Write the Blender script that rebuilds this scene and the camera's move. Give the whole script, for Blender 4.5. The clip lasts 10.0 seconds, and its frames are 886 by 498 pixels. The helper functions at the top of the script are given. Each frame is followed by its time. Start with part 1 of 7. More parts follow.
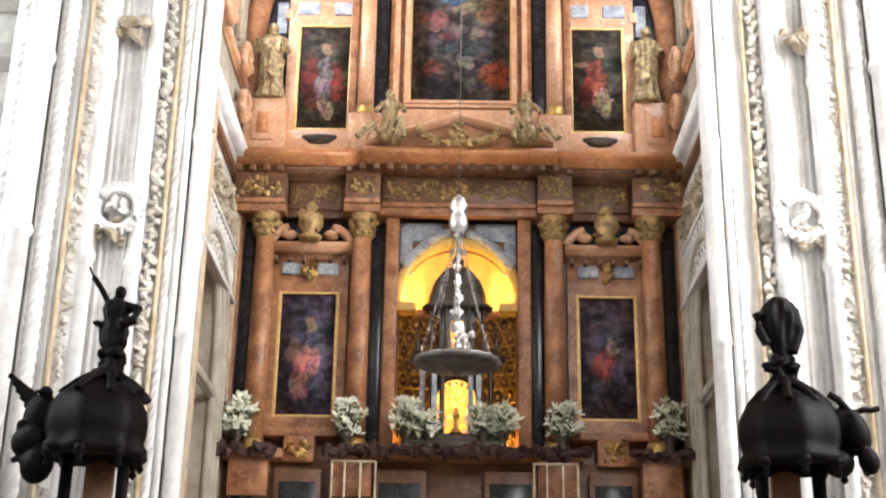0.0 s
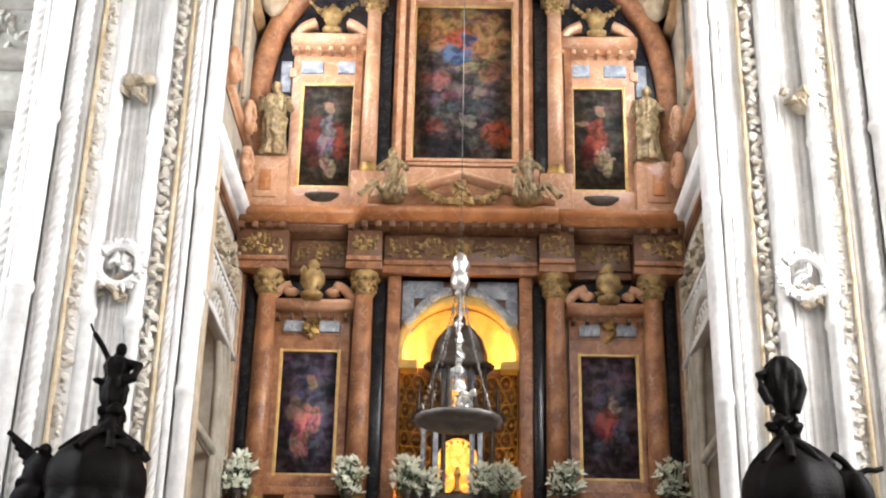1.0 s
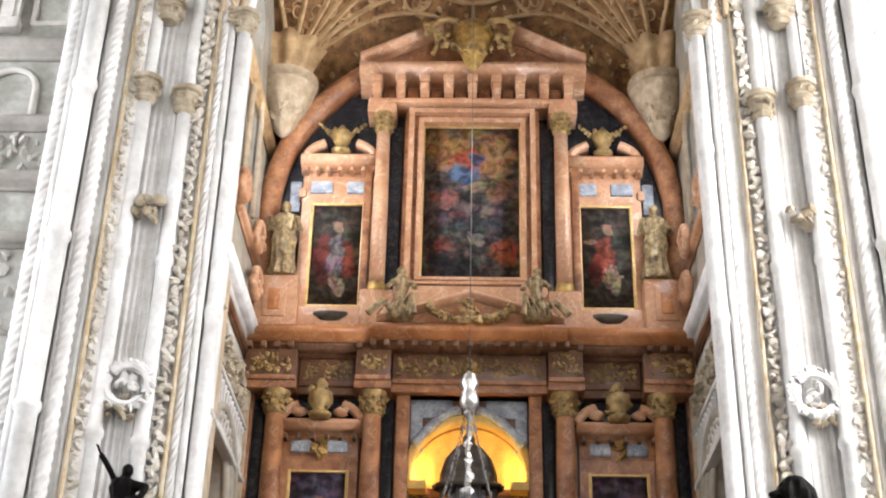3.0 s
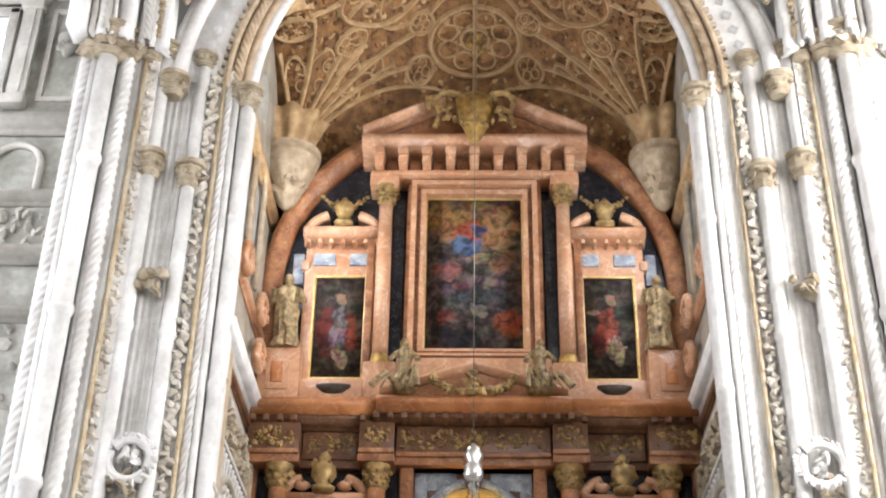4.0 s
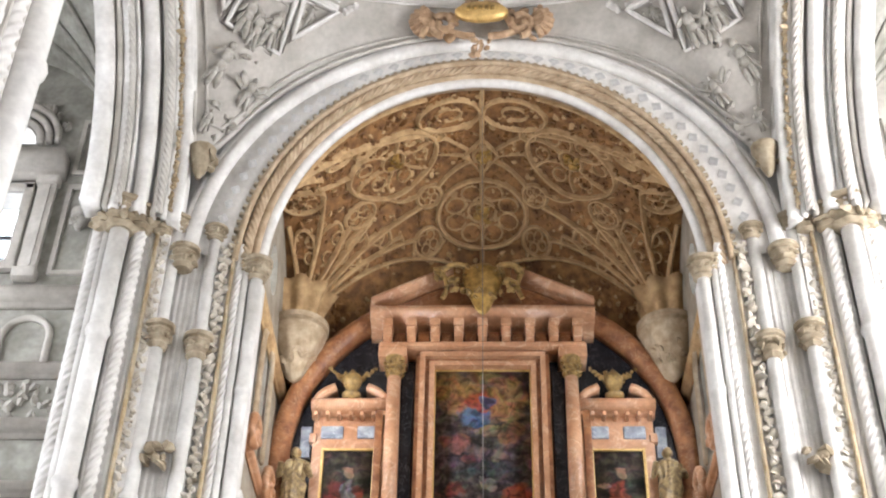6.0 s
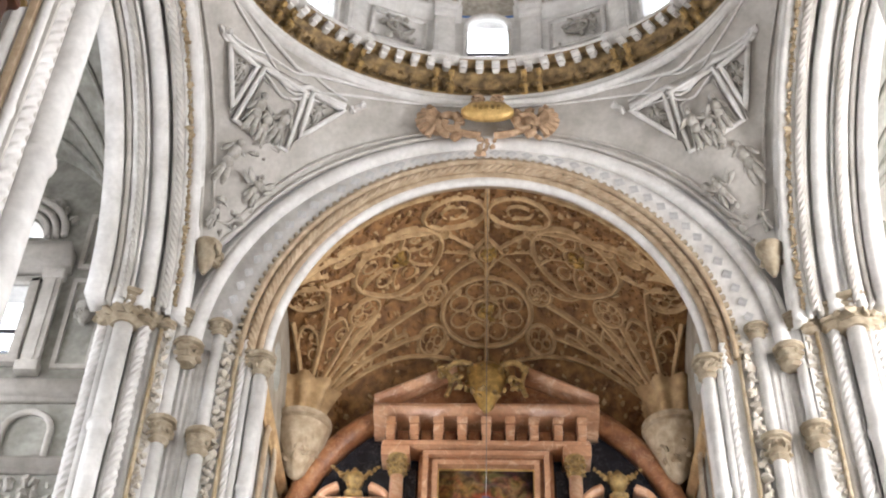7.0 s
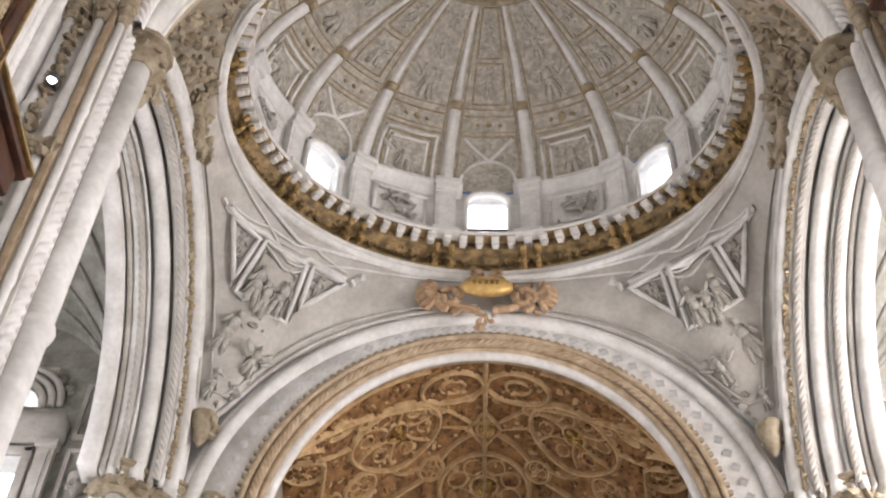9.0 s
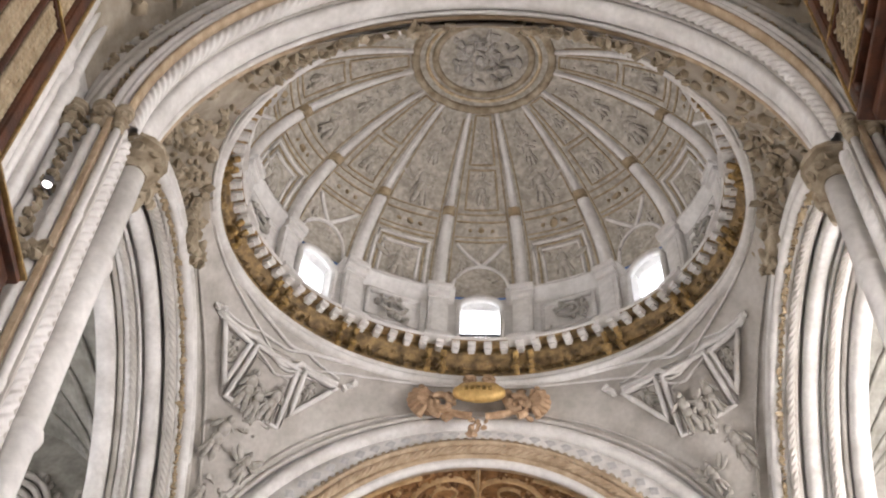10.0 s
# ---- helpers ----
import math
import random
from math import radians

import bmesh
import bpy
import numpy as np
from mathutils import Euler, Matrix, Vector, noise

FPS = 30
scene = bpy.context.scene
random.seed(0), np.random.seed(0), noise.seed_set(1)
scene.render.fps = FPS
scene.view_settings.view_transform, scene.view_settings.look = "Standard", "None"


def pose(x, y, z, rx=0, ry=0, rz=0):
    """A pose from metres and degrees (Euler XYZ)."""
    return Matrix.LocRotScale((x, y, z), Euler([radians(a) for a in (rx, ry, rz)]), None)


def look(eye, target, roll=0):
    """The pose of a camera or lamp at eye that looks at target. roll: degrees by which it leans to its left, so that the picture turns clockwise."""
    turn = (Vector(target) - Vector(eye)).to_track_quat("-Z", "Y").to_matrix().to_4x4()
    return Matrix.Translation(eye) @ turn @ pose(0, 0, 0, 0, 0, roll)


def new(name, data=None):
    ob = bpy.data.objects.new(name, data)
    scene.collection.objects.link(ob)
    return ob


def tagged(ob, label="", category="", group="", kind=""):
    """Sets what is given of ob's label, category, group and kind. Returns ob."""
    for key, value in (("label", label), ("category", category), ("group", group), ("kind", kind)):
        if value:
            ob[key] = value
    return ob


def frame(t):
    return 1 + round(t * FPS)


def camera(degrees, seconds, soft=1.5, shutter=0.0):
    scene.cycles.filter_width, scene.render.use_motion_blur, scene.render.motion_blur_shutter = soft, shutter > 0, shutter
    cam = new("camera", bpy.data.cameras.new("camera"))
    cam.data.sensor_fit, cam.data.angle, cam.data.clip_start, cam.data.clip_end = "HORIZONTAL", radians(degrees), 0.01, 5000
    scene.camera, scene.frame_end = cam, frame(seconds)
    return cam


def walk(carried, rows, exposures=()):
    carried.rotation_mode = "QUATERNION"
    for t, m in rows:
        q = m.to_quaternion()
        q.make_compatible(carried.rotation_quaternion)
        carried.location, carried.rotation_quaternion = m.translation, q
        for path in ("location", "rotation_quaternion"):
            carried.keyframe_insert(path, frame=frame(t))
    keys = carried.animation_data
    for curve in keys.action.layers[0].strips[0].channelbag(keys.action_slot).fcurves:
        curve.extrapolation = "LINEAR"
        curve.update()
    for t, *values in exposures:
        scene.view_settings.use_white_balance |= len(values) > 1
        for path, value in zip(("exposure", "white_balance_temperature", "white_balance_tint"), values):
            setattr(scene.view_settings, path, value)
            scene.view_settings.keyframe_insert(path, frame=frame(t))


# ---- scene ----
EXPOSURES = [(0.0, 0.55, 6200, 13), (2.5, 0.2, 6150, 13), (4.5, 0.06, 6150, 13), (5.5, -0.1, 6200, 13), (7.5, -0.35, 6350, 15), (10.0, -0.52, 6600, 18)]

# The camera stands on the axis of the nave and tilts upward.
cam = camera(36.75, 10.0, soft=2.1)
EYE = (0.0, 0.0, 1.6)
# seconds, yaw to the left, pitch up, roll
ROWS = [
    (0.0, 0.70, 20.97, 1.00),
    (0.5, 0.74, 22.30, 0.88),
    (1.0, 0.83, 23.45, 1.23),
    (1.5, 0.93, 24.59, 1.17),
    (2.0, 1.19, 25.88, 0.84),
    (2.5, 1.28, 27.14, 1.35),
    (4.0, 1.57, 31.60, 1.01),
    (4.5, 1.77, 33.16, 1.21),
    (5.0, 1.82, 34.83, 0.70),
    (5.5, 1.96, 36.80, 0.82),
    (7.0, 2.58, 43.12, 1.99),
    (7.5, 2.75, 44.87, 2.08),
    (8.0, 2.80, 46.46, 2.17),
    (8.5, 3.13, 48.36, 2.74),
    (9.0, 2.99, 50.58, 3.06),
    (9.5, 3.02, 52.98, 3.33),
    (10.0, 2.86, 55.10, 3.17),
]


def aim(yaw, pitch, roll):
    yaw, pitch = radians(yaw), radians(pitch)
    ahead = Vector((-math.sin(yaw) * math.cos(pitch), math.cos(yaw) * math.cos(pitch), math.sin(pitch)))
    return look(EYE, Vector(EYE) + ahead, roll)


walk(cam, [(t, aim(a, b, c)) for t, a, b, c in ROWS], EXPOSURES)

# ---- light ----
world = bpy.data.worlds.new("sky")
scene.world = world
world.use_nodes = True
_n = world.node_tree.nodes
_sky = _n.new("ShaderNodeTexSky")
_sky.sky_type, _sky.sun_disc = "NISHITA", False
_sky.sun_elevation, _sky.sun_rotation = radians(48), radians(115)
_n["Background"].inputs[1].default_value = 0.12
world.node_tree.links.new(_sky.outputs[0], _n["Background"].inputs[0])

sun = new("sun", bpy.data.lights.new("sun", "SUN"))
sun.data.energy, sun.data.angle, sun.data.color = 3.0, radians(0.6), (1.0, 0.94, 0.85)
sun.matrix_world = look((20, 4, 30), (0, 14, 4))


def area_lamp(name, eye, target, w, h, power, colour=(1.0, 0.98, 0.95)):
    """A rectangular lamp: daylight at an opening of that size, a small lamp or an added fill."""
    ob = new(name, bpy.data.lights.new(name, "AREA"))
    ob.data.shape, ob.data.size, ob.data.size_y = "RECTANGLE", w, h
    ob.data.energy, ob.data.color = power, colour
    ob.matrix_world = look(eye, target)
    return ob


# Daylight in the nave's clerestory, the transepts and the chancel.
# The clerestory is out of view, added to light the crossing and vault.
area_lamp("nave_daylight", (5.9, 1.5, 15.5), (-1.8, 15, 10.5), 3.0, 5.0, 960)
area_lamp("nave_daylight", (5.9, -6.5, 15.5), (-4.5, 7, 19), 3.0, 5.0, 350)
area_lamp("nave_daylight", (-5.9, 1.5, 15.5), (5.6, 8.5, 22), 3.0, 5.0, 320, (1.0, 0.93, 0.8))
for s in (-1, 1):
    area_lamp("chancel_daylight", (s * 4.44, 23.6, 17.0), (s * -4, 24.6, 17.6 if s < 0 else 16.4), 0.9, 2.2, 205 if s < 0 else 165, (0.92, 0.97, 1.0))
    area_lamp("niche_lamp", (s * 1.0, 25.9, 10.33), (s * 0.6, 26.3, 11.5), 0.25, 0.2, 22, (1.0, 0.62, 0.18))
    area_lamp("niche_lamp", (s * 0.95, 25.75, 7.3), (s * 1.0, 26.4, 9.0), 0.25, 0.2, 16, (1.0, 0.55, 0.15))
area_lamp("transept_daylight", (13.6, 14.2, 15), (5, 20.5, 15.5), 5.0, 9.0, 3100, (1.0, 0.97, 0.92))
area_lamp("transept_daylight", (-13.6, 16.2, 15), (4, 15.8, 14), 5.0, 9.0, 220, (1.0, 0.98, 0.96))
# Added fill in mid-air under the dome, pointing up; no opening is there.
area_lamp("drum_fill", (0, 15.8, 27.6), (0, 15.8, 40), 6.0, 5.0, 120, (1.0, 0.97, 0.94))


# ---- materials ----
def mat(name, base, rough=0.6, metal=0.0, second=None, scale=3.0, fine=40.0, bump=0.25, amount=0.5, vein=None):
    """A surface of two mixed tones: large stains, fine grain and a relief from both."""
    m = bpy.data.materials.new(name)
    m.use_nodes = True
    nt = m.node_tree
    N, L = nt.nodes, nt.links
    bsdf = N["Principled BSDF"]
    co = N.new("ShaderNodeTexCoord")
    big, small = N.new("ShaderNodeTexNoise"), N.new("ShaderNodeTexNoise")
    for node, sc, det in ((big, scale, 6.0), (small, fine, 4.0)):
        node.inputs["Scale"].default_value, node.inputs["Detail"].default_value = sc, det
        L.new(co.outputs["Object"], node.inputs["Vector"])
    ramp = N.new("ShaderNodeValToRGB")
    ramp.color_ramp.elements[0].position, ramp.color_ramp.elements[1].position = 0.35, 0.68
    second = second or tuple(c * 0.72 for c in base)
    ramp.color_ramp.elements[0].color, ramp.color_ramp.elements[1].color = (*second, 1), (*base, 1)
    L.new(big.outputs["Fac"], ramp.inputs[0])
    mixer = N.new("ShaderNodeMix")
    mixer.data_type, mixer.blend_type = "RGBA", "MULTIPLY"
    mixer.inputs[0].default_value = amount
    L.new(ramp.outputs[0], mixer.inputs[6])
    tone = N.new("ShaderNodeMapRange")
    tone.inputs[1].default_value, tone.inputs[2].default_value = 0.3, 0.7
    tone.inputs[3].default_value, tone.inputs[4].default_value = 0.78, 1.08
    L.new(small.outputs["Fac"], tone.inputs[0])
    L.new(tone.outputs[0], mixer.inputs[7])
    colour = mixer.outputs[2]
    if vein:
        wave = N.new("ShaderNodeTexNoise")
        wave.inputs["Scale"].default_value, wave.inputs["Detail"].default_value = scale * 0.8, 5.0
        wave.inputs["Distortion"].default_value = 1.2
        L.new(co.outputs["Object"], wave.inputs["Vector"])
        thin = N.new("ShaderNodeValToRGB")
        e = thin.color_ramp.elements
        e[0].position, e[0].color = 0.48, (0, 0, 0, 1)
        e[1].position, e[1].color = 0.52, (0, 0, 0, 1)
        mid = e.new(0.5)
        mid.color = (0.5, 0.5, 0.5, 1)
        L.new(wave.outputs["Fac"], thin.inputs[0])
        lay = N.new("ShaderNodeMix")
        lay.data_type = "RGBA"
        L.new(thin.outputs[0], lay.inputs[0])
        L.new(colour, lay.inputs[6])
        lay.inputs[7].default_value = (*vein, 1)
        colour = lay.outputs[2]
    L.new(colour, bsdf.inputs["Base Color"])
    bsdf.inputs["Roughness"].default_value, bsdf.inputs["Metallic"].default_value = rough, metal
    if bump:
        bp = N.new("ShaderNodeBump")
        bp.inputs["Strength"].default_value, bp.inputs["Distance"].default_value = bump, 0.03
        L.new(small.outputs["Fac"], bp.inputs["Height"])
        L.new(bp.outputs[0], bsdf.inputs["Normal"])
    return m


def glow(name, colour, strength):
    m = bpy.data.materials.new(name)
    m.use_nodes = True
    b = m.node_tree.nodes["Principled BSDF"]
    b.inputs["Base Color"].default_value = (*colour, 1)
    b.inputs["Emission Color"].default_value, b.inputs["Emission Strength"].default_value = (*colour, 1), strength
    return m


def glass():
    m = bpy.data.materials.new("window_glass")
    m.use_nodes = True
    b = m.node_tree.nodes["Principled BSDF"]
    b.inputs["Base Color"].default_value = (0.93, 0.96, 0.98, 1)
    b.inputs["Roughness"].default_value, b.inputs["IOR"].default_value = 0.05, 1.1
    b.inputs["Transmission Weight"].default_value = 1.0
    return m


def painting(name, ground, spots):
    """An old oil painting: dark ground, soft patches of colour at (x, z, width, height, colour), cracked varnish."""
    m = bpy.data.materials.new(name)
    m.use_nodes = True
    N, L = m.node_tree.nodes, m.node_tree.links
    bsdf = N["Principled BSDF"]
    co = N.new("ShaderNodeTexCoord")
    warp = N.new("ShaderNodeTexNoise")
    warp.inputs["Scale"].default_value, warp.inputs["Detail"].default_value = 2.8, 5.0
    warp.inputs["Roughness"].default_value = 0.5
    L.new(co.outputs["Object"], warp.inputs["Vector"])
    push = N.new("ShaderNodeVectorMath")
    push.operation = "MULTIPLY_ADD"
    L.new(warp.outputs["Color"], push.inputs[0])
    push.inputs[1].default_value = (0.55, 0.0, 0.55)
    L.new(co.outputs["Object"], push.inputs[2])
    cloud = N.new("ShaderNodeTexNoise")
    cloud.inputs["Scale"].default_value, cloud.inputs["Detail"].default_value = 3.2, 7.0
    L.new(co.outputs["Object"], cloud.inputs["Vector"])
    ramp = N.new("ShaderNodeValToRGB")
    ramp.color_ramp.elements[0].position, ramp.color_ramp.elements[1].position = 0.4, 0.66
    ramp.color_ramp.elements[0].color = (*[c * 0.35 for c in ground], 1)
    ramp.color_ramp.elements[1].color = (*[min(1, c * 2.2) for c in ground], 1)
    L.new(cloud.outputs["Fac"], ramp.inputs[0])
    colour = ramp.outputs[0]
    for x, z, w, h, c in spots:
        at = N.new("ShaderNodeMapping")
        at.vector_type = "TEXTURE"
        at.inputs["Location"].default_value = (x + 0.27, 0, z + 0.27)
        at.inputs["Scale"].default_value = (w, 100, h)
        L.new(push.outputs[0], at.inputs["Vector"])
        ball = N.new("ShaderNodeTexGradient")
        ball.gradient_type = "SPHERICAL"
        L.new(at.outputs[0], ball.inputs["Vector"])
        edge = N.new("ShaderNodeMapRange")
        edge.inputs[1].default_value, edge.inputs[2].default_value = 0.1, 0.32
        edge.inputs[4].default_value = 0.85
        L.new(ball.outputs["Fac"], edge.inputs[0])
        lay = N.new("ShaderNodeMix")
        lay.data_type = "RGBA"
        L.new(edge.outputs[0], lay.inputs[0])
        L.new(colour, lay.inputs[6])
        lay.inputs[7].default_value = (*c, 1)
        colour = lay.outputs[2]
    shade = N.new("ShaderNodeMix")
    shade.data_type, shade.blend_type = "RGBA", "MULTIPLY"
    shade.inputs[0].default_value = 0.75
    tint = N.new("ShaderNodeMix")
    tint.data_type, tint.blend_type = "RGBA", "OVERLAY"
    tint.inputs[0].default_value = 0.8
    strokes = N.new("ShaderNodeTexNoise")
    strokes.inputs["Scale"].default_value, strokes.inputs["Detail"].default_value, strokes.inputs["Distortion"].default_value = 2.8, 3.0, 1.2
    L.new(co.outputs["Object"], strokes.inputs["Vector"])
    L.new(colour, tint.inputs[6])
    L.new(strokes.outputs["Color"], tint.inputs[7])
    L.new(tint.outputs[2], shade.inputs[6])
    fold = N.new("ShaderNodeTexNoise")
    fold.inputs["Scale"].default_value, fold.inputs["Detail"].default_value, fold.inputs["Distortion"].default_value = 4.5, 2.5, 1.0
    L.new(co.outputs["Object"], fold.inputs["Vector"])
    deep = N.new("ShaderNodeMapRange")
    deep.inputs[1].default_value, deep.inputs[2].default_value = 0.36, 0.6
    deep.inputs[3].default_value, deep.inputs[4].default_value = 0.18, 1.35
    L.new(fold.outputs["Fac"], deep.inputs[0])
    L.new(deep.outputs[0], shade.inputs[7])
    L.new(shade.outputs[2], bsdf.inputs["Base Color"])
    bsdf.inputs["Roughness"].default_value, bsdf.inputs["Specular IOR Level"].default_value = 0.7, 0.25
    return m


STONE = mat("white_limestone", (0.80, 0.785, 0.76), 0.75, second=(0.62, 0.60, 0.57), scale=1.6, fine=9, bump=0.15)
CARVED = mat("carved_limestone", (0.46, 0.39, 0.285), 0.8, second=(0.23, 0.18, 0.115), scale=4, fine=14, bump=0.5)
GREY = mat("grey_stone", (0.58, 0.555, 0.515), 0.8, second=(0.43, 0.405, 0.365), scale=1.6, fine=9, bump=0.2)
PALECARVE = mat("pale_carved_limestone", (0.68, 0.64, 0.57), 0.8, second=(0.44, 0.39, 0.31), scale=4, fine=14, bump=0.4)
RELIEF = mat("grey_relief_stone", (0.50, 0.48, 0.44), 0.8, second=(0.34, 0.32, 0.28), scale=7, fine=16, bump=0.5)
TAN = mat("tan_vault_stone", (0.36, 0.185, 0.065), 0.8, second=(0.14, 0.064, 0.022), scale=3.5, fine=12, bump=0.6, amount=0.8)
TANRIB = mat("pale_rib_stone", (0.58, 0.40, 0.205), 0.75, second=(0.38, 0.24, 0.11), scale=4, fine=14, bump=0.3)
GILT = mat("worn_gilding", (0.60, 0.38, 0.11), 0.42, 0.7, second=(0.24, 0.15, 0.05), scale=6, fine=30, bump=0.5)
GILTLINE = mat("pale_gilt_fillet", (0.66, 0.57, 0.42), 0.6, 0.1, second=(0.46, 0.34, 0.19), scale=5, fine=20)
TANSTONE = mat("tan_stone", (0.53, 0.415, 0.285), 0.7, second=(0.37, 0.27, 0.17), scale=4, fine=14, bump=0.2)
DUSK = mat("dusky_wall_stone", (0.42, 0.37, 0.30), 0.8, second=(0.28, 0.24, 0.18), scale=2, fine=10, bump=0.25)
PALEGILT = mat("pale_gilded_wood", (0.44, 0.32, 0.15), 0.45, 0.3, second=(0.14, 0.09, 0.045), scale=9, fine=14, bump=0.4)
RED = mat("red_marble", (0.44, 0.195, 0.08), 0.42, second=(0.21, 0.08, 0.034), scale=3.4, fine=11, bump=0.06, amount=0.8, vein=(0.55, 0.34, 0.2))
PINK = mat("pink_marble", (0.62, 0.35, 0.2), 0.36, second=(0.45, 0.22, 0.11), scale=1.6, fine=11, bump=0.06, amount=0.8, vein=(0.76, 0.56, 0.40))
ORANGE = mat("orange_red_marble", (0.55, 0.235, 0.085), 0.36, second=(0.36, 0.125, 0.04), scale=2, fine=10, bump=0.05, vein=(0.66, 0.42, 0.25))
BROWN = mat("brown_marble", (0.20, 0.095, 0.05), 0.33, second=(0.11, 0.05, 0.025), scale=3, fine=8, bump=0.04, vein=(0.32, 0.19, 0.11))
BLACK = mat("black_marble", (0.025, 0.025, 0.03), 0.2, second=(0.012, 0.012, 0.015), scale=4, bump=0.05, vein=(0.09, 0.09, 0.1))
BLUE = mat("grey_blue_marble", (0.42, 0.45, 0.48), 0.35, second=(0.18, 0.20, 0.24), scale=4, fine=12, bump=0.1, vein=(0.75, 0.77, 0.78))
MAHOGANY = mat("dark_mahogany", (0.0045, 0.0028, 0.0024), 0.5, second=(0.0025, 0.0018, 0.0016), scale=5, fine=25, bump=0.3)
BRONZE = mat("dark_bronze", (0.10, 0.08, 0.06), 0.4, 0.7, second=(0.05, 0.04, 0.03), scale=6, fine=30)
SILVER = mat("old_silver", (0.72, 0.71, 0.68), 0.3, 0.9, second=(0.42, 0.41, 0.38), scale=6, fine=30)
AMBER = mat("ochre_shell_stucco", (0.80, 0.55, 0.16), 0.5, second=(0.62, 0.38, 0.09), scale=3, fine=20)
FLOORM = mat("floor_marble", (0.50, 0.46, 0.42), 0.25, second=(0.30, 0.26, 0.22), scale=1.2, fine=8, bump=0.05)
PETAL = mat("white_petals", (0.82, 0.82, 0.70), 0.6, second=(0.66, 0.68, 0.50), scale=12, fine=50)
LEAF = mat("green_leaves", (0.07, 0.11, 0.04), 0.5, second=(0.04, 0.06, 0.02), scale=12, fine=50)
CLOTH = mat("dark_red_cloth", (0.06, 0.02, 0.015), 0.8, second=(0.03, 0.012, 0.01), scale=8, fine=60)
PALESKY = glow("pale_blue_sky", (0.72, 0.86, 1.0), 2.2)
SKYGLOW = glow("daylight_sky", (0.95, 0.98, 1.0), 6.0)
# Emission stands in for the lit gold inside the tabernacle.
GOLDGLOW = glow("lit_gold_interior", (1.0, 0.50, 0.06), 1.6)
RINGGILT = mat("tarnished_gilding", (0.52, 0.34, 0.12), 0.5, 0.4, second=(0.20, 0.13, 0.055), scale=7, fine=24, bump=0.5)
RINGBROWN = mat("ring_cornice_gilding", (0.42, 0.285, 0.125), 0.55, 0.25, second=(0.13, 0.085, 0.04), scale=4.5, fine=16, bump=0.6, amount=0.8)
DOMEREL = mat("pale_relief_stone", (0.52, 0.49, 0.43), 0.8, second=(0.38, 0.35, 0.30), scale=7, fine=14, bump=0.4)
DOMEGREY = mat("dome_panel_stone", (0.53, 0.495, 0.43), 0.8, second=(0.35, 0.32, 0.265), scale=4.5, fine=9, bump=0.5, amount=0.8)
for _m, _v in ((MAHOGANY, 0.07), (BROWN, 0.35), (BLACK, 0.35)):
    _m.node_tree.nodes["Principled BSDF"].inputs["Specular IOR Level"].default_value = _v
FRAMEGOLD = mat("bright_gilt_frame", (0.80, 0.56, 0.22), 0.38, 0.5, second=(0.6, 0.38, 0.13), scale=8, fine=30, bump=0.2)
CREAM = mat("cream_corbel_stone", (0.52, 0.41, 0.28), 0.75, second=(0.34, 0.25, 0.15), scale=5, fine=14, bump=0.3)
SLATE = mat("grey_lozenge_stone", (0.56, 0.555, 0.55), 0.8, second=(0.40, 0.40, 0.395), scale=5, fine=14, bump=0.2)
CASEWOOD = mat("dark_red_brown_case_wood", (0.11, 0.035, 0.014), 0.45, second=(0.04, 0.014, 0.007), scale=4, fine=22, bump=0.3)
DUSTYGILT = mat("dusty_gilt_stone", (0.47, 0.38, 0.25), 0.65, 0.1, second=(0.30, 0.225, 0.13), scale=6, fine=22, bump=0.4)
_nt = GOLDGLOW.node_tree
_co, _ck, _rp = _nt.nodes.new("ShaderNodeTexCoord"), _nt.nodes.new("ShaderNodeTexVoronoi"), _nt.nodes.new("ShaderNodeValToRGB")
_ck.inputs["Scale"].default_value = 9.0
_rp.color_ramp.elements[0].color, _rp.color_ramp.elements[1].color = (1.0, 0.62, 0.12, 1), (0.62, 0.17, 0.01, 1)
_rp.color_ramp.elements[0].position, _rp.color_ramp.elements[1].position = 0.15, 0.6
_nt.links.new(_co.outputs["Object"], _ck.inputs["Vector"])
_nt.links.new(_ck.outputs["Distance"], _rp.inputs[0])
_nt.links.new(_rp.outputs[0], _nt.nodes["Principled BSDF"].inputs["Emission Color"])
GLASS = glass()
# Darker grey stone whose tone stands in for dim light in the transepts.
SHADEGREY = mat("shaded_grey_stone", (0.42, 0.41, 0.37), 0.8, second=(0.26, 0.255, 0.22), scale=2.4, fine=9, bump=0.3, amount=0.7)
LEAD = mat("window_lead", (0.10, 0.10, 0.11), 0.5, 0.3, scale=5)


# ---- mesh helpers ----
def finish(bm, name, material, smooth=True, angle=38):
    if smooth:
        for f in bm.faces:
            f.smooth = True
        lim = radians(angle)
        for e in bm.edges:
            if len(e.link_faces) == 2 and e.calc_face_angle(0) > lim:
                e.smooth = False
    me = bpy.data.meshes.new(name)
    bm.to_mesh(me)
    bm.free()
    me.materials.append(material)
    return me


STUFF = {"leaf_band", "relief", "ornament", "frieze_ornament", "frieze", "ring_ornament", "niche_ornament", "leaf_carving", "crown_relief", "carving", "crest", "petals", "leaves", "stem", "winged_carving", "door_ornament", "scrollwork", "leafwork", "pendant"}


def part(name, bm, material, parent, label="", smooth=True):
    ob = new(name, finish(bm, name, material, smooth))
    ob.parent = parent
    if name in STUFF and label:
        tagged(ob, kind="stuff")
    return tagged(ob, label)


def thing(name, bm, material, label, category, group="", kind="", smooth=True):
    return tagged(new(name, finish(bm, name, material, smooth)), label, category, group, kind)


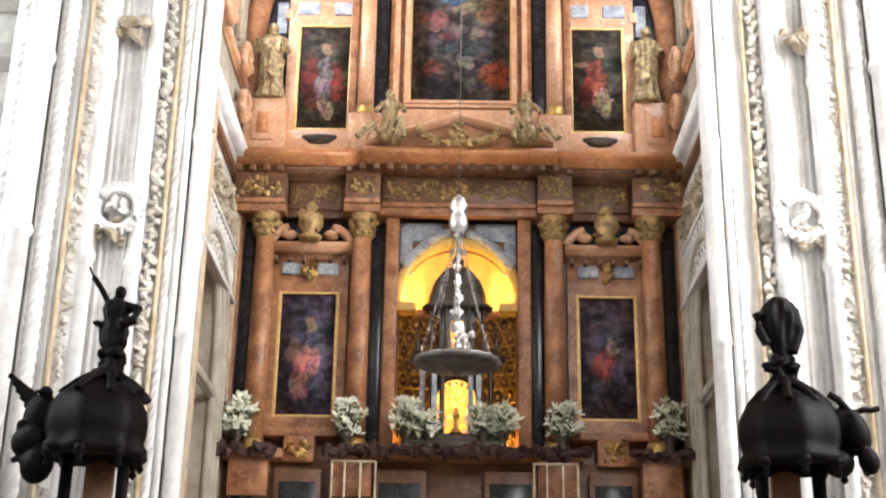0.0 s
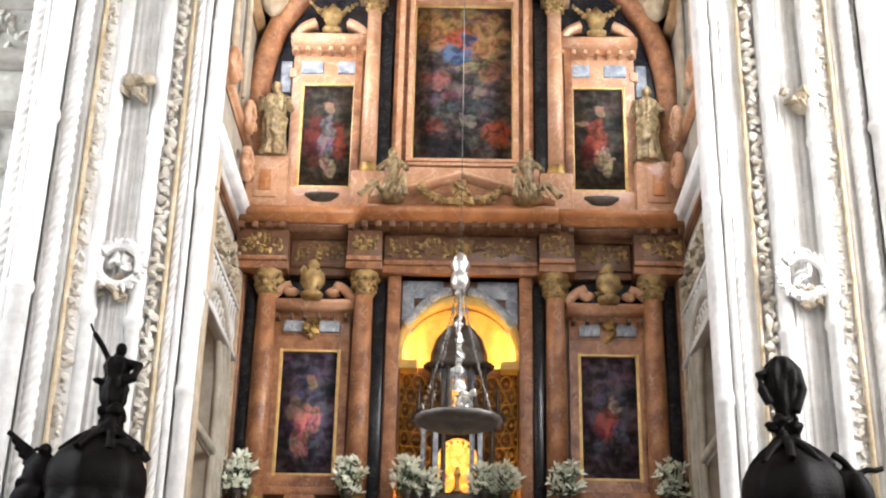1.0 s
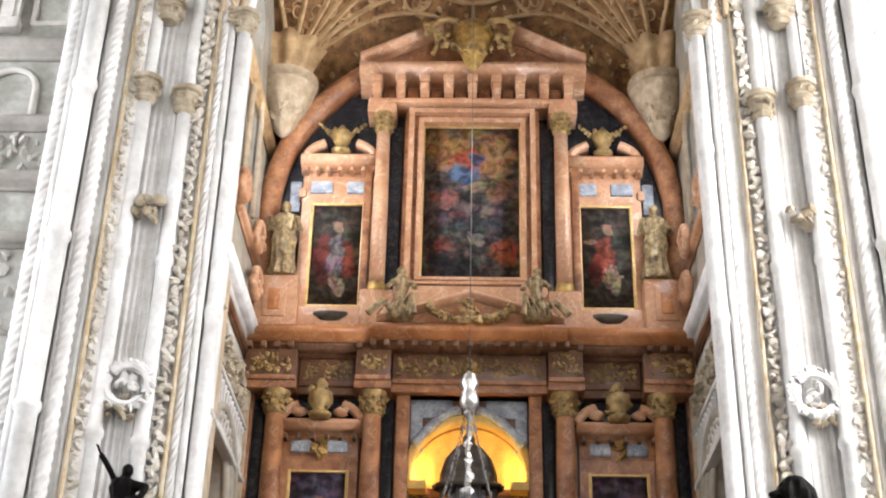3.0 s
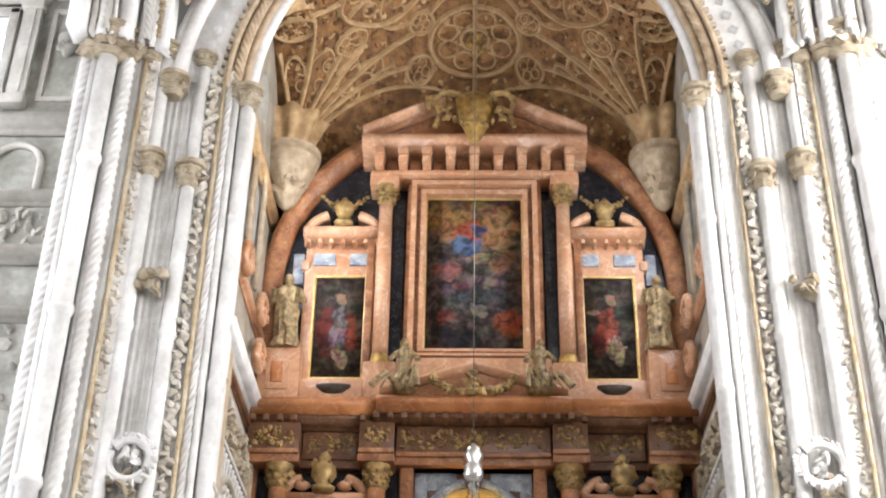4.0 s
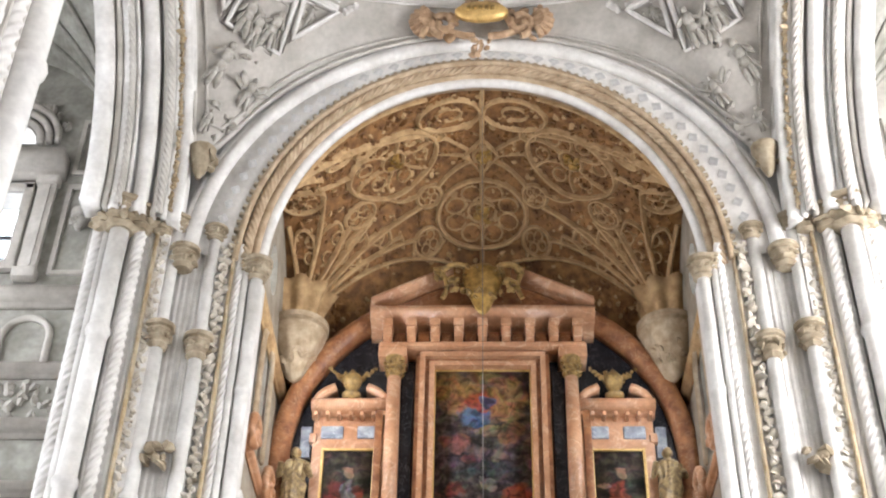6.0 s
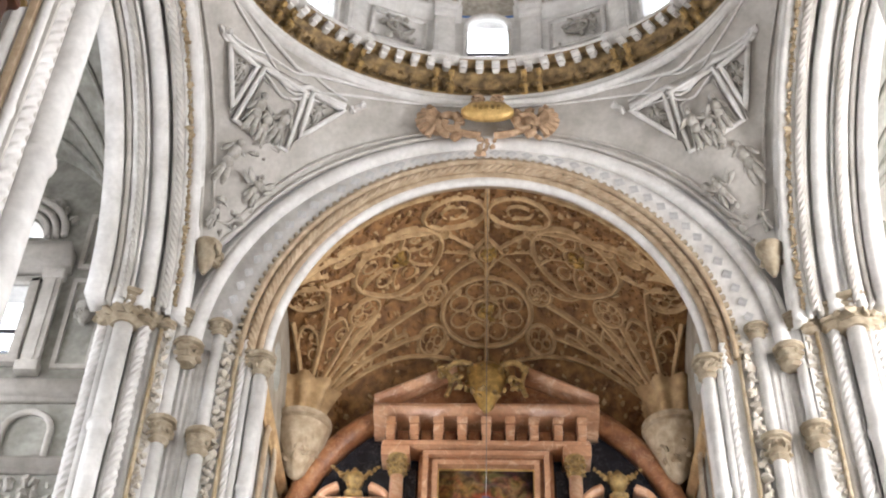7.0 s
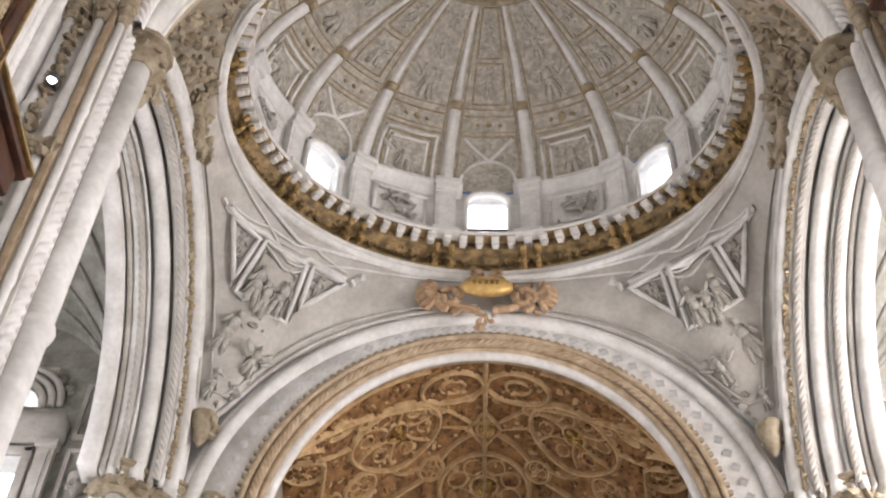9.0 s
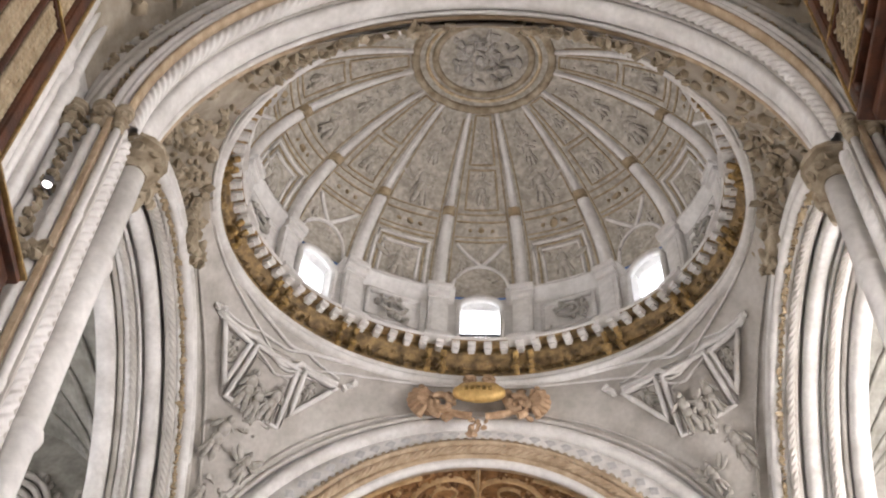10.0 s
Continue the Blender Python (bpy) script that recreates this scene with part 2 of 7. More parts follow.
def empty(name, label, category, place=(0, 0, 0), group="", kind=""):
    ob = new(name)
    ob.location = place
    return tagged(ob, label, category, group, kind)


def box(bm, x0, x1, y0, y1, z0, z1, bevel=0.0):
    v = [bm.verts.new(p) for p in ((x0, y0, z0), (x1, y0, z0), (x1, y1, z0), (x0, y1, z0), (x0, y0, z1), (x1, y0, z1), (x1, y1, z1), (x0, y1, z1))]
    fs = [bm.faces.new([v[i] for i in q]) for q in ((3, 2, 1, 0), (4, 5, 6, 7), (0, 1, 5, 4), (1, 2, 6, 5), (2, 3, 7, 6), (3, 0, 4, 7))]
    if bevel:
        bmesh.ops.bevel(bm, geom=list({e for f in fs for e in f.edges}), offset=bevel, segments=2, affect="EDGES", profile=0.5)
    return bm


def boxes(*rows, bevel=0.0):
    bm = bmesh.new()
    for r in rows:
        box(bm, min(r[0], r[1]), max(r[0], r[1]), *r[2:], bevel=bevel)
    return bm


def blocks(name, material, parent, *rows, label="", bevel=0.02, shift=None):
    """Each row of box limits as a part of its own."""
    for r in rows:
        ob = part(name, boxes(r, bevel=bevel), material, parent, label)
        if shift:
            ob.matrix_parent_inverse = shift


def lathe(bm, profile, segs=20, at=(0, 0, 0), wobble=None, arc=(0.0, 2 * math.pi), sx=1.0, sy=1.0):
    """Turns (radius, z) round the upright axis at a place."""
    whole = abs(arc[1] - arc[0]) > 6.28
    n = segs if whole else segs + 1
    rings = []
    for r, z in profile:
        ring = []
        for i in range(n):
            a = arc[0] + (arc[1] - arc[0]) * i / segs
            k = r * (1 + (wobble(a, z) if wobble else 0))
            ring.append(bm.verts.new((at[0] + sx * k * math.cos(a), at[1] + sy * k * math.sin(a), at[2] + z)))
        rings.append(ring)
    for a, b in zip(rings, rings[1:]):
        for i in range(n if whole else n - 1):
            j = (i + 1) % n
            bm.faces.new((a[i], a[j], b[j], b[i]))
    if whole:
        for ring, flip in ((rings[0], True), (rings[-1], False)):
            if profile[0 if flip else -1][0] > 1e-4:
                bm.faces.new(ring[::-1] if flip else ring)
    return bm


def sweep(bm, path, frames, profile, closed=False, cap=True):
    """Carries a closed profile of (u, v) along a path whose frames give the directions of u and v."""
    rings = [[bm.verts.new(p + U * u + V * v) for u, v in profile] for p, (U, V) in zip(path, frames)]
    n = len(profile)
    pairs = list(zip(rings, rings[1:])) + ([(rings[-1], rings[0])] if closed else [])
    for a, b in pairs:
        for i in range(n):
            j = (i + 1) % n
            bm.faces.new((a[i], a[j], b[j], b[i]))
    if cap and not closed:
        bm.faces.new(rings[0][::-1])
        bm.faces.new(rings[-1])
    return bm


def disc(r, n=8, twist=0.0, lobes=0, depth=0.0):
    return [(r * (1 + depth * math.cos(lobes * (2 * math.pi * i / n))) * math.cos(2 * math.pi * i / n + twist), r * (1 + depth * math.cos(lobes * (2 * math.pi * i / n))) * math.sin(2 * math.pi * i / n + twist)) for i in range(n)]


def tube(bm, path, r, n=6, closed=False):
    path = [Vector(p) for p in path]
    frames = []
    for i, p in enumerate(path):
        a = path[(i - 1) % len(path)] if closed or i else p
        b = path[(i + 1) % len(path)] if closed or i < len(path) - 1 else p
        d = (b - a).normalized()
        ref = Vector((0, 0, 1)) if abs(d.z) < 0.9 else Vector((1, 0, 0))
        U = d.cross(ref).normalized()
        frames.append((U, U.cross(d).normalized()))
    return sweep(bm, path, frames, disc(r, n), closed)


def rope(bm, path, frames, r, pitch=0.17, lobes=5, n=25):
    """A cable moulding: a finely lobed rod that twists along its path."""
    run, rings = 0.0, []
    for i in range(len(path) - 1):
        (U0, V0), (U1, V1) = frames[i], frames[i + 1]
        a, b = path[i], path[i + 1]
        steps = max(1, round((b - a).length / (pitch / 4.5)))
        for k in range(steps):
            f = k / steps
            U, V = U0.lerp(U1, f).normalized(), V0.lerp(V1, f).normalized()
            prof = disc(r, n, 2 * math.pi * run / (pitch * lobes), lobes, 0.15)
            p = a.lerp(b, f)
            rings.append([bm.verts.new(p + U * u + V * v) for u, v in prof])
            run += (b - a).length / steps
    for a, b in zip(rings, rings[1:]):
        for i in range(n):
            j = (i + 1) % n
            bm.faces.new((a[i], a[j], b[j], b[i]))
    return bm


def relief_form(bm, at, U, V, N, h, rnd, wings=False):
    """A plain draped form in low relief: rounded masses along V, flattened towards the ground whose normal is N."""
    def knob(u, v, su, sv, turn=0.0, sn=0.09):
        R = Matrix((U, V, N)).transposed().to_4x4()
        m = Matrix.Translation(at + U * u * h + V * v * h) @ R @ Matrix.Rotation(turn, 4, "Z") @ Matrix.Diagonal((su * h, sv * h, sn * h, 1))
        got = bmesh.ops.create_icosphere(bm, subdivisions=2, radius=1.0, matrix=m)
        for w in got["verts"]:
            w.co += (w.co - at) * rnd.uniform(-0.03, 0.03)
    sway = rnd.uniform(-0.05, 0.05)
    knob(sway, 0.42, 0.07, 0.085, sn=0.1)
    knob(sway * 0.6, 0.2, 0.13, 0.17)
    knob(0, -0.02, 0.12, 0.14)
    for k in (-1, 1):
        knob(k * 0.07, -0.25, 0.07, 0.24, k * rnd.uniform(0.05, 0.2))
        knob(k * 0.17, 0.16 + rnd.uniform(-0.05, 0.1), 0.045, 0.15, k * rnd.uniform(0.3, 1.1))
        knob(k * 0.15, -0.2 + rnd.uniform(-0.1, 0.1), 0.03, 0.2, k * 0.3, 0.07)
        if wings:
            knob(k * 0.3, 0.28, 0.1, 0.26, k * -0.7, 0.06)
            knob(k * 0.42, 0.16, 0.07, 0.22, k * -1.0, 0.05)


def fuse(bm, voxel=0.03):
    """Joins overlapping masses into one continuous skin."""
    me = bpy.data.meshes.new("form")
    bm.to_mesh(me)
    bm.free()
    ob = bpy.data.objects.new("form", me)
    scene.collection.objects.link(ob)
    skin = ob.modifiers.new("skin", "REMESH")
    skin.mode, skin.voxel_size = "VOXEL", voxel
    soft = ob.modifiers.new("soft", "SMOOTH")
    soft.factor, soft.iterations = 0.5, 2
    got = bpy.data.meshes.new_from_object(ob.evaluated_get(bpy.context.evaluated_depsgraph_get()))
    out = bmesh.new()
    out.from_mesh(got)
    for m in (got, me):
        if m is me:
            bpy.data.objects.remove(ob)
        bpy.data.meshes.remove(m)
    return out


def lump(bm, at, size, rnd, sub=1):
    """A small uneven knob of carving."""
    m = Matrix.Translation(at) @ Euler((rnd.uniform(0, 6), rnd.uniform(0, 6), rnd.uniform(0, 6))).to_matrix().to_4x4() @ Matrix.Diagonal((size * rnd.uniform(0.7, 1.2), size * rnd.uniform(0.5, 0.9), size * rnd.uniform(0.8, 1.5), 1))
    got = bmesh.ops.create_icosphere(bm, subdivisions=sub, radius=1.0, matrix=m)
    for v in got["verts"]:
        v.co += (v.co - Vector(at)) * rnd.uniform(-0.3, 0.3)


def leafstrip(bm, path, frames, width, rnd, step=0.13, size=0.075):
    """A running band of carved leaves: two staggered rows of small knobs and a bent stem."""
    run, nxt, k = 0.0, 0.0, 0
    for i in range(1, len(path)):
        seg = (path[i] - path[i - 1]).length
        while nxt <= run + seg:
            f = (nxt - run) / seg
            p = path[i - 1].lerp(path[i], f)
            U, V = frames[i]
            side = width * 0.28 * math.sin(k * 1.9) + rnd.uniform(-0.02, 0.02)
            lump(bm, p + U * side - V * rnd.uniform(0.0, 0.03), size * rnd.uniform(0.7, 1.2), rnd)
            nxt += step
            k += 1
        run += seg
    return bm


def plate(bm, outer, holes, lay, depth):
    """A flat slab with holes: 2D outlines laid into space by lay(u, v), thickened by the vector depth."""
    edges = []
    for loop in (outer, *holes):
        vs = [bm.verts.new(lay(u, v)) for u, v in loop]
        edges += [bm.edges.new((vs[i], vs[(i + 1) % len(vs)])) for i in range(len(vs))]
    got = bmesh.ops.triangle_fill(bm, use_beauty=True, use_dissolve=False, edges=edges)
    faces = [g for g in got["geom"] if isinstance(g, bmesh.types.BMFace)]
    ext = bmesh.ops.extrude_face_region(bm, geom=faces)
    bmesh.ops.translate(bm, vec=depth, verts=[g for g in ext["geom"] if isinstance(g, bmesh.types.BMVert)])
    bmesh.ops.recalc_face_normals(bm, faces=bm.faces[:])
    return bm


def arch2d(c, half, z0, spring, n=32, k=1.0):
    """Outline of an arched opening: jambs from z0 to the springing, and a round head of rise k times its half width."""
    pts = [(c - half, z0)] + [(c - half * math.cos(math.pi * i / n), spring + k * half * math.sin(math.pi * i / n)) for i in range(n + 1)] + [(c + half, z0)]
    return pts[::-1]


def archpath(lay, U_of, V, c, R, z0, spring, n=40, k=1.0, jamb=24):
    """The path of a moulding up a jamb, over an arch and down again. lay(u, z) gives points; frames point outward and along V."""
    pts, fr = [], []
    if z0 < spring:
        for i in range(jamb):
            pts.append(lay(c - R, z0 + (spring - z0) * i / jamb))
            fr.append((U_of(-1, 0), V))
    for i in range(n + 1):
        a = math.pi * i / n
        pts.append(lay(c - R * math.cos(a), spring + k * R * math.sin(a)))
        fr.append((U_of(-math.cos(a), math.sin(a)), V))
    if z0 < spring:
        for i in range(jamb):
            pts.append(lay(c + R, spring - (spring - z0) * (i + 1) / jamb))
            fr.append((U_of(1, 0), V))
    return pts, fr


def straight(a, b, U, V, step=0.5):
    a, b = Vector(a), Vector(b)
    n = max(1, int((b - a).length / step))
    return [a.lerp(b, i / n) for i in range(n + 1)], [(Vector(U), Vector(V))] * (n + 1)


def moulding(bm, a, b, out, up, profile):
    """A straight moulding from a to b of (outward, upward) points."""
    return sweep(bm, [Vector(a), Vector(b)], [(Vector(out), Vector(up))] * 2, profile)


CORNICE = [(0, 0), (0.28, 0), (0.32, 0.22), (0.4, 0.3), (0.84, 0.3), (0.86, 0.5), (0.96, 0.6), (1.0, 0.78), (1.0, 1.0), (0, 1.0)]


def scaled(profile, w, h):
    return [(u * w, v * h) for u, v in profile]


def mirror_parts(build):
    """Builds a thing on both sides of the axis."""
    for s in (-1, 1):
        build(s)

# ---- the setting: floor, walls, arches, vaults ----
YF, SPRING = 20.5, 18.9
X, Y, Z = Vector((1, 0, 0)), Vector((0, 1, 0)), Vector((0, 0, 1))

bm = bmesh.new()
box(bm, -15, 15, -15, 27, -0.3, 0)
floor = thing("floor", bm, FLOORM, "polished marble church floor", "floor", kind="structure")
bm = boxes((-4.6, 4.6, 21.9, 26.6, 0, 0.5), (-4.6, 4.6, 22.6, 26.6, 0.5, 1.0), (-4.6, 4.6, 23.3, 26.6, 1.0, 1.5), bevel=0.02)
thing("chancel_steps", bm, FLOORM, "wide marble steps up to the high altar", "steps", kind="structure")

# East wall of crossing and transepts with the chancel arch; the transept windows pierce it.
holes = [arch2d(0, 4.75, 0.02, 18.25, 40, 1.2)]
for s in (-1, 1):
    holes.append([(s * x, z) for x, z in ((11.0, 18.2), (9.65, 18.2), (9.65, 20.15), (11.0, 20.15))][::s])
    holes.append([(s * 10.35 + 0.62 * math.cos(a * math.pi / 8) * 1.0, 21.55 + 0.62 * math.sin(a * math.pi / 8)) for a in range(9)])
bm = plate(bmesh.new(), [(-14, 0), (14, 0), (14, 27.2), (-14, 27.2)], holes, lambda u, v: Vector((u, 21.0, v)), Vector((0, 0.6, 0)))
wall_east = thing("wall_east", bm, STONE, "white limestone wall with tall chancel arch", "wall", kind="structure", smooth=False)

# Grey facing slabs on the transepts' east wall; the north's darker tone paints in shade.
for s in (-1, 1):
    holes = [[(s * x, z) for x, z in ((11.0, 18.2), (9.65, 18.2), (9.65, 20.15), (11.0, 20.15))][::s], [(s * 10.35 + 0.62 * math.cos(a * math.pi / 8), 21.55 + 0.62 * math.sin(a * math.pi / 8)) for a in range(9)]]
    bm = plate(bmesh.new(), [(s * 7.8, 0.01), (s * 13.95, 0.01), (s * 13.95, 26), (s * 7.8, 26)], holes, lambda u, v: Vector((u, 20.99, v)), Vector((0, -0.02, 0)))
    part("wall_facing", bm, SHADEGREY if s < 0 else GREY, wall_east, "grey ashlar facing", smooth=False)

# Pane and sky behind each window of the transepts' east wall.
for s in (-1, 1):
    w = empty("window_1" if s < 0 else "window_2", "tall rectangular window with bright daylight behind", "window", kind="structure")
    part("pane", boxes((s * 9.65, s * 11.0, 21.5, 21.52, 18.2, 20.15)), GLASS, w).visible_shadow = False
    part("mullion", boxes((s * 10.3, s * 10.36, 21.46, 21.56, 18.2, 20.15), (s * 9.65, s * 11.0, 21.46, 21.56, 19.3, 19.36)), LEAD, w)
    thing("backdrop", boxes((s * 9.3, s * 11.4, 22.3, 22.32, 17.8, 22.6)), SKYGLOW, "bright overcast sky outside window", "sky", kind="structure")

# Transept end walls, west walls, vaults.
for s in (-1, 1):
    side = "north" if s < 0 else "south"
    bm = plate(bmesh.new(), [(11, 0), (21.1, 0), (21.1, 27), (11, 27)], [arch2d(16.2, 2.6, 8, 17, 24)], lambda u, v: Vector((s * 14, u, v)), Vector((s * 0.8, 0, 0)))
    thing("wall_" + side, bm, STONE, "white limestone transept end wall with arched window", "wall", kind="structure", smooth=False)
    thing("backdrop", boxes((s * 15.4, s * 15.45, 12, 20.4, 7, 21)), SKYGLOW, "bright sky outside the transept window", "sky", kind="structure")
    bm = boxes((s * 7.6, s * 14, 11.1, 11.6, 0, 27.2))
    thing("transept_wall_" + side, bm, STONE, "plain white transept wall", "wall", kind="structure")

    def tv(u, v):
        x, y = s * (7.3 + 6.9 * u), 11.4 + 9.8 * v
        a = abs(2 * v - 1)
        b = abs(2 * u - 1)
        f = (max(0, 1 - a ** 2) ** 4 + max(0, 1 - b ** 2) ** 4) ** 0.125
        return Vector((x, y, 18.6 + 5.6 * min(1.09, f)))

    bm = bmesh.new()
    g = [[bm.verts.new(tv(i / 24, j / 30)) for j in range(31)] for i in range(25)]
    for i in range(24):
        for j in range(30):
            bm.faces.new((g[i][j], g[i + 1][j], g[i + 1][j + 1], g[i][j + 1]))
    # vault and ribs are toned darker in place of dim light
    vault = thing("transept_vault", bm, SHADEGREY, "grey stone transept vault with fan ribs", "vault", kind="structure")
    for corner in ((0, 1), (1, 1), (0, 0), (1, 0)):
        for k in range(7):
            a = radians(3 + 14 * k)
            path = []
            for i in range(15):
                r = 0.02 + 0.46 * i / 14
                u, v = r * math.cos(a), r * math.sin(a)
                p = tv(abs(corner[0] - min(u, 0.5)), abs(corner[1] - min(v, 0.5)))
                path.append(p - Vector((0, 0, 0.05)))
            part("rib", tube(bmesh.new(), path, 0.06, 6), SHADEGREY, vault)

# Side walls of the crossing with the transept arches.
for s in (-1, 1):
    side = "north" if s < 0 else "south"
    bm = plate(bmesh.new(), [(9.92, 0), (20.98, 0), (20.98, 26.2), (9.92, 26.2)], [arch2d(15.8, 4.72, 0.02, SPRING, 36, 1.13)], lambda u, v: Vector((s * 6.25, u, v)), Vector((s * 0.7, 0, 0)))
    w = thing("crossing_wall_" + side, bm, STONE, "white limestone crossing wall with round transept arch", "wall", kind="structure", smooth=False)
    # the wall is thicker above the springing
    head = [(15.8 - 4.7 * math.cos(t), SPRING + 0.25 + 4.95 * math.sin(t)) for t in np.linspace(0, math.pi, 37)]
    part("arch_backing", plate(bmesh.new(), head + [(20.98, SPRING + 0.25), (20.98, 26.2), (9.92, 26.2), (9.92, SPRING + 0.25)], [], lambda u, v: Vector((s * 6.955, u, v)), Vector((s * 0.85, 0, 0))), STONE, w, smooth=False)
    Vx = Vector((s, 0, 0))
    lay = lambda x: (lambda u, z: Vector((s * x, u, z)))
    rad = lambda a, b: Vector((0, a, b))
    for name, R, x, mate, prof in (
        ("arch_order", 4.08, 6.12, STONE, [(0, 0), (0.05, -0.06), (0.1, -0.06), (0.12, -0.03), (0.34, -0.03), (0.36, -0.07), (0.42, -0.07), (0.44, 0), (0.44, 0.2), (0, 0.2)]),
        ("arch_order", 4.0, 6.36, STONE, [(0.1, -0.05), (0.02, -0.05), (0.0, 0.0), (0.02, 0.05), (0.1, 0.05)]),
        ("arch_order", 3.93, 6.56, GREY, [(0.16, -0.05), (0.0, -0.05), (-0.03, 0.0), (0.0, 0.05), (0.16, 0.05)]),
        ("arch_order", 3.84, 6.86, STONE, [(0.2, -0.16), (0.0, -0.16), (-0.07, -0.1), (-0.09, 0), (-0.07, 0.1), (0.0, 0.16), (0.2, 0.16)]),
        ("arch_order", 3.76, 7.1, STONE, disc(0.045, 8)),
        ("arch_order", 3.66, 7.3, STONE, [(0.3, -0.1), (0.02, -0.1), (-0.05, -0.05), (-0.05, 0.05), (0.02, 0.1), (0.3, 0.1)]),
        ("arch_order", 3.6, 7.46, GREY, [(0.3, -0.05), (0, -0.05), (0, 0.05), (0.3, 0.05)]),
        ("arch_order", 3.5, 7.66, STONE, [(0.5, -0.1), (0, -0.1), (-0.08, 0), (-0.08, 0.25), (0.5, 0.25)]),
    ):
        p, fr = archpath(lay(x), rad, Vx, 15.8, R + 0.31, SPRING - 0.2, SPRING, 40, 1.14, 1)
        part(name, sweep(bmesh.new(), p, fr, prof), mate, w)
    p, fr = archpath(lay(6.47), rad, Vx, 15.8, 4.27, SPRING - 0.2, SPRING, 60, 1.14, 1)
    part("cable_moulding", rope(bmesh.new(), p, fr, 0.085), GREY, w)
    p, fr = archpath(lay(7.2), rad, Vx, 15.8, 3.95, SPRING - 0.2, SPRING, 60, 1.14, 1)
    part("cable_moulding", rope(bmesh.new(), p, fr, 0.07), GREY, w)
    p, fr = archpath(lay(6.28), rad, Vector((s, 0, 0)), 15.8, 4.36, SPRING, SPRING, 60, 1.14)
    part("leaf_band", leafstrip(bmesh.new(), p, fr, 0.17, random.Random(5), 0.075, 0.065), DUSTYGILT, w, "gilded carved leaf band")

# Chancel arch: orders set back from the crossing towards the chancel.
layf = lambda y: (lambda u, z: Vector((u, y, z)))
radf = lambda a, b: Vector((a, 0, b))
ARCHZ = 18.25


def stilt(R):
    """The inner orders rise higher for their width than the outer ones."""
    return 1.2 - 0.16 * (R - 4.5) / 1.3


for name, R, y, mate, prof in (
    ("arch_order", 4.52, 21.25, STONE, disc(0.12, 10)),
    ("arch_order", 4.62, 21.15, TANSTONE, [(-0.06, -0.1), (0.08, -0.1), (0.08, 0.35), (-0.06, 0.35)]),
    ("arch_order", 4.70, 21.1, TANSTONE, [(-0.04, -0.04), (0.06, -0.04), (0.06, 0.1), (-0.04, 0.1)]),
    ("arch_order", 4.95, 20.88, TANSTONE, [(-0.04, -0.06), (0.05, -0.06), (0.05, 0.12), (-0.04, 0.12)]),
    ("arch_order", 5.82, 20.68, STONE, [(-0.1, 0.32), (-0.1, -0.05), (0, -0.13), (0.14, -0.13), (0.2, -0.05), (0.2, 0.32)]),
    ("arch_order", 6.08, 20.7, STONE, disc(0.09, 10)),
):
    p, fr = archpath(layf(y), radf, Y, 0, R, ARCHZ - 0.02, ARCHZ, 56, stilt(R), 1)
    part(name, sweep(bmesh.new(), p, fr, prof), mate, wall_east)
# The broad splayed band with its row of flat grey lozenges.
bm = bmesh.new()
p1, f1 = archpath(layf(20.94), radf, Y, 0, 5.06, ARCHZ, ARCHZ, 60, stilt(5.06))
p2, f2 = archpath(layf(20.70), radf, Y, 0, 5.74, ARCHZ, ARCHZ, 60, stilt(5.74))
va, vb = [bm.verts.new(p) for p in p1], [bm.verts.new(p) for p in p2]
vc = [bm.verts.new(p + Y * 0.25) for p in p2]
for i in range(60):
    bm.faces.new((va[i], va[i + 1], vb[i + 1], vb[i]))
    bm.faces.new((vb[i], vb[i + 1], vc[i + 1], vc[i]))
part("arch_band", bm, STONE, wall_east, "smooth white splayed arch band")
gem = bmesh.new()
for dx, dz in ((1, 0), (0, 1), (-1, 0), (0, -1)):
    gem.verts.new((0.14 * dx, -0.012, 0.115 * dz))
gem.verts.new((0, -0.02, 0))
gem.verts.ensure_lookup_table()
for i in range(4):
    gem.faces.new((gem.verts[i], gem.verts[(i + 1) % 4], gem.verts[4]))
gem_mesh = finish(gem, "lozenge", SLATE, False)
for i in range(46):
    a = math.pi * (i + 0.5) / 46
    lz = new("lozenge", gem_mesh)
    lz.parent = wall_east
    lz.matrix_basis = Matrix.Translation((-5.4 * math.cos(a), 20.805, ARCHZ + 5.4 * stilt(5.4) * math.sin(a))) @ Matrix.Rotation(a - math.pi / 2, 4, "Y") @ Matrix.Rotation(radians(19.5), 4, "X")
tooth_mesh = finish(boxes((-0.045, 0.045, -0.07, 0.08, -0.055, 0.055), bevel=0.01), "tooth", CARVED, False)
for i in range(84):
    a = math.pi * (i + 0.5) / 84
    tooth = new("tooth", tooth_mesh)
    tooth.parent = wall_east
    tooth.matrix_basis = Matrix.Translation((-5.06 * math.cos(a), 20.9, ARCHZ + 5.06 * stilt(5.06) * math.sin(a))) @ Matrix.Rotation(a - math.pi / 2, 4, "Y")
p, fr = archpath(layf(21.0), radf, Y, 0, 4.80, ARCHZ - 0.2, ARCHZ, 70, stilt(4.8), 1)
part("cable_moulding", rope(bmesh.new(), p, fr, 0.1), TANSTONE, wall_east, "tan-toned twisted cable moulding")
p, fr = archpath(layf(20.9), radf, Y, 0, 5.0, ARCHZ, ARCHZ, 80, stilt(5.0))
part("leaf_band", leafstrip(bmesh.new(), p, fr, 0.1, random.Random(6), 0.12, 0.06), CARVED, wall_east)


